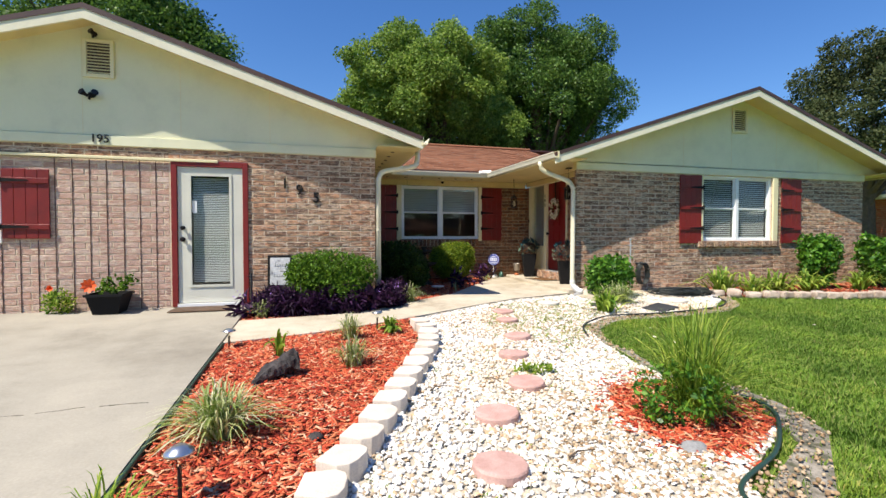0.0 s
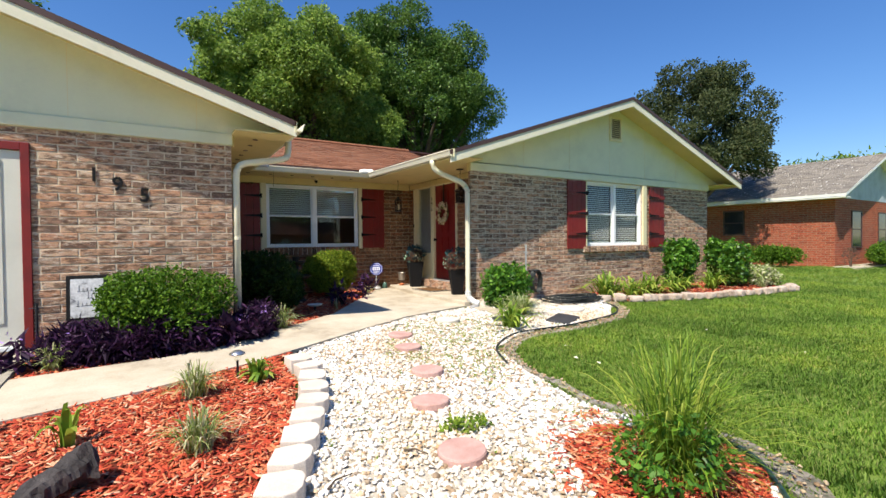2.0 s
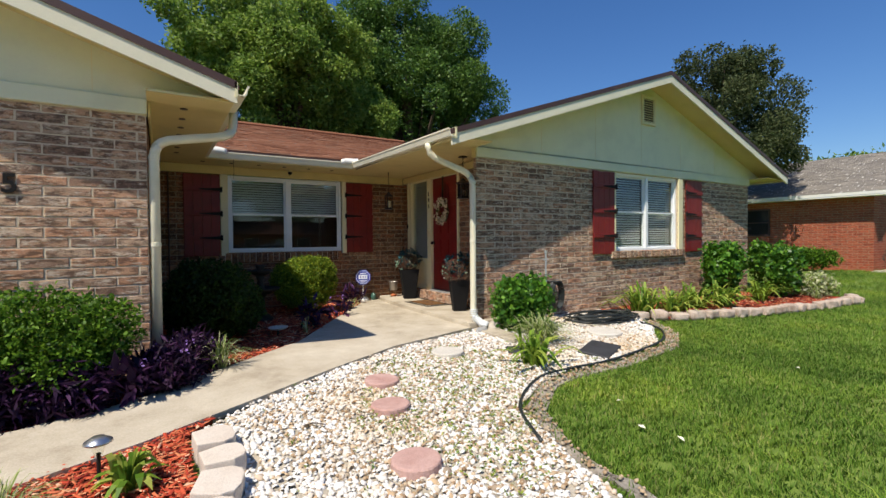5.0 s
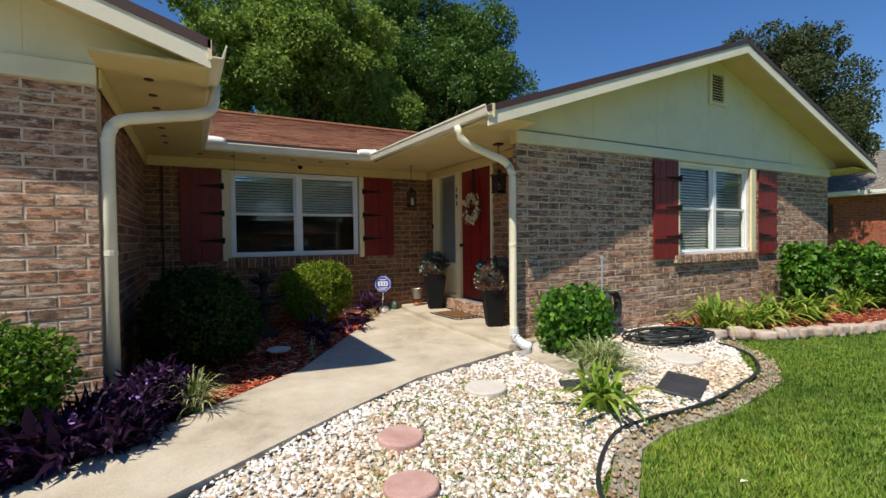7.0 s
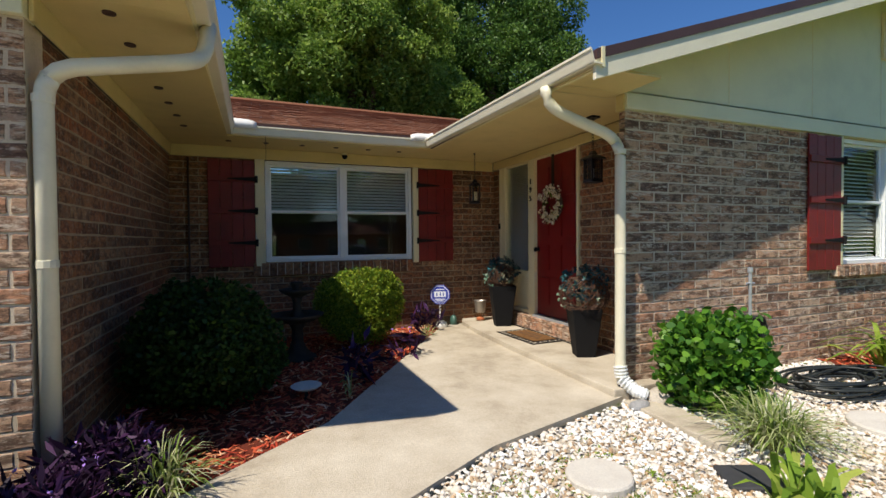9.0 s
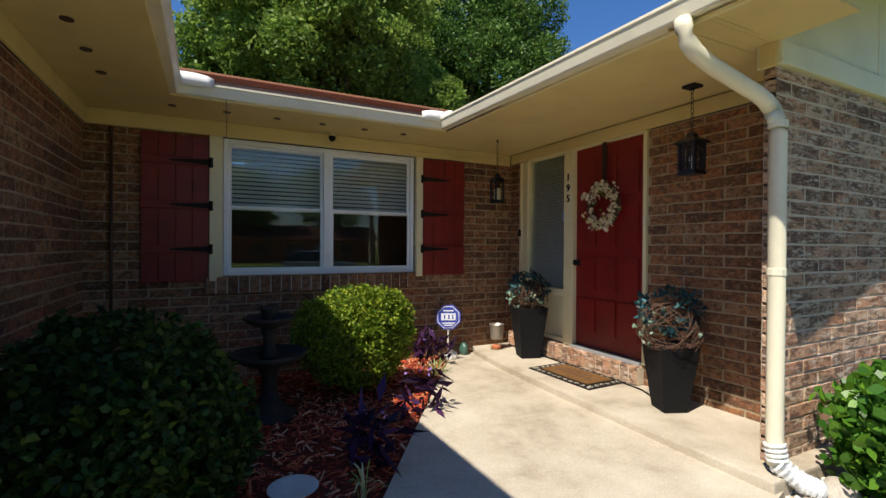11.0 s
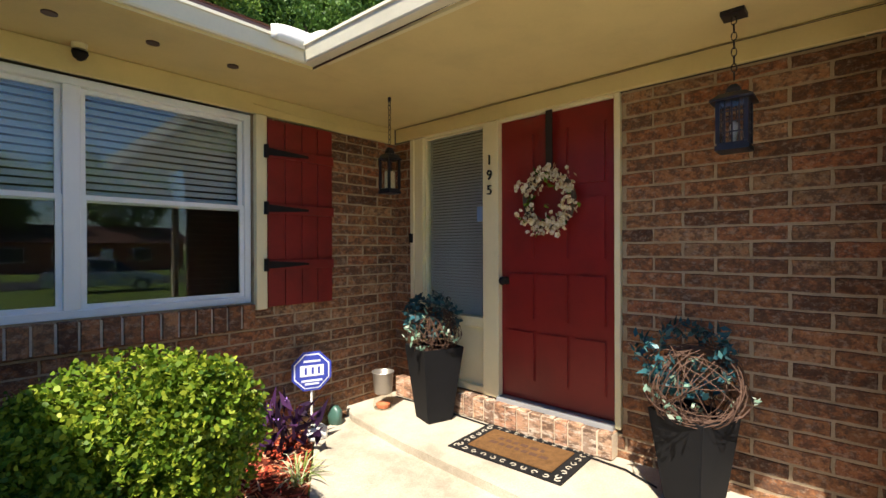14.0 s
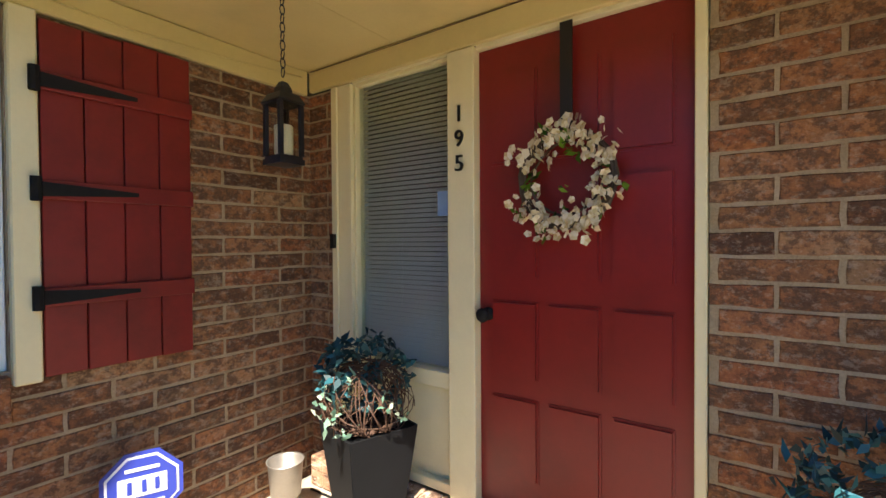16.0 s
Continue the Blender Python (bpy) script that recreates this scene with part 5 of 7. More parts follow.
def blade_clump(name, x, y, h, spread, n, width, material, label, seed, droop=1.0, group="", category="plant", z=None, extra=None):
    """A clump of arching strap leaves."""
    z0 = ground_z(y) if z is None else z
    th = thing(name, label, category, pose(x, y, z0), group)
    r = random.Random(seed)
    V, F = [], []
    for i in range(n):
        a = r.uniform(0, 2 * math.pi)
        out = spread * r.uniform(0.15, 1.0)
        hh = h * r.uniform(0.55, 1.0) * (1 - 0.35 * (out / spread) ** 2)
        tw = width * r.uniform(0.6, 1.2)
        sx, sy = r.gauss(0, spread * 0.10), r.gauss(0, spread * 0.10)
        side = (-math.sin(a), math.cos(a))
        k0 = len(V)
        m = 5
        for s in range(m):
            t = s / (m - 1)
            d = out * t ** 1.2
            zz = hh * (1 - (1 - t) ** 1.7) - droop * hh * 0.65 * max(0, t - 0.45) ** 1.4 * (out / spread) * 1.6
            w = tw * (0.6 + 0.9 * t) * (1 - t) ** 0.55 if t < 1 else 0.0005
            for q in (-1, 1):
                V.append((sx + d * math.cos(a) + side[0] * w * q, sy + d * math.sin(a) + side[1] * w * q, zz + 0.004 * q * 0))
        F += [(k0 + 2 * s, k0 + 2 * s + 1, k0 + 2 * s + 3, k0 + 2 * s + 2) for s in range(m - 1)]
    if width > 0.01:
        # broad leaves, each its own part
        for i in range(n):
            me = bpy.data.meshes.new("leaf")
            me.from_pydata(V[10 * i:10 * i + 10], [], F[:4])
            me.materials.append(M_LILY_EACH)
            ob = new("leaf", me)
            ob.parent = th
        return th
    me = bpy.data.meshes.new("foliage")
    me.from_pydata(V, [], F)
    me.materials.append(material)
    ob = new("foliage", me)
    ob.parent = th
    tagged(ob, kind="stuff")
    return th


def purple_patch(x, y, rx, ry, seed, n=140):
    th = thing("purple_heart_plant", "dark purple trailing plant in the bed", "plant", pose(x, y, ground_z(y)), "purple plants")
    leaf_crown("leaves", [((0, 0, 0.14), (rx, ry, 0.17)), ((rx * 0.3, 0, 0.2), (rx * 0.5, ry * 0.6, 0.16))], n, 7 if rx > 0.2 else 5, 0.11 if rx > 0.2 else 0.17, M_PURPLE, th, seed, 0.8 if rx > 0.2 else 0.35, 0.3, 0.0, 0.32 if rx > 0.2 else 0.5)
    r = np.random.default_rng(seed + 1)
    at = np.stack([r.uniform(-rx, rx, 5), r.uniform(-ry, ry, 5), r.uniform(0.28, 0.36, 5)], 1)
    v, f = spray(3, 0.01, 0.025, seed)
    me = scatter_mesh("blossoms", v, f, turns(5, 0.3, r), at)
    me.materials.append(M_LILAC)
    ob = new("blossoms", me)
    ob.parent = th
    ob["label"] = "tiny lilac blossoms"


M_LILAC = painted("lilac_petal", (0.45, 0.25, 0.75), 0.6)
M_ORANGE = painted("orange_petal", (0.85, 0.12, 0.02), 0.6)
for i, (x, y, rx, ry) in enumerate([(-0.62, 6.95, 0.28, 0.28), (-0.4, 6.78, 0.25, 0.14), (0.05, 6.72, 0.24, 0.08), (0.45, 6.74, 0.22, 0.07), (0.75, 6.80, 0.2, 0.08), (1.02, 7.05, 0.24, 0.25), (1.22, 7.5, 0.26, 0.24), (0.98, 6.95, 0.2, 0.12), (4.10, 10.85, 0.15, 0.15), (3.40, 9.56, 0.14, 0.12), (2.78, 8.9, 0.14, 0.12), (-1.0, 6.72, 0.12, 0.1)]):
    purple_patch(x, y, rx, ry, 200 + i, 300 if rx > 0.2 else 13)
for i, (x, y, h, s, n, mat, lab) in enumerate([
        (1.48, 7.40, 0.42, 0.36, 150, M_BLADE, "striped pale spider plant at the walkway edge"),
        (-0.72, 6.72, 0.32, 0.26, 120, M_BLADE, "striped grass tuft beside the walkway"),
        (-0.58, 3.12, 0.42, 0.48, 380, M_BLADE, "big variegated grass clump in red mulch"),
        (0.33, 4.32, 0.36, 0.30, 160, M_BLADE, "small variegated grass tuft in red mulch"),
        (0.37, 5.3, 0.38, 0.30, 160, M_BLADE, "small variegated grass tuft near the walkway"),
        (0.86, 5.45, 0.30, 0.2, 45, M_LILY, "green leafy tuft near the edging stones"),
        (-0.35, 4.78, 0.38, 0.22, 12, M_LILY, "young green strap-leaf plant in mulch"),
        (-0.85, 2.15, 0.4, 0.35, 110, M_LILY, "thin green grass tuft by the driveway"),
        (2.66, 2.72, 0.90, 0.78, 360, M_LILY, "tall green grass clump in a mulch patch"),
        (2.62, 2.66, 0.5, 0.5, 160, M_LILY, "short green grass at the clump foot"),
        (4.26, 6.05, 0.46, 0.60, 46, M_LILY, "light green lily clump on the gravel"),
        (4.93, 6.66, 0.42, 0.54, 460, M_BLADE, "pale spider plant before the glossy shrub"),
        (2.62, 8.55, 0.3, 0.15, 16, M_BLADE, "thin pale plant in the shaded bed"),
        (3.95, 10.45, 0.22, 0.24, 40, M_BLADE, "striped plant beside the yellow-green shrub"),
        (7.6, 7.15, 0.66, 0.80, 74, M_LILY, "arching lily clump under the wing window"),
        (8.3, 7.05, 0.50, 0.72, 62, M_LILY, "arching lily clump in the front bed"),
        (8.95, 7.1, 0.58, 0.76, 66, M_LILY, "arching lily clump beside the sill"),
        (9.6, 6.95, 0.60, 0.78, 66, M_LILY, "arching lily clump in the stone-edged bed"),
        (10.95, 6.9, 0.56, 0.66, 62, M_LILY, "broad lily clump near the shrubs"),
        (12.3, 6.45, 0.32, 0.35, 70, M_BLADE, "pale grass clump at the bed end")]):
    thin = mat is M_BLADE or "grass" in lab
    blade_clump("grass_clump" if thin else "lily_clump", x, y, h, s, n, (0.0062 if mat is M_BLADE else 0.0055) if thin else 0.029, mat, lab, 300 + i, (1.0 if thin else 1.5) if h < 0.7 else 0.5)
th = thing("broadleaf_weed", "broad green weed in the grass clump", "plant", pose(2.45, 2.62, ground_z(2.6)))
leaf_crown("leaves", [((0, 0, 0.2), (0.34, 0.26, 0.2))], 150, 5, 0.05, M_SHRUB_BRIGHT, th, 61, 0.8)
th = thing("creeping_weed", "bright green creeping weed on the gravel", "plant", pose(1.93, 3.78, ground_z(3.78)))
leaf_crown("leaves", [((0, 0, 0.03), (0.17, 0.10, 0.05))], 90, 5, 0.035, M_LILY, th, 62, 0.8)

# fallen leaves on the lawn, twigs on the gravel
r = random.Random(77)
for i in range(10):
    x, y = r.uniform(3.4, 9.5), r.uniform(1.2, 5.2)
    bm = bmesh.new()
    q = [bm.verts.new(p) for p in ((-0.035, 0, 0), (0, -0.018, 0.008), (0.035, 0, 0.002), (0, 0.018, 0.008))]
    bm.faces.new(q)
    solid("fallen_leaf", bm, M_PALEDRY, "pale dry leaf lying on the grass", "leaf", pose(x, y, ground_z(y) + 0.018, r.uniform(-10, 10), r.uniform(-10, 10), r.uniform(0, 360)), "fallen leaves")
for x, y, ln, a in ((0.95, 3.55, 0.09, 30), (1.45, 3.62, 0.08, -50), (1.5, 2.35, 0.10, 15), (1.2, 4.6, 0.07, 70), (2.9, 6.8, 0.08, 10), (1.9, 5.7, 0.07, -20)):
    bm = bmesh.new()
    bm_tube(bm, [(-ln, 0, 0), (-ln * 0.2, 0.015, 0.012), (ln, -0.01, 0.004)], 0.008, 6, True, 0.003)
    solid("twig", bm, M_BARK, "short dark twig on the gravel", "twig", pose(x, y, ground_z(y) + 0.028, 0, 0, a), "gravel twigs")
# conduit in the shaded corner, cable along the door step
bm = bmesh.new()
bm_tube(bm, [(0, 0, 0.35), (0, 0, 2.64)], 0.012, 8)
solid("conduit", bm, M_DRIP, "thin painted conduit on the shaded court wall", "pipe", pose(1.14, 11.125, 0), smooth=True)
bm = bmesh.new()
bm_tube(bm, [(5.22, 11.0, 0.41), (5.24, 10.6, 0.41), (5.22, 10.0, 0.41), (5.24, 9.4, 0.41), (5.21, 9.0, 0.41), (5.12, 8.8, 0.41)], 0.006, 6)
solid("power_cable", bm, M_BLACK, "thin black cable lying along the door step", "cable", smooth=True)
bm = bmesh.new()
bm_tube(bm, [(4.0, 11.11, 2.72), (4.4, 11.115, 2.70), (4.9, 11.115, 2.72), (5.28, 11.11, 2.75)], 0.004, 5)
solid("wall_cable", bm, M_SOFFIT, "thin painted cable along the frieze board", "cable", smooth=True)

# dark strand drawn as the shadow in the gap between soffit and frieze
bm = bmesh.new()
bm_tube(bm, [(5.329, 11.10 - 0.65 * k, SOF - 0.012 - 0.004 * (k % 2)) for k in range(6)], 0.0022, 5)
solid("wall_cable", bm, M_DRIP, "thin dark strand standing for the gap shadow under the porch soffit", "cable", smooth=True)

# ---- porch things ----
M_POT = painted("black_planter", (0.008, 0.008, 0.009), 0.75, 0.15, 70, 5)
M_POT.node_tree.nodes["Principled BSDF"].inputs["Specular IOR Level"].default_value = 0.2
M_VINE = pieces("grapevine_twig", [(0.0, (0.06, 0.03, 0.02)), (0.5, (0.13, 0.07, 0.045)), (1.0, (0.24, 0.14, 0.09))], 0.8)
M_TEAL = leafy("teal_ivy", [(0.0, (0.008, 0.03, 0.03)), (0.5, (0.014, 0.07, 0.085)), (0.85, (0.03, 0.14, 0.17)), (1.0, (0.10, 0.24, 0.22))], 0.45, 0.4, 0.15)
M_PALELEAF = leafy("pale_ivy", [(0.0, (0.10, 0.24, 0.16)), (0.6, (0.25, 0.38, 0.27)), (1.0, (0.55, 0.58, 0.44))], 0.5, 0.3, 0.2)


def planter(x, y, turn, z, scale, label, seed):
    th = thing("tall_planter", label, "planter", pose(x, y, z, 0, 0, turn), "door planters")
    h, a, b = 0.56 * scale, 0.105 * scale, 0.17 * scale
    bm = bmesh.new()
    rings = []
    for s, q in ((a, 0), (b, h), (b, h), (b - 0.012, h), (b - 0.03, h - 0.09)):
        rings.append([bm.verts.new((sx * s, sy * s, q)) for sx, sy in ((-1, -1), (1, -1), (1, 1), (-1, 1))])
    for r0, r1 in zip(rings, rings[1:]):
        for k in range(4):
            bm.faces.new((r0[k], r0[(k + 1) % 4], r1[(k + 1) % 4], r1[k]))
    bm.faces.new(rings[0][::-1])
    bm.faces.new(rings[-1])
    bmesh.ops.remove_doubles(bm, verts=bm.verts, dist=0.0005)
    bmesh.ops.bevel(bm, geom=[e for e in bm.edges if abs(e.verts[0].co.z - e.verts[1].co.z) > 0.3], offset=0.006, segments=2, affect="EDGES")
    part("pot", bm, M_POT, th)
    r = random.Random(seed)
    R = 0.21 if scale > 0.95 else 0.235
    for i in range(70):
        ax = Vector((r.gauss(0, 1), r.gauss(0, 1), r.gauss(0, 0.7))).normalized()
        u = ax.orthogonal().normalized()
        w = ax.cross(u)
        rr = R * r.uniform(0.82, 1.06)
        s0, ln = r.uniform(0, 6.28), r.uniform(2.2, 4.6)
        pts = []
        for k in range(13):
            t = s0 + ln * k / 12
            p = (u * math.cos(t) + w * math.sin(t)) * rr * (1 + 0.06 * math.sin(3 * t + i))
            pts.append((p.x, p.y, max(0.01, p.z * 0.85 + R * 0.72) + h - 0.04))
        bm = bmesh.new()
        bm_tube(bm, pts, 0.003, 4, False, 0.002)
        part("twig", bm, M_VINE, th)
    leaf_crown("teal_leaves", [((0.03, 0.06, h + R * 1.05), (R * 1.0, R * 0.95, R * 0.75))], 130, 4, 0.052, M_TEAL, th, seed, 0.8, 0.8)
    leaf_crown("pale_leaves", [((-0.06, -0.07, h + R * 0.55), (R * 0.95, R * 0.9, R * 0.6))], 22, 4, 0.036, M_PALELEAF, th, seed + 1, 0.8, 0.9)
    return th


planter(5.09, 10.42, -18, 0.40, 1.0, "tall black tapered planter with vine ball and ivy", 71)
planter(5.03, 8.60, -22, 0.40, 0.88, "tall black planter with large vine ball and ivy", 81)

# door wreath of white blossoms
th = thing("door_wreath", "white blossom wreath on a black ribbon", "wreath", pose(5.345, 9.560, 2.035, 0, 0, -90))
r = random.Random(5)
for i in range(9):
    rr = 0.17 + r.uniform(-0.03, 0.03)
    bm = bmesh.new()
    bm_tube(bm, [(rr * math.cos(a * 0.3), -0.02 + 0.015 * math.sin(a + i), rr * math.sin(a * 0.3)) for a in range(22)], 0.005, 4, False)
    part("twig", bm, M_BARK, th)
rr = np.random.default_rng(6)
n = 300
ang = rr.uniform(0, 2 * np.pi, n)
# two loose sprays reach out at one side
ang = np.where((np.cos(ang) < -0.75) & (np.abs(np.sin(ang)) < 0.22), ang + 0.9, ang)
loose_end = (np.abs(np.abs(ang - np.pi) - 0.42) < 0.16)
rad = 0.160 + rr.normal(0, 0.028, n) + loose_end * rr.uniform(0, 0.10, n)
at = np.stack([rad * np.cos(ang), -0.05 + rr.normal(0, 0.018, n), rad * np.sin(ang) * 1.18], 1)
pv, pf = [], []
for k in range(5):
    a0 = k * 2 * math.pi / 5
    for da, q in ((0, 0.0), (-0.72, 0.7), (0, 0.92), (0.72, 0.7)):
        pv.append((q * math.cos(a0 + da), -0.25 * q, q * math.sin(a0 + da)))
    pf.append(tuple(4 * k + j for j in range(4)))
tilt = turns(n, 0.5, rr)
tilt = np.einsum("ij,njk->nik", np.eye(3), tilt) * rr.uniform(0.014, 0.026, n)[:, None, None]
me = scatter_mesh("blossoms", pv, pf, tilt, at)
me.materials.append(leafy("white_blossom", [(0.0, (0.58, 0.45, 0.22)), (0.5, (0.80, 0.70, 0.48)), (1.0, (0.86, 0.80, 0.66))], 0.6, 0.2, 0.2))
ob = new("blossoms", me)
ob.parent = th
leaf_crown("leaves", [((0, -0.03, 0), (0.22, 0.03, 0.24))], 24, 3, 0.045, M_SHRUB, th, 66, 0.6, 0.8)
box_part("ribbon", (-0.025, 0.025, -0.012, -0.006, 0.2, 0.62), painted("black_ribbon", (0.015, 0.012, 0.012), 0.6), th, "black ribbon hanger")

# coir doormat with black scroll border
th = thing("doormat", "brown coir doormat with black rubber scroll border", "doormat", pose(5.035, 9.61, 0.401, 0, 0, 2))
bm = bmesh.new()
bm_box(bm, -0.245, 0.245, -0.40, 0.40, 0, 0.008)
part("rubber_base", bm, M_BLACK, th)
M_COIR = ground_paint("coir", [(0.3, (0.13, 0.06, 0.02)), (0.7, (0.24, 0.12, 0.04))], 30, 220, 0.95, 0.8)
box_part("mat_centre", (-0.16, 0.16, -0.30, 0.30, 0.008, 0.018), M_COIR, th, "brown coir pile", 0.003)
M_DARKCOIR = painted("dark_coir", (0.09, 0.04, 0.02), 0.9, 0.2)
for k, (x0, ln) in enumerate(((-0.03, 0.42), (0.045, 0.3))):
    r = random.Random(k)
    y = -ln / 2
    bm = bmesh.new()
    while y < ln / 2:
        w = r.uniform(0.02, 0.06)
        bm_box(bm, x0 - 0.018, x0 + 0.018, y, y + w, 0.018, 0.0195)
        y += w + 0.02
    part("lettering_bar", bm, M_DARKCOIR, th, "dark unreadable lettering")
sc = None
for i in range(34):
    side = i % 2
    if i < 22:
        p = (0.205 if side else -0.205, -0.36 + (i // 2) * 0.072, 0.0)
    else:
        p = (-0.17 + ((i - 22) // 2) * 0.068, 0.35 if side else -0.35, 0.0)
    if sc is None:
        bm = bmesh.new()
        bm_tube(bm, [(0.016 * math.cos(a * 0.7), 0.016 * math.sin(a * 0.7), 0.0) for a in range(8)], 0.0045, 5)
        sc = part("scroll", bm, M_CONCRETE, th, "pale gap in the rubber scroll border")
        so = sc
    else:
        so = new("scroll", sc.data)
        so.parent = th
    so.matrix_basis = pose(p[0], p[1], 0.0072, 0, 0, i * 67)
th = thing("doormat", "dark brown mat before the glazed door", "doormat", pose(-1.58, 7.27, ground_z(7.27) + 0.052))
bm = bmesh.new()
bm_box(bm, -0.40, 0.40, -0.22, 0.2, 0, 0.014)
bevel(bm, 0.004, 1)
part("mat_pile", bm, painted("brown_mat", (0.10, 0.06, 0.035), 0.9, 0.3, 120, 6, 0.5), th)

# candle cup near the brick corner
th = thing("candle_cup", "grey metal candle cup on a clear foot", "candle holder", pose(4.98, 10.89, 0.40) @ Matrix.Scale(1.2, 4))
bm = bmesh.new()
bm_lathe(bm, [(0.055, 0.10), (0.062, 0.11), (0.072, 0.24), (0.078, 0.25), (0.07, 0.245), (0.058, 0.13), (0.01, 0.12)], 20)
part("cup", bm, painted("grey_metal", (0.34, 0.30, 0.26), 0.4, 0.15, 60, 5, 0.2, 0.6), th, smooth=True)
bm = bmesh.new()
bm_lathe(bm, [(0.065, 0.0), (0.068, 0.02), (0.06, 0.09), (0.05, 0.1)], 20)
part("glass_foot", bm, M_LANTERN_GLASS, th)
bm = bmesh.new()
bm_lathe(bm, [(0.045, 0.004), (0.05, 0.03), (0.02, 0.045)], 12)
part("red_stones", bm, M_MULCH, th, "red chips inside the foot")

# yard sign: plain blue octagon on a stake
th = thing("yard_sign", "blue octagonal yard sign with white border on a stake", "sign", pose(4.38, 11.0, 0.325, 0, 0, -22))
M_SIGNBLUE = painted("sign_blue", (0.03, 0.05, 0.36), 0.4, 0.06)
M_SIGNWHITE = painted("sign_white", (0.82, 0.83, 0.86), 0.4, 0.03)
bm = bmesh.new()
bm_tube(bm, [(0, 0, -0.05), (0, 0, 0.42)], 0.009, 8)
part("stake", bm, M_WHITE, th)


def octagon(r, y0, y1, zc):
    bm = bmesh.new()
    f = [bm.verts.new((r * math.cos(math.pi / 8 + k * math.pi / 4), y0, zc + r * math.sin(math.pi / 8 + k * math.pi / 4))) for k in range(8)]
    g = [bm.verts.new((v.co.x, y1, v.co.z)) for v in f]
    bm.faces.new(f)
    bm.faces.new(g[::-1])
    for k in range(8):
        bm.faces.new((f[k], f[(k + 1) % 8], g[(k + 1) % 8], g[k]))
    return bm


part("plate", octagon(0.155, -0.016, -0.010, 0.48), M_SIGNBLUE, th)
part("white_ring", octagon(0.138, -0.0185, -0.0165, 0.48), M_SIGNWHITE, th)
part("blue_field", octagon(0.128, -0.021, -0.019, 0.48), M_SIGNBLUE, th)
for nm, d in (("emblem_bar", (-0.085, 0.085, -0.0235, -0.0215, 0.445, 0.525)),):
    box_part(nm, d, M_SIGNWHITE, th, "white emblem block")
for x in (-0.045, 0.005, 0.05):
    box_part("emblem_gap", (x - 0.008, x + 0.008, -0.0255, -0.0238, 0.46, 0.51), M_SIGNBLUE, th)
for z, w in ((0.555, 0.06), (0.412, 0.075), (0.388, 0.05)):
    box_part("lettering_bar", (-w, w, -0.0235, -0.0215, z - 0.007, z + 0.007), M_SIGNWHITE, th, "small white lettering bar")

# small stones and frog by the bed corner
def boulder(name, x, y, z, sx, sy, sz, material, label, category, seed, turn=0, group="", smooth=True, rough=0.18, square=1.0):
    bm = bmesh.new()
    bmesh.ops.create_icosphere(bm, subdivisions=3, radius=1)
    off = Vector((seed * 3.1, seed * 1.7, 0))
    for v in bm.verts:
        v.co = Vector([math.copysign(abs(c) ** square, c) for c in v.co])
        k = 1 + rough * noise.noise(v.co * 1.5 + off) + rough * 0.5 * noise.noise(v.co * 4 + off)
        v.co = Vector((v.co.x * sx * k, v.co.y * sy * k, max(-0.6 * sz, v.co.z * sz * k)))
    return solid(name, bm, material, label, category, pose(x, y, z + 0.5 * sz, 0, 0, turn), group, smooth=smooth)


M_STONE = ground_paint("field_stone", [(0.3, (0.42, 0.36, 0.29)), (0.7, (0.60, 0.54, 0.46))], 9, 80, 0.9, 0.5)
M_BLOCK = ground_paint("pinkish_stone", [(0.3, (0.34, 0.24, 0.18)), (0.5, (0.52, 0.41, 0.33)), (0.75, (0.64, 0.54, 0.45))], 7, 70, 0.9, 0.7)
M_GREYROCK = ground_paint("grey_rock", [(0.3, (0.22, 0.22, 0.22)), (0.7, (0.40, 0.39, 0.38))], 9, 80, 0.9, 0.5)
M_LOG = ground_paint("driftwood", [(0.3, (0.025, 0.022, 0.022)), (0.6, (0.08, 0.07, 0.068)), (0.8, (0.19, 0.165, 0.15))], 11, 70, 0.9, 0.9)
boulder("painted_stone", 4.36, 10.90, 0.34, 0.085, 0.075, 0.065, M_WHITE, "white painted stone at the walkway corner", "stone", 3)
boulder("frog_ornament", 4.60, 11.02, 0.345, 0.05, 0.07, 0.10, painted("green_ceramic", (0.06, 0.13, 0.10), 0.3, 0.2), "green ceramic garden ornament beside the sign", "ornament", 4)
boulder("corner_stone", 4.86, 7.48, 0.28, 0.11, 0.09, 0.09, M_STONE, "pale rough stone at the downspout foot", "stone", 5)
boulder("corner_stone", 4.62, 7.44, 0.29, 0.10, 0.07, 0.05, M_GREYROCK, "grey stone ornament under the downspout", "stone", 6)
boulder("flat_rock", 2.22, 2.27, ground_z(2.27) - 0.02, 0.10, 0.07, 0.045, M_GREYROCK, "flat grey rock in the gravel", "rock", 7)
boulder("small_rock", 0.0, 2.95, ground_z(3) - 0.01, 0.05, 0.04, 0.04, M_LOG, "small dark rock in the mulch", "rock", 8)

# driftwood log
bm = bmesh.new()
pts = []
seg, rings = 14, []
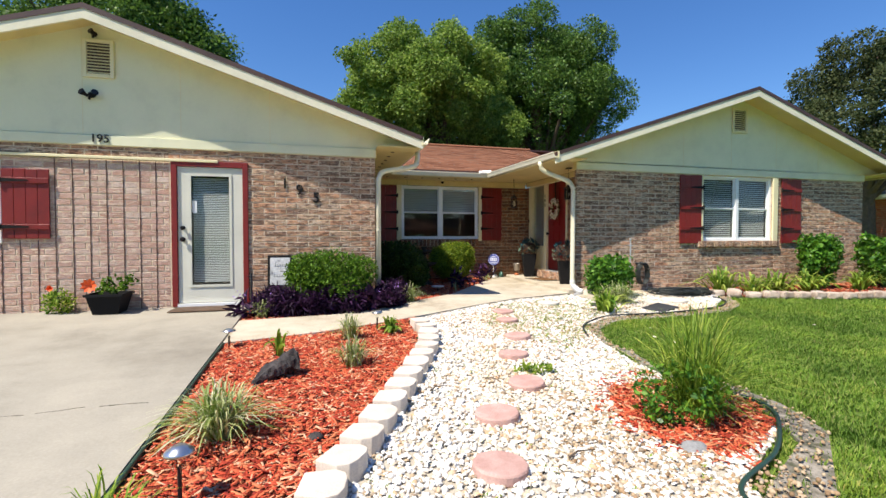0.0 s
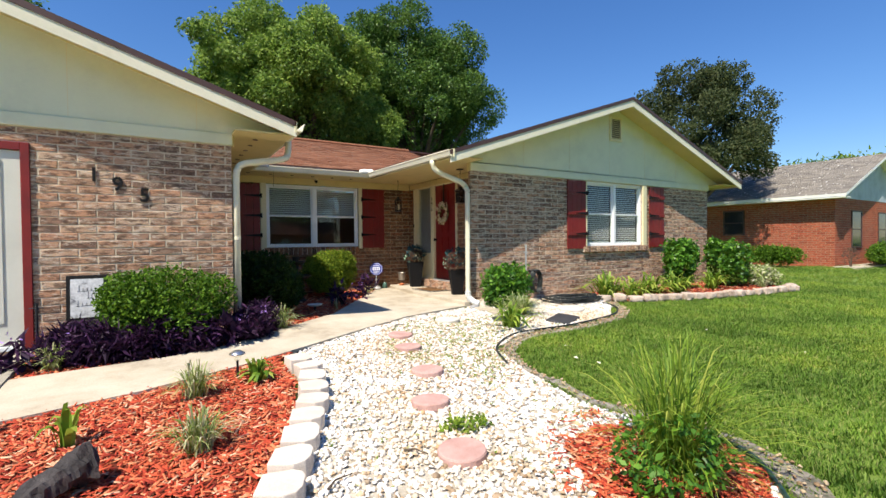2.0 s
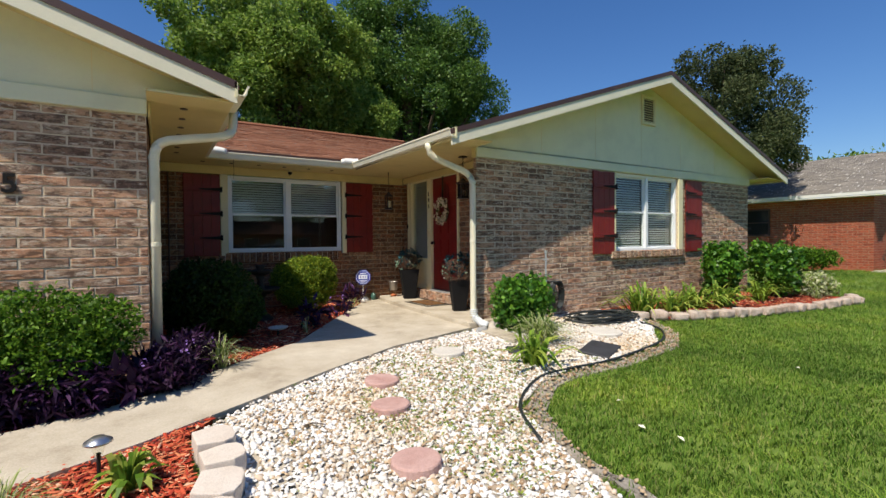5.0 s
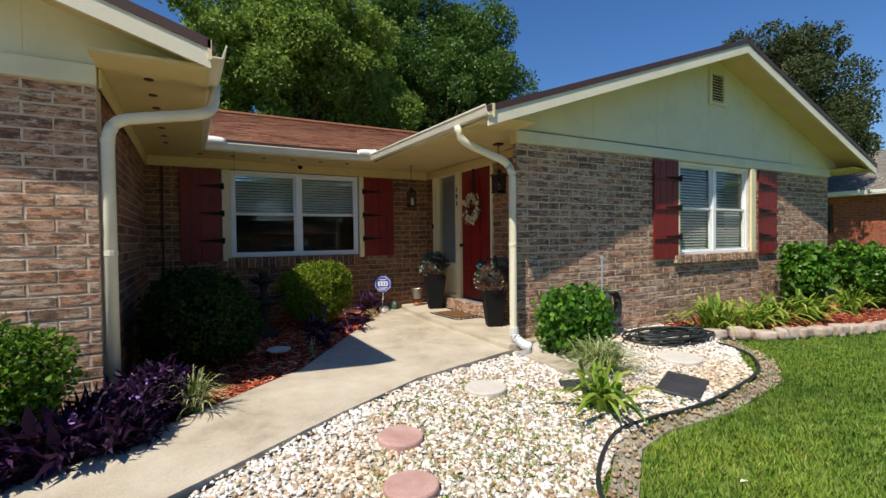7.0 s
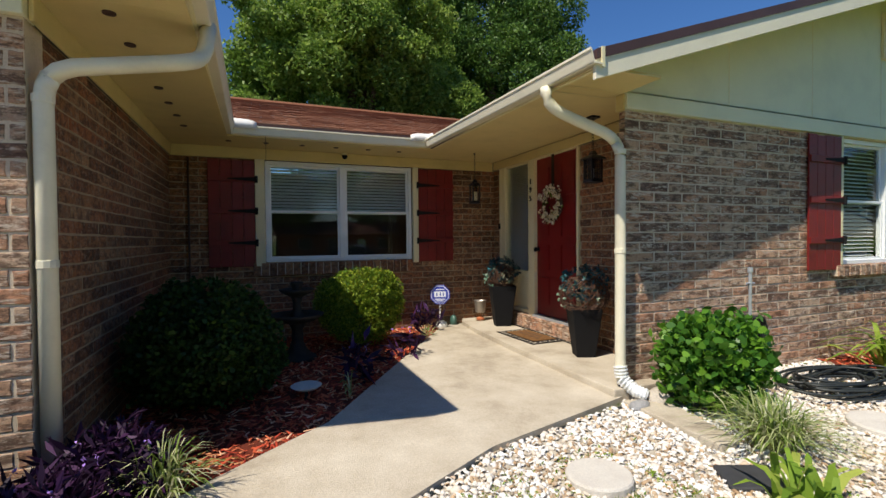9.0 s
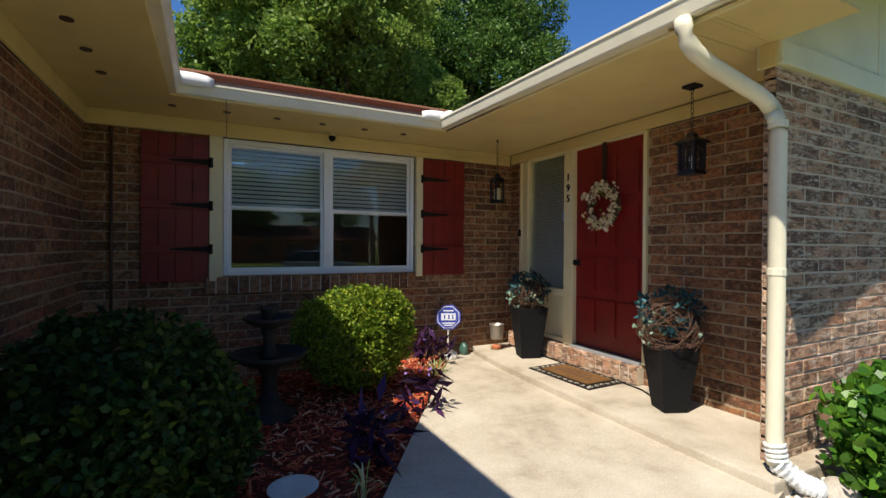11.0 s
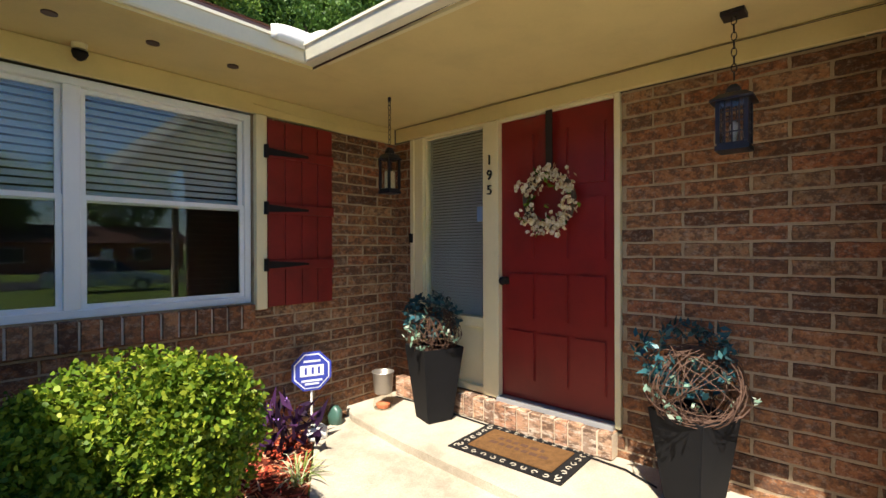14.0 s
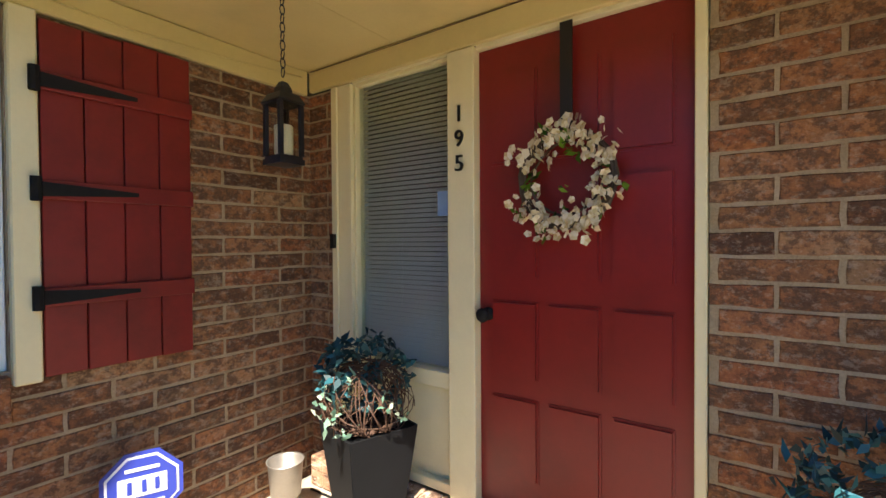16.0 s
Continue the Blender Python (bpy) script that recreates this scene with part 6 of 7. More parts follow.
for i in range(29):
    t = i / 28
    c = Vector((-0.27 + 0.5 * t, 0.03 * math.sin(5 * t), 0.05 + 0.16 * t))
    rad = 0.035 + 0.085 * t ** 0.7 if t < 0.93 else 0.085
    rings.append([bm.verts.new(c + Vector((0.15 * rad * math.cos(a), rad * math.cos(a), rad * math.sin(a))) * (1 + 0.55 * noise.noise(Vector((6 * t, math.cos(a) * 2.2, math.sin(a) * 2.2))) + 0.2 * noise.noise(Vector((16 * t, math.cos(a) * 6, math.sin(a) * 6))))) for a in [k * 2 * math.pi / seg for k in range(seg)]])
for r0, r1 in zip(rings, rings[1:]):
    for k in range(seg):
        bm.faces.new((r0[k], r0[(k + 1) % seg], r1[(k + 1) % seg], r1[k]))
bm.faces.new(rings[0][::-1])
bm.faces.new(rings[-1])
solid("driftwood_log", bm, M_LOG, "dark weathered driftwood log on red mulch", "log", pose(-0.33, 4.12, ground_z(4.1) - 0.02, 0, 0, 42) @ Matrix.Scale(0.82, 4))

# fountain: three tiers of dark cast stone
M_CAST = ground_paint("dark_cast_stone", [(0.3, (0.018, 0.016, 0.014)), (0.7, (0.05, 0.042, 0.034))], 9, 90, 0.7, 0.4)
th = thing("garden_fountain", "dark tiered cast stone fountain in the shaded bed", "fountain", pose(2.31, 9.98, 0.30) @ Matrix.Scale(0.93, 4))
for nm, prof in (("pedestal", [(0.21, 0.0), (0.21, 0.05), (0.16, 0.08), (0.10, 0.14), (0.07, 0.22), (0.06, 0.36), (0.085, 0.42), (0.10, 0.44)]),
                 ("lower_bowl", [(0.10, 0.44), (0.20, 0.47), (0.29, 0.52), (0.305, 0.55), (0.29, 0.555), (0.20, 0.515), (0.06, 0.50)]),
                 ("column", [(0.07, 0.50), (0.085, 0.53), (0.05, 0.58), (0.045, 0.68), (0.07, 0.75)]),
                 ("upper_bowl", [(0.07, 0.75), (0.15, 0.79), (0.20, 0.83), (0.195, 0.845), (0.13, 0.82), (0.05, 0.81)]),
                 ("finial", [(0.05, 0.81), (0.05, 0.85), (0.07, 0.90), (0.075, 0.925), (0.04, 0.93)])):
    bm = bmesh.new()
    bm_lathe(bm, prof, 32, flute=0.015 if "bowl" in nm else 0.0)
    part(nm, bm, M_CAST, th, smooth=True)
th = thing("bird_dish", "small pale dish on a thin stand", "bird bath", pose(2.28, 8.64, 0.30))
bm = bmesh.new()
bm_lathe(bm, [(0.03, 0), (0.015, 0.02), (0.012, 0.09)], 12)
part("stand", bm, M_CAST, th)
bm = bmesh.new()
bm_lathe(bm, [(0.02, 0.09), (0.09, 0.10), (0.125, 0.125), (0.12, 0.128), (0.08, 0.112), (0.01, 0.108)], 24)
part("dish", bm, M_PAVER_WHITE, th, smooth=True)

# driveway pots and weeds
th = thing("flower_pot", "black square pot with orange hibiscus on the driveway", "flower pot", pose(-2.74, 7.28, ground_z(7.28) + 0.052))
bm = bmesh.new()
rings = []
for s, z in ((0.15, 0), (0.205, 0.24), (0.225, 0.24), (0.225, 0.275), (0.205, 0.275), (0.19, 0.22)):
    rings.append([bm.verts.new((sx * s, sy * s, z)) for sx, sy in ((-1, -1), (1, -1), (1, 1), (-1, 1))])
for r0, r1 in zip(rings, rings[1:]):
    for k in range(4):
        bm.faces.new((r0[k], r0[(k + 1) % 4], r1[(k + 1) % 4], r1[k]))
bm.faces.new(rings[0][::-1])
bm.faces.new(rings[-1])
part("pot", bm, M_POT, th)
leaf_crown("leaves", [((0, 0, 0.36), (0.17, 0.14, 0.12)), ((0.2, 0, 0.44), (0.1, 0.08, 0.09))], 60, 5, 0.06, M_SHRUB, th, 91, 0.9)


def bloom(th, x, y, z, r0, petals=9):
    bm = bmesh.new()
    for k in range(petals):
        a = k * 2 * math.pi / petals
        e = 0.35 if k % 2 else -0.1
        vs = [bm.verts.new(p) for p in ((x, y, z), (x + r0 * 0.7 * math.cos(a - 0.5), y - 0.03, z + r0 * 0.7 * math.sin(a - 0.5)), (x + r0 * math.cos(a), y - 0.05 - 0.03 * e, z + r0 * math.sin(a)), (x + r0 * 0.7 * math.cos(a + 0.5), y - 0.03, z + r0 * 0.7 * math.sin(a + 0.5)))]
        bm.faces.new(vs)
    part("bloom", bm, M_ORANGE, th, "orange blossom")


bloom(th, -0.19, -0.1, 0.39, 0.10)
th = thing("flowering_weed", "green weed with orange bloom by the panel", "plant", pose(-3.38, 7.36, ground_z(7.36) + 0.04))
leaf_crown("leaves", [((0, 0, 0.16), (0.17, 0.1, 0.16))], 150, 5, 0.045, M_LILY, th, 92, 0.9)
bloom(th, -0.03, -0.1, 0.37, 0.045)
th = thing("leaning_plaque", "white marbled plaque in a black frame against brick", "plaque", pose(-0.54, 7.47, 0.62, -6))
box_part("frame", (-0.182, 0.182, -0.012, 0.012, -0.02, 0.485), M_BLACK, th, bev=0.004)
M_INK = painted("grey_ink", (0.10, 0.10, 0.11), 0.7)
M_MARBLE = ground_paint("marbled_white", [(0.35, (0.20, 0.20, 0.21)), (0.48, (0.62, 0.62, 0.62)), (0.7, (0.75, 0.75, 0.74))], 9, 40, 0.5, 0.1)
box_part("panel", (-0.145, 0.145, -0.016, -0.0125, 0.025, 0.445), M_MARBLE, th, "white marbled panel")
for z, xs in ((0.31, (-0.08, -0.045, -0.01, 0.025, 0.06)), (0.23, (0.0, 0.03)), (0.15, (-0.09, -0.05, -0.015, 0.02, 0.055))):
    for i, x in enumerate(xs):
        bm = bmesh.new()
        bm_box(bm, x - 0.004, x + 0.026, -0.018, -0.0165, z, z + 0.005)
        bm_box(bm, x + 0.008, x + 0.013, -0.0184, -0.0169, z, z + (0.07 if i == 0 else 0.035))
        part("script_stroke", bm, M_INK, th)
bm = bmesh.new()
bm_box(bm, -0.2, 0.2, -0.05, 0.03, 0, 0.32)
solid("plaque_stand", bm, M_CAST, "dark block carrying the plaque behind the plants", "stand", pose(-0.54, 7.43, 0.3))
bm = bmesh.new()
bm_tube(bm, [(0, 0, 0), (0, 0, 0.55)], 0.012, 8)
bm_tube(bm, [(-0.06, 0, 0.50), (0.06, 0, 0.50)], 0.006, 6)
solid("garden_stake", bm, M_BRONZE, "thin dark garden stake in the bed", "stake", pose(-0.93, 7.3, 0.3))


def solar_lamp(x, y, h, label):
    th = thing("solar_lamp", label, "path light", pose(x, y, ground_z(y)), "solar path lights")
    bm = bmesh.new()
    bm_tube(bm, [(0, 0, -0.03), (0, 0, h * 0.66)], 0.010, 8)
    part("stake", bm, M_BRONZE, th)
    bm = bmesh.new()
    bm_lathe(bm, [(0.018, h * 0.62), (0.026, h * 0.70), (0.034, h * 0.86), (0.032, h * 0.88)], 16)
    part("lens", bm, M_LANTERN_GLASS, th)
    bm = bmesh.new()
    bm_lathe(bm, [(0.06, h * 0.86), (0.068, h * 0.88), (0.064, h * 0.92), (0.04, h * 0.97), (0.03, h)], 20)
    part("cap", bm, painted("brushed_steel", (0.55, 0.56, 0.58), 0.28, 0.1, 120, 5, 0.1, 0.9), th, "brushed steel cap", True)


solar_lamp(-0.62, 2.42, 0.30, "steel solar path light in the mulch")
solar_lamp(-0.88, 5.2, 0.22, "steel solar path light by the walkway corner")
solar_lamp(0.72, 5.62, 0.26, "steel solar path light near the edging")

# ---- edging stones and pavers ----
def along(line, step):
    pts, out, carry = [Vector((x, y, 0)) for x, y in line], [], 0.0
    for a, b in zip(pts, pts[1:]):
        d = (b - a).length
        s = carry
        while s < d:
            out.append((a + (b - a) * (s / d), math.degrees(math.atan2(b.y - a.y, b.x - a.x))))
            s += step
        carry = s - d
    return out


bm = bmesh.new()
outline = [(-0.135, -0.045), (-0.105, -0.105), (-0.05, -0.125), (0.05, -0.125), (0.105, -0.105), (0.135, -0.045), (0.105, 0.10), (-0.105, 0.10)]
bm_prism(bm, outline, -0.06, 0.10)
bevel(bm, 0.008, 2)
first = solid("edging_stone", bm, M_KERB, "cream cast concrete edging block along the gravel", "edging stone", group="edging stones")
r = random.Random(3)
for i, (p, a) in enumerate(along(EDGE_LINE, 0.285)):
    m = pose(p.x + 0.01, p.y, ground_z(p.y) + 0.005, r.uniform(-3, 3), r.uniform(-3, 3), a + r.uniform(-6, 6))
    if i == 0:
        first.matrix_basis = m
    else:
        copy_thing(first, m)
r = random.Random(9)
for i, (p, a) in enumerate(along([(7.3, 6.98), (7.9, 6.6), (9.0, 6.32), (9.91, 6.13), (11.3, 5.95), (12.5, 5.9), (12.95, 6.15)], 0.30)):
    boulder("border_stone", p.x, p.y, ground_z(p.y), r.uniform(0.115, 0.145), r.uniform(0.08, 0.11), r.uniform(0.065, 0.095), M_BLOCK, "pinkish natural border stone of the front bed", "stone", 20 + i, a + r.uniform(-14, 14), "border stones", True, 0.2, 0.36)
for i, (x, y, rad, mat) in enumerate([(0.98, 2.33, 0.155, 0), (1.22, 2.97, 0.155, 0), (1.69, 3.48, 0.15, 0), (1.92, 4.26, 0.15, 0), (2.27, 4.92, 0.15, 0), (2.49, 5.74, 0.15, 0), (2.66, 6.28, 0.15, 0), (3.65, 6.76, 0.18, 1), (5.95, 6.55, 0.22, 1)]):
    bm = bmesh.new()
    bm_lathe(bm, [(rad * 0.97, -0.03), (rad, -0.02), (rad, 0.022), (rad * 0.96, 0.032), (rad * 0.9, 0.034)], 28)
    rr = random.Random(40 + i)
    solid("stepping_stone", bm, M_PAVER_WHITE if mat else M_PAVER, "round pale stepping stone in gravel" if mat else "round pink stepping stone in gravel", "stepping stone",
          pose(x, y, ground_z(y) + 0.02, rr.uniform(-3, 3), rr.uniform(-3, 3), rr.uniform(0, 90)), "stepping stones")

# hoses, edging strips, flat boxes
M_RUBBER = painted("black_rubber", (0.02, 0.024, 0.022), 0.5, 0.2)
M_GREENHOSE = painted("dark_green_strip", (0.02, 0.05, 0.035), 0.45, 0.2)


def hose(name, pts, rad, material, label, lift=0.02):
    pts = [Vector((x, y, ground_z(y) + lift)) for x, y in pts]
    fine = []
    for i in range(len(pts) - 1):
        p0, p1, p2, p3 = pts[max(i - 1, 0)], pts[i], pts[i + 1], pts[min(i + 2, len(pts) - 1)]
        for k in range(6):
            t = k / 6
            fine.append(0.5 * (2 * p1 + (p2 - p0) * t + (2 * p0 - 5 * p1 + 4 * p2 - p3) * t * t + (3 * p1 - p0 - 3 * p2 + p3) * t ** 3))
    fine.append(pts[-1])
    bm = bmesh.new()
    bm_tube(bm, fine, rad, 8)
    return solid(name, bm, material, label, "garden edging", smooth=True)


hose("lawn_edging", [(3.1, 4.75), (3.38, 5.28), (3.94, 5.67), (4.39, 5.73), (5.07, 5.72), (6.18, 5.92), (6.75, 6.25), (6.95, 6.55), (6.98, 6.75)], 0.014, M_RUBBER, "black rubber edging between gravel and lawn")
hose("bed_edging", [(2.0, 1.55), (2.11, 1.85), (2.62, 2.08), (2.96, 2.32), (3.2, 2.55), (3.26, 2.77), (3.1, 3.0)], 0.015, M_GREENHOSE, "dark green edging strip round the grass patch")
hose("drive_edging", [(-0.955, 1.2), (-0.96, 2.6), (-0.955, 3.7), (-0.96, 4.6), (-0.955, 5.3)], 0.014, M_GREENHOSE, "dark green edging strip beside the driveway", 0.04)
hose("walk_edging", [(4.5, 7.51), (3.26, 7.22), (2.41, 6.79), (1.64, 6.35), (1.35, 6.2)], 0.015, M_RUBBER, "thin dark strip along the walkway edge", 0.0)
bm = bmesh.new()
r = random.Random(12)
coil = []
for loop in range(15):
    cx, cy, ra, rb, lean = r.uniform(-0.16, 0.16), r.uniform(-0.10, 0.10), r.uniform(0.36, 0.66), r.uniform(0.16, 0.33), r.uniform(-0.35, 0.35)
    for k in range(20):
        a = k * 0.314
        u, v = ra * math.cos(a), rb * math.sin(a)
        coil.append((cx + u * math.cos(lean) - v * math.sin(lean), cy + u * math.sin(lean) + v * math.cos(lean), 0.016 + 0.006 * loop + 0.010 * math.sin(2 * a + loop)))
bm_tube(bm, coil, 0.011, 6, False)
solid("coiled_hose", bm, M_RUBBER, "black garden hose coiled on the gravel", "hose", pose(6.70, 7.15, ground_z(7.15) + 0.012), smooth=True)
th = thing("hose_hanger", "black hose hanging on a wall bracket", "hose", pose(6.16, 7.66, 0.31))
bm = bmesh.new()
for i in range(6):
    bm_tube(bm, [(0.11 * math.cos(k * 0.314) + 0.01 * i - 0.03, -0.03 - 0.012 * i, 0.36 + 0.21 * math.sin(k * 0.314)) for k in range(21)], 0.009, 6, False)
part("loops", bm, M_RUBBER, th, smooth=True)
box_part("bracket", (-0.07, 0.07, -0.10, 0.078, 0.53, 0.56), M_BLACK, th, bev=0.004)
bm = bmesh.new()
bm_tube(bm, [(0, 0, -0.05), (0, 0, 1.02)], 0.013, 10)
bm_tube(bm, [(0, 0, 1.02), (0, 0, 1.06)], 0.02, 10)
bm_tube(bm, [(-0.045, 0, 0.93), (0.045, 0, 0.93)], 0.009, 8)
solid("sprinkler_riser", bm, painted("dull_steel", (0.52, 0.53, 0.54), 0.4, 0.1, 90, 5, 0.1, 0.5), "dull metal riser pipe standing behind the glossy shrub", "pipe", pose(5.62, 7.28, 0.3))
for x, y, w, d, t, lab in ((5.22, 6.03, 0.26, 0.17, 24, "black flat utility box lid in the gravel"), (4.42, 6.45, 0.15, 0.11, -28, "dark slate slab lying on gravel")):
    bm = bmesh.new()
    bm_box(bm, -w, w, -d, d, 0, 0.035)
    bevel(bm, 0.008, 1)
    solid("slate_slab", bm, painted("dark_slate", (0.035, 0.035, 0.038), 0.7, 0.25, 60, 6), lab, "slab", pose(x, y, ground_z(y) + 0.01, 5, -3, t))
# wind chime wire by the court eave
bm = bmesh.new()
bm_tube(bm, [(0, 0, 0), (0.004, 0, -0.16), (0, 0, -0.30)], 0.003, 5)
solid("hanging_wire", bm, M_BRONZE, "thin wire hanging from the court gutter", "wire", pose(2.02, 10.43, 2.815))

# ---- trees, hedges and the houses around ----
def tree(name, x, y, trunk_h, trunk_r, blobs, n, per, leaf, material, label, seed, limbs=9, shell=0.45):
    th = thing(name, label, "tree", pose(x, y, ground_z(y)))
    r = random.Random(seed)
    bm = bmesh.new()
    bm_tube(bm, [(0, 0, -0.2), (0.05 * trunk_h * 0.2, 0, trunk_h * 0.5), (0.02, 0.03, trunk_h)], trunk_r, 12, True, trunk_r * 0.7)
    part("trunk", bm, M_BARK, th)
    bm = bmesh.new()
    for k in range(limbs):
        b = blobs[k % len(blobs)]
        e = Vector(b[0]) + Vector((r.uniform(-0.4, 0.4) * b[1][0], r.uniform(-0.4, 0.4) * b[1][1], r.uniform(-0.2, 0.5) * b[1][2]))
        s = Vector((0, 0, trunk_h * r.uniform(0.7, 1.0)))
        mid = s.lerp(e, 0.5) + Vector((0, 0, -0.06 * (e - s).length))
        bm_tube(bm, [s, mid, e], trunk_r * 0.45, 7, True, trunk_r * 0.08)
    part("limb", bm, M_BARK, th)
    leaf_crown("crown", blobs, n, per, leaf, material, th, seed, 2.0, shell)
    return th


def blobs_for(cx, cz, rx, rz, k, seed, ry=None, size=(0.11, 0.25)):
    r = random.Random(seed)
    ry = ry or rx * 0.85
    out = [((cx, 0, cz), (rx * 0.62, ry * 0.62, rz * 0.66))]
    for i in range(k):
        a, e = r.uniform(0, 6.28), r.uniform(-0.55, 1.0)
        c = math.sqrt(max(0.05, 1 - e * e))
        q = r.uniform(0.5, 0.92)
        s = r.uniform(*size)
        out.append(((cx + rx * q * c * math.cos(a), ry * q * c * math.sin(a), cz + rz * q * e), (rx * s, ry * s, rz * s * 0.85)))
    return out


light = blobs_for(0, 6.2, 4.6, 4.9, 150, 1, 3.4, (0.09, 0.19))
# a stray bough that stands out of the crown
light += [((-2.9 - 0.32 * k, -2.4, 7.5 + 0.25 * k), (0.30, 0.26, 0.15)) for k in range(4)]
tree("oak_tree", 5.0, 20.9, 4.2, 0.40, light, 30000, 7, 0.125, M_TREE, "large leafy light green oak behind the house", 501, 26, 0.72)
tree("oak_tree", 12.4, 24.0, 5.0, 0.45, blobs_for(0, 8.2, 5.2, 6.2, 120, 7, 4.0, (0.10, 0.22)), 26000, 7, 0.14, M_TREE_DEEP, "tall dark green oak behind the house", 506, 22, 0.72)
tree("oak_tree", -9.5, 27.0, 6.0, 0.4, blobs_for(0, 10.6, 5.6, 6.2, 60, 2, None, (0.10, 0.2)), 9000, 8, 0.18, M_TREE_DEEP, "tall dark green tree behind the garage wing", 502)
tree("evergreen_oak", 20.3, 12.6, 2.8, 0.28, blobs_for(0, 5.6, 3.9, 3.2, 60, 3), 8000, 8, 0.11, M_TREE_DARK, "dusky evergreen oak beside the bedroom wing", 503)
tree("far_tree", 62.0, 21.0, 4.0, 0.4, blobs_for(0, 6.6, 7.0, 4.2, 18, 4), 1500, 8, 0.45, M_TREE, "distant green tree beyond the neighbour roof", 504)
tree("far_tree", 34.0, 44.0, 4.0, 0.4, blobs_for(0, 8.0, 7.0, 4.5, 18, 5), 1500, 8, 0.45, M_TREE, "distant green tree behind the wing roof", 505)
for i, (x, y, s) in enumerate([(-22, -40, 1.0), (-8, -46, 1.15), (4, -42, 0.9), (16, -44, 1.1), (30, -40, 1.0), (46, -36, 1.1), (-40, -30, 1.2), (70, -20, 1.2)]):
    tree("street_tree", x, y, 4.0, 0.35, blobs_for(0, 7.0 * s, 6.5 * s, 5.0 * s, 16, 30 + i), 900, 8, 0.5, M_TREE, "green tree across the street", 520 + i, 6)


def neighbour():
    th = thing("neighbour_house", "red brick neighbour house with grey shingled roof", "house", kind="")
    x0, x1, y0, y1, zb, ze = 22.0, 30.4, 8.2, 20.0, 0.2, 2.95
    bm = bmesh.new()
    bm_box(bm, x0, x1, y0, y1, zb, ze)
    part("wall", bm, M_MORTAR_DARK, th)
    V, F = [], []
    r = random.Random(4)
    for side in (0, 1):
        length = y1 - y0 if side == 0 else x1 - x0
        row, z = 0, zb
        while z < ze - 0.05:
            s = -0.15 if row % 2 else 0.0
            while s < length:
                a, b = max(0, s), min(length, s + 0.28)
                if b - a > 0.03:
                    v, f = brick_verts(a, b, z, z + 0.078)
                    k = len(V)
                    if side == 0:
                        V += [(x0 + q[1], y1 - q[0], q[2]) for q in v]
                    else:
                        V += [(x0 + q[0], y0 + q[1], q[2]) for q in v]
                    F += [tuple(i + k for i in q) for q in f]
                s += 0.292
            z += 0.09
            row += 1
    me = bpy.data.meshes.new("brickwork")
    me.from_pydata(V, [], F)
    me.materials.append(M_REDBRICK_J)
    ob = new("brickwork", me)
    ob.parent = th
    tagged(ob, kind="stuff")
    zr = 4.95
    xm = (x0 + x1) / 2
    s = (zr - 3.05) / (xm - x0 + 0.55)
    e = math.hypot(1, s)
    bm = bmesh.new()
    for sg, xe in ((-1, x0 - 0.55), (1, x1 + 0.55)):
        q = [bm.verts.new(p) for p in ((xe, y0 - 0.5, 3.05), (xe, y1, 3.05), (xm, y1, zr), (xm, y0 - 0.5, zr), (xe, y0 - 0.5, 2.95), (xe, y1, 2.95), (xm, y1, zr - 0.1), (xm, y0 - 0.5, zr - 0.1))]
        for f in ((0, 1, 2, 3), (7, 6, 5, 4), (0, 3, 7, 4), (1, 5, 6, 2), (0, 4, 5, 1)):
            bm.faces.new([q[i] for i in f])
    roof = part("roof", bm, M_WHITE, th, "white edged roof deck")
    for sg, xe in ((-1, x0 - 0.55), (1, x1 + 0.55)):
        shingle_plane(roof, (xe, y0 - 0.5, 3.053), (0, 1, 0), (-sg / e, 0, s / e), y1 - y0 + 0.5, (xm - x0 + 0.55) * e, M_SHINGLE_GREY)
    bm = bmesh.new()
    f = [bm.verts.new(p) for p in ((x0 - 0.05, y0 - 0.02, ze), (x1 + 0.05, y0 - 0.02, ze), (xm, y0 - 0.02, zr - 0.1))]
    g = [bm.verts.new((v.co.x, y0 + 0.15, v.co.z)) for v in f]
    bm.faces.new(f)
    bm.faces.new(g[::-1])
    for i in range(3):
        bm.faces.new((f[i], f[(i + 1) % 3], g[(i + 1) % 3], g[i]))
    part("gable", bm, painted("grey_blue_siding", (0.42, 0.47, 0.50), 0.6), th, "grey-blue gable siding")
    bm = bmesh.new()
    bm_box(bm, x0 - 0.54, x0 - 0.02, y0 - 0.48, y1, 2.90, 2.945)
    part("soffit", bm, M_WHITE, th)
    for side, u, z0, z1, w in ((0, 11.8, 1.55, 2.65, 0.9), (1, 23.6, 1.0, 2.5, 1.1), (1, 26.6, 1.0, 2.5, 1.1), (0, 16.0, 1.55, 2.65, 1.2)):
        wn_ = new("window")
        wn_.parent = th
        if side == 0:
            wn_.matrix_basis = pose(x0 - 0.012, u + w / 2, z0, 0, 0, -90)
        else:
            wn_.matrix_basis = pose(u, y0 - 0.012, z0)
        h = z1 - z0
        bm = bmesh.new()
        for d in ((0, 0.06, -0.03, 0.02, 0, h), (w - 0.06, w, -0.03, 0.02, 0, h), (0.06, w - 0.06, -0.03, 0.02, 0, 0.06), (0.06, w - 0.06, -0.03, 0.02, h - 0.06, h), (0.06, w - 0.06, -0.03, 0.02, h / 2 - 0.02, h / 2 + 0.02)):
            bm_box(bm, *d)
        part("frame", bm, M_DRIP, wn_)
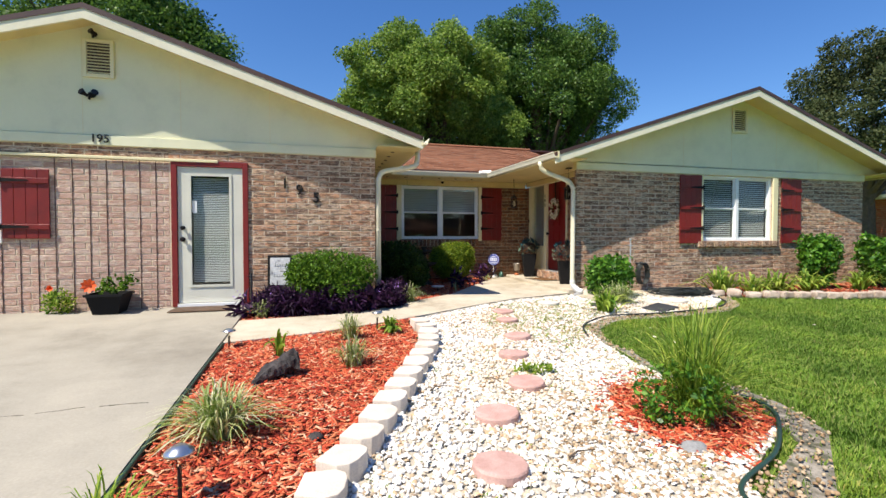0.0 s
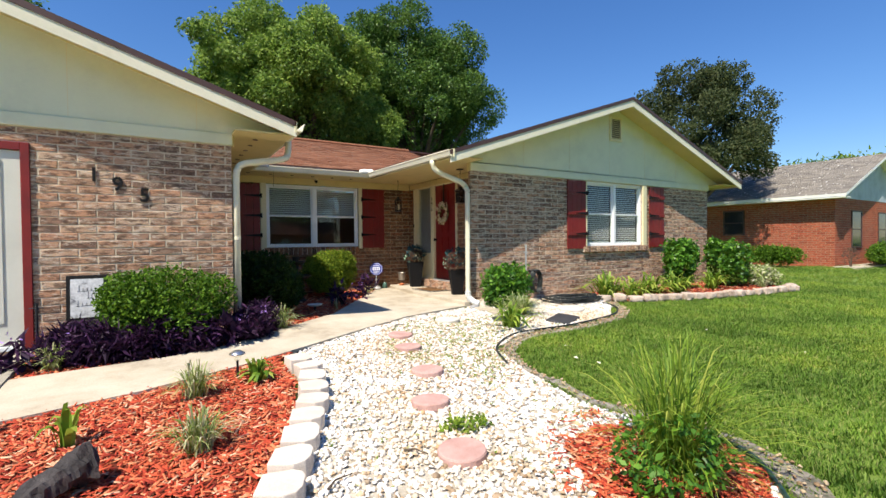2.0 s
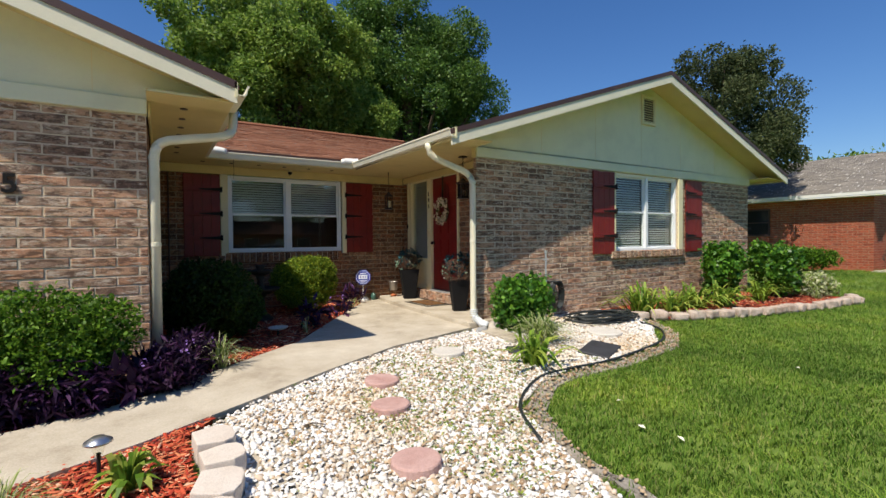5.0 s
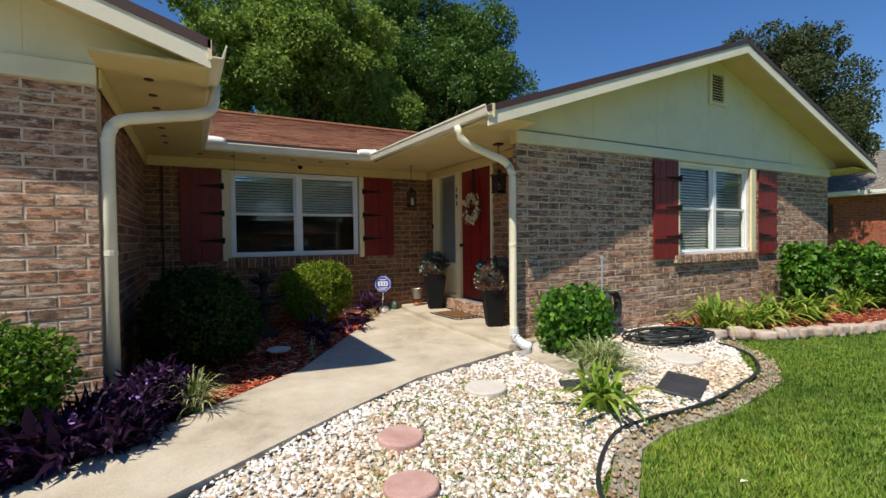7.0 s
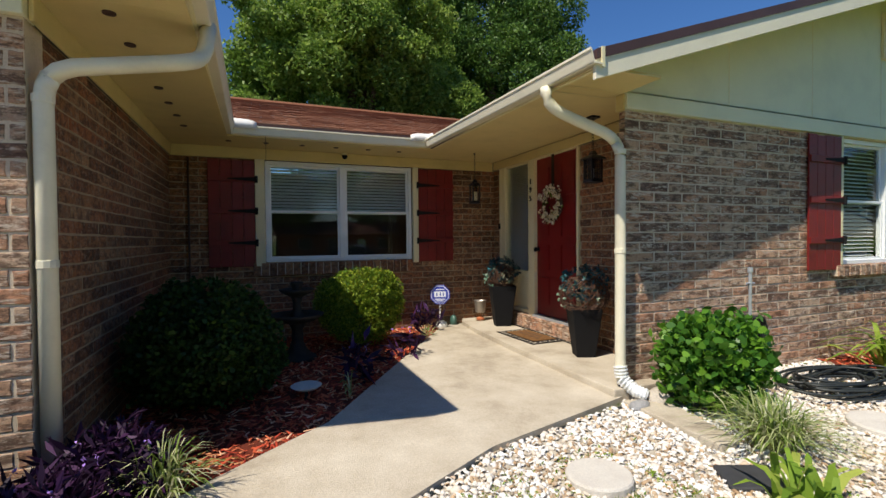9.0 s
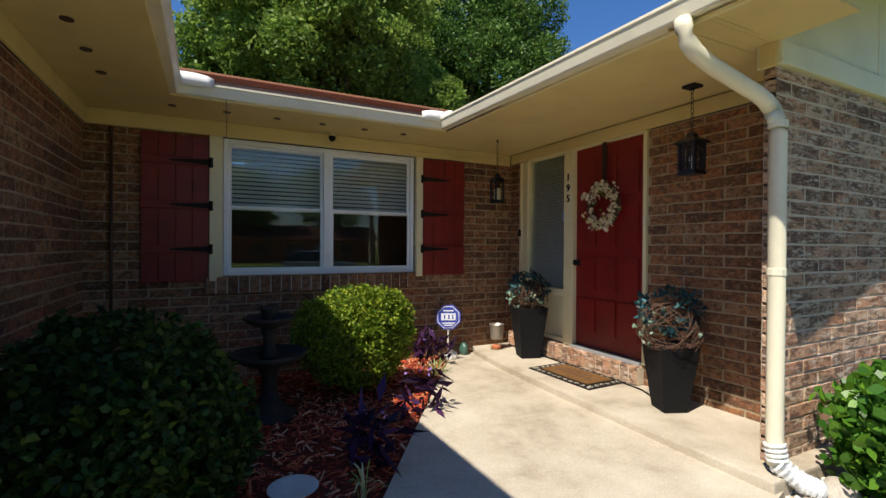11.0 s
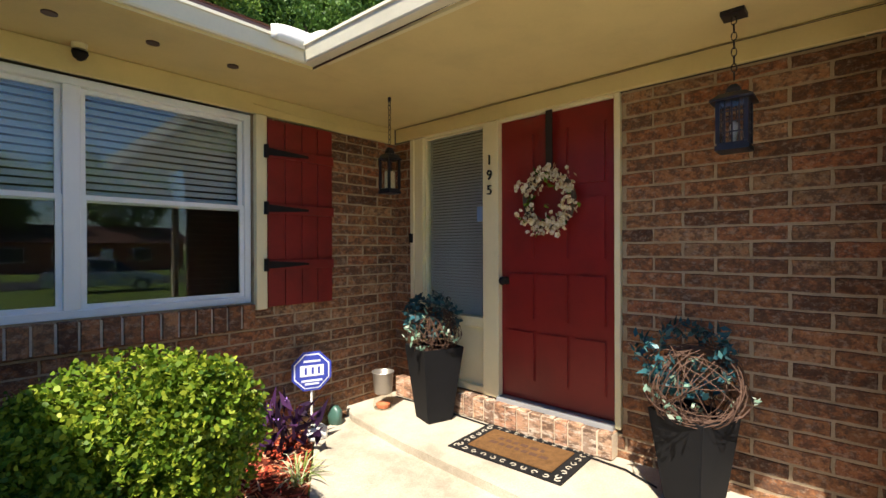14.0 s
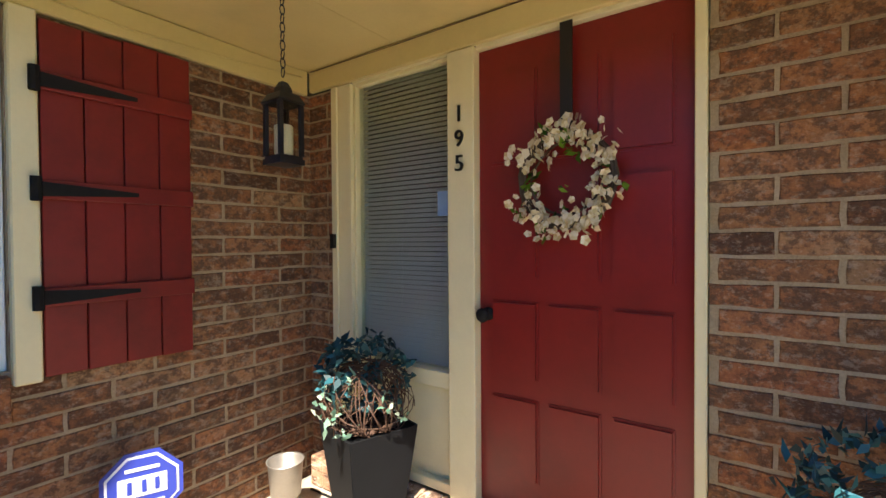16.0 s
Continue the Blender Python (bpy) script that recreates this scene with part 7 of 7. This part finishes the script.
        box_part("pane", (0.06, w - 0.06, -0.012, -0.005, 0.06, h - 0.06), painted("dark_glass", (0.02, 0.022, 0.025), 0.08), wn_)
    box_part("sidewalk", (x0 - 0.5, x1, y0 - 0.9, y0 - 0.1, 0.25, 0.34), M_CONCRETE, th)


neighbour()
shrub("clipped_hedge", 20.9, 9.9, 0.6, 1.3, 0.85, M_SHRUB, "clipped green hedge at the neighbour wall", 601, 1500, 0.06, "neighbour hedges")
shrub("clipped_hedge", 25.0, 7.3, 2.2, 0.6, 0.95, M_SHRUB, "long clipped hedge before the neighbour gable", 602, 2600, 0.06, "neighbour hedges")
shrub("bare_shrub", 22.0, 7.7, 0.3, 0.3, 0.8, M_BARK, "twiggy brown shrub at the neighbour corner", 603, 120, 0.03)


def street_house(x, y):
    """The house across the street, facing +y."""
    th = thing("street_house", "low red brick house across the street", "house", pose(x, y, -0.3))
    box_part("wall", (-8, 8, -8, 0, 0, 2.7), M_REDBRICK_J, th)
    bm = bmesh.new()
    q = [bm.verts.new(p) for p in ((-8.6, 0.6, 2.65), (8.6, 0.6, 2.65), (8.6, -4, 4.4), (-8.6, -4, 4.4), (-8.6, -8.6, 2.65), (8.6, -8.6, 2.65))]
    for f in ((0, 1, 2, 3), (3, 2, 5, 4), (0, 3, 4), (1, 5, 2), (0, 4, 5, 1)):
        bm.faces.new([q[i] for i in f])
    part("roof", bm, painted("dark_red_roof", (0.10, 0.04, 0.03), 0.95, 0.2, 30, 3, 0.4), th, "dark red-brown shingled roof")
    for wx in (-6, -2.6, 3.5):
        wnd = new("window")
        wnd.parent = th
        wnd.matrix_basis = pose(wx, 0.01, 0.9)
        box_part("frame", (0, 1.6, 0, 0.03, 0, 1.3), M_WHITE, wnd)
        box_part("pane", (0.08, 1.52, 0.0305, 0.04, 0.08, 1.22), painted("street_glass", (0.02, 0.022, 0.025), 0.08), wnd)
    box_part("door", (0.9, 1.85, 0.005, 0.05, 0.05, 2.1), M_WHITE, th)


street_house(12.0, -38.0)


def parked_suv(x, y, turn):
    """A silver family car, length along its own x."""
    th = thing("parked_suv", "silver estate car parked on the street side", "car", pose(x, y, ground_z(y) - 0.03, 0, 0, turn))
    M_CAR = painted("silver_paint", (0.62, 0.63, 0.64), 0.25, 0.03, 200, 2, 0.0, 0.3)
    M_CARGLASS = painted("car_glass", (0.015, 0.017, 0.02), 0.05, 0.0)
    M_TYRE = painted("tyre_rubber", (0.02, 0.02, 0.02), 0.8, 0.1)

    def shell(profile, w0, w1, z_in):
        bm = bmesh.new()
        rows = []
        for sy in (-1, 1):
            rows.append([bm.verts.new((px_, sy * (w0 + (w1 - w0) * max(0, pz - z_in)), pz)) for px_, pz in profile])
        n = len(profile)
        bm.faces.new(rows[0])
        bm.faces.new(rows[1][::-1])
        for i in range(n):
            bm.faces.new((rows[0][i], rows[0][(i + 1) % n], rows[1][(i + 1) % n], rows[1][i]))
        bmesh.ops.recalc_face_normals(bm, faces=bm.faces)
        bevel(bm, 0.05, 3)
        return bm

    part("body", shell([(-2.3, 0.30), (2.3, 0.30), (2.36, 0.55), (2.25, 0.80), (1.15, 0.98), (-2.2, 1.02), (-2.36, 0.70)], 0.90, 0.86, 0.6), M_CAR, th, smooth=True)
    part("cabin", shell([(-2.15, 0.98), (1.2, 0.96), (0.45, 1.50), (-0.2, 1.58), (-1.7, 1.55)], 0.84, 0.62, 0.96), M_CARGLASS, th, "dark car windows", True)
    part("roof_panel", shell([(-1.75, 1.54), (0.42, 1.50), (0.1, 1.58), (-0.5, 1.61), (-1.65, 1.58)], 0.66, 0.62, 1.5), M_CAR, th, smooth=True)
    for sy in (-0.58, 0.58):
        bm = bmesh.new()
        bm_tube(bm, [(-1.5, sy, 1.62), (-1.4, sy, 1.66), (0.0, sy, 1.65), (0.1, sy, 1.6)], 0.018, 6)
        part("roof_rail", bm, M_CAR, th)
        for px_ in (0.35, -0.65):
            box_part("pillar", (px_ - 0.04, px_ + 0.04, sy * 1.33 - 0.03, sy * 1.33 + 0.03, 1.0, 1.5), M_CAR, th)
    for px_ in (1.42, -1.38):
        for sy in (-0.82, 0.82):
            wh = new("wheel")
            wh.parent = th
            wh.matrix_basis = pose(px_, sy, 0.34, 90)
            bm = bmesh.new()
            bm_lathe(bm, [(0.22, -0.1), (0.33, -0.1), (0.34, 0), (0.33, 0.1), (0.22, 0.1)], 28)
            part("tyre", bm, M_TYRE, wh)
            bm = bmesh.new()
            bm_lathe(bm, [(0.2, -0.105), (0.21, 0), (0.2, 0.105)], 20)
            part("rim", bm, M_CAR, wh)
    for sy in (-0.6, 0.6):
        box_part("headlight", (2.2, 2.33, sy - 0.18, sy + 0.18, 0.62, 0.76), M_VINYL, th, bev=0.02)
        box_part("tail_light", (-2.33, -2.25, sy - 0.14, sy + 0.14, 0.72, 0.95), M_RED, th, bev=0.02)


parked_suv(8.0, -12.6, 6)

# ---- gravel, mulch, lawn ----
def ground_many(y):
    return np.clip(0.04 * y, -0.3, 0.31)


def loose(name, places, verts, faces, rot, lift, material, label, category, smooth=False):
    z = ground_many(places[:, 1]) + lift
    me = scatter_mesh(name, verts, faces, rot, np.column_stack([places, z]))
    me.materials.append(material)
    if smooth:
        me.polygons.foreach_set("use_smooth", np.ones(len(me.polygons), bool))
    ob = new(name, me)
    return tagged(ob, label, category, kind="stuff")


PEB_V = [(-0.8, -0.6, -0.4), (0.7, -0.7, -0.4), (0.8, 0.6, -0.4), (-0.7, 0.7, -0.4), (-0.6, -0.5, 0.5), (0.6, -0.4, 0.4), (0.5, 0.5, 0.55), (-0.5, 0.5, 0.45), (0, 0, 0.62), (1.05, 0, 0), (-1.05, 0, 0), (0, 1.0, 0), (0, -1.0, 0)]
PEB_F = [(4, 5, 8), (5, 6, 8), (6, 7, 8), (7, 4, 8), (0, 12, 4), (12, 5, 4), (0, 1, 12), (1, 5, 12), (1, 9, 5), (9, 6, 5), (1, 2, 9), (2, 6, 9), (2, 11, 6), (11, 7, 6), (2, 3, 11), (3, 7, 11), (3, 10, 7), (10, 4, 7), (3, 0, 10), (0, 4, 10)]
q = sown(GRAVEL, 36000)
q = q[~inside(TUFT_BED, q[:, 0], q[:, 1])]
n = len(q)
sz = rng.uniform(0.010, 0.021, n) * (1 + 0.5 * (rng.random(n) < 0.08))
rot = turns(n, 0.5) * sz[:, None, None] * np.stack([rng.uniform(0.8, 1.3, n), rng.uniform(0.7, 1.1, n), rng.uniform(0.5, 0.9, n)], 1)[:, None, :]
loose("gravel", q, PEB_V, PEB_F, rot, 0.006 + rng.uniform(0, 0.008, n), M_PEBBLE, "white and tan rounded gravel", "gravel", True)

q = sown([(2.3, 4.3), (3.0, 4.3), (3.5, 5.4), (4.4, 5.9), (4.4, 7.2), (3.3, 7.1), (2.4, 6.6), (1.6, 6.1), (1.7, 5.2)], 2600)
q = np.concatenate([q, sown([(1.2, 0.8), (1.9, 1.0), (2.6, 2.0), (2.2, 2.6), (1.9, 3.4), (1.4, 2.4)], 1500)])
n = len(q)
q = np.concatenate([q, sown(SAND, 220), sown(VERGE, 420)])
n = len(q)
rot = turns(n, 0.5) * rng.uniform(0.007, 0.016, n)[:, None, None]
loose("tan_gravel", q, PEB_V, PEB_F, rot, 0.010 + rng.uniform(0, 0.008, n), M_PEBBLE_TAN, "tan and brown gravel mixed into the path", "gravel", True)

CHIP_V = [(-1, -0.16, -0.06), (1, -0.12, -0.06), (1.05, 0.14, -0.05), (-0.95, 0.18, -0.06), (-1, -0.14, 0.06), (0.95, -0.1, 0.05), (1.0, 0.1, 0.06), (-0.9, 0.15, 0.07)]
CHIP_F = [(4, 5, 6, 7), (0, 1, 5, 4), (1, 2, 6, 5), (2, 3, 7, 6), (3, 0, 4, 7)]
for poly, n in ((LEFT_BED, 15000), (COURT_BED, 8000), (RIGHT_BED, 3500), (TUFT_BED, 2600)):
    q = sown(poly, n)
    if poly is TUFT_BED:
        q = np.concatenate([q, sown([(1.95, 2.9), (2.3, 3.5), (2.9, 3.6), (3.2, 3.0), (3.1, 2.4), (2.3, 1.95), (1.95, 2.3)], 700)])
        n = len(q)
    sz = rng.uniform(0.010, 0.042, n)
    rot = turns(n, 0.28) * sz[:, None, None] * np.stack([np.ones(n), rng.uniform(0.7, 1.6, n), rng.uniform(0.7, 1.5, n)], 1)[:, None, :]
    loose("bark_mulch", q, CHIP_V, CHIP_F, rot, 0.010 + rng.uniform(0, 0.018, n), M_MULCH, "red shredded bark mulch", "mulch")


def turf(box, n, tall, blades, seed, avoid):
    r = np.random.default_rng(seed)
    q = np.stack([r.uniform(box[0], box[1], n), r.uniform(box[2], box[3], n)], 1)
    for poly in avoid:
        q = q[~inside(poly, q[:, 0], q[:, 1])]
    v, f = [], []
    for i in range(blades):
        a = r.uniform(0, 6.28)
        c, s = math.cos(a), math.sin(a)
        ox, oy = r.normal(0, 0.022, 2)
        h, lean, w = r.uniform(0.6, 1.0), r.uniform(0.2, 0.75), 0.0032
        for d, hh, ww in ((0, 0, w), (lean * 0.4, 0.65, w * 0.8), (lean, 1.0, 0.0006)):
            for sgn in (-1, 1):
                v.append((ox + (d * h * c) * 0.05 * tall / 0.05 - sgn * ww * s, oy + (d * h * s) * 0.05 * tall / 0.05 + sgn * ww * c, hh * h * tall))
        f += [(6 * i, 6 * i + 1, 6 * i + 3, 6 * i + 2), (6 * i + 2, 6 * i + 3, 6 * i + 5, 6 * i + 4)]
    sc = r.uniform(0.7, 1.3, len(q))
    rot = turns(len(q), 0.15, r) * sc[:, None, None]
    loose("lawn_grass", q, v, f, rot, -0.032, M_GRASS, "short green lawn grass", "grass")


AVOID = [GRAVEL, RIGHT_BED, TUFT_BED, SAND, VERGE]
turf((2.0, 8.0, 0.3, 6.9), 34000, 0.044, 9, 41, AVOID)
turf((3.1, 7.3, 4.3, 6.8), 3600, 0.05, 6, 45, [GRAVEL])
turf((2.2, 3.6, 1.4, 4.4), 260, 0.06, 7, 44, [GRAVEL, TUFT_BED])
turf((8.0, 15.0, 0.0, 7.9), 22000, 0.055, 9, 42, AVOID)
turf((15.0, 24.0, 1.0, 9.0), 8000, 0.08, 8, 43, AVOID)
q = sown(GRAVEL, 420)
q = np.concatenate([q, sown([(2.6, 4.2), (3.1, 4.6), (3.5, 5.4), (4.2, 6.0), (3.9, 7.1), (2.9, 6.9), (2.1, 5.6)], 1100)])
th = loose("gravel_weeds", q, *spray(5, 0.018, 0.022, 8, 0.3), turns(len(q), 0.3) * rng.uniform(0.4, 1.1, len(q))[:, None, None], 0.02, M_LILY, "small green weeds between the pebbles", "weeds")

# ---- bricks, laid last ----
for job in pending_bricks:
    lay_bricks(*job)
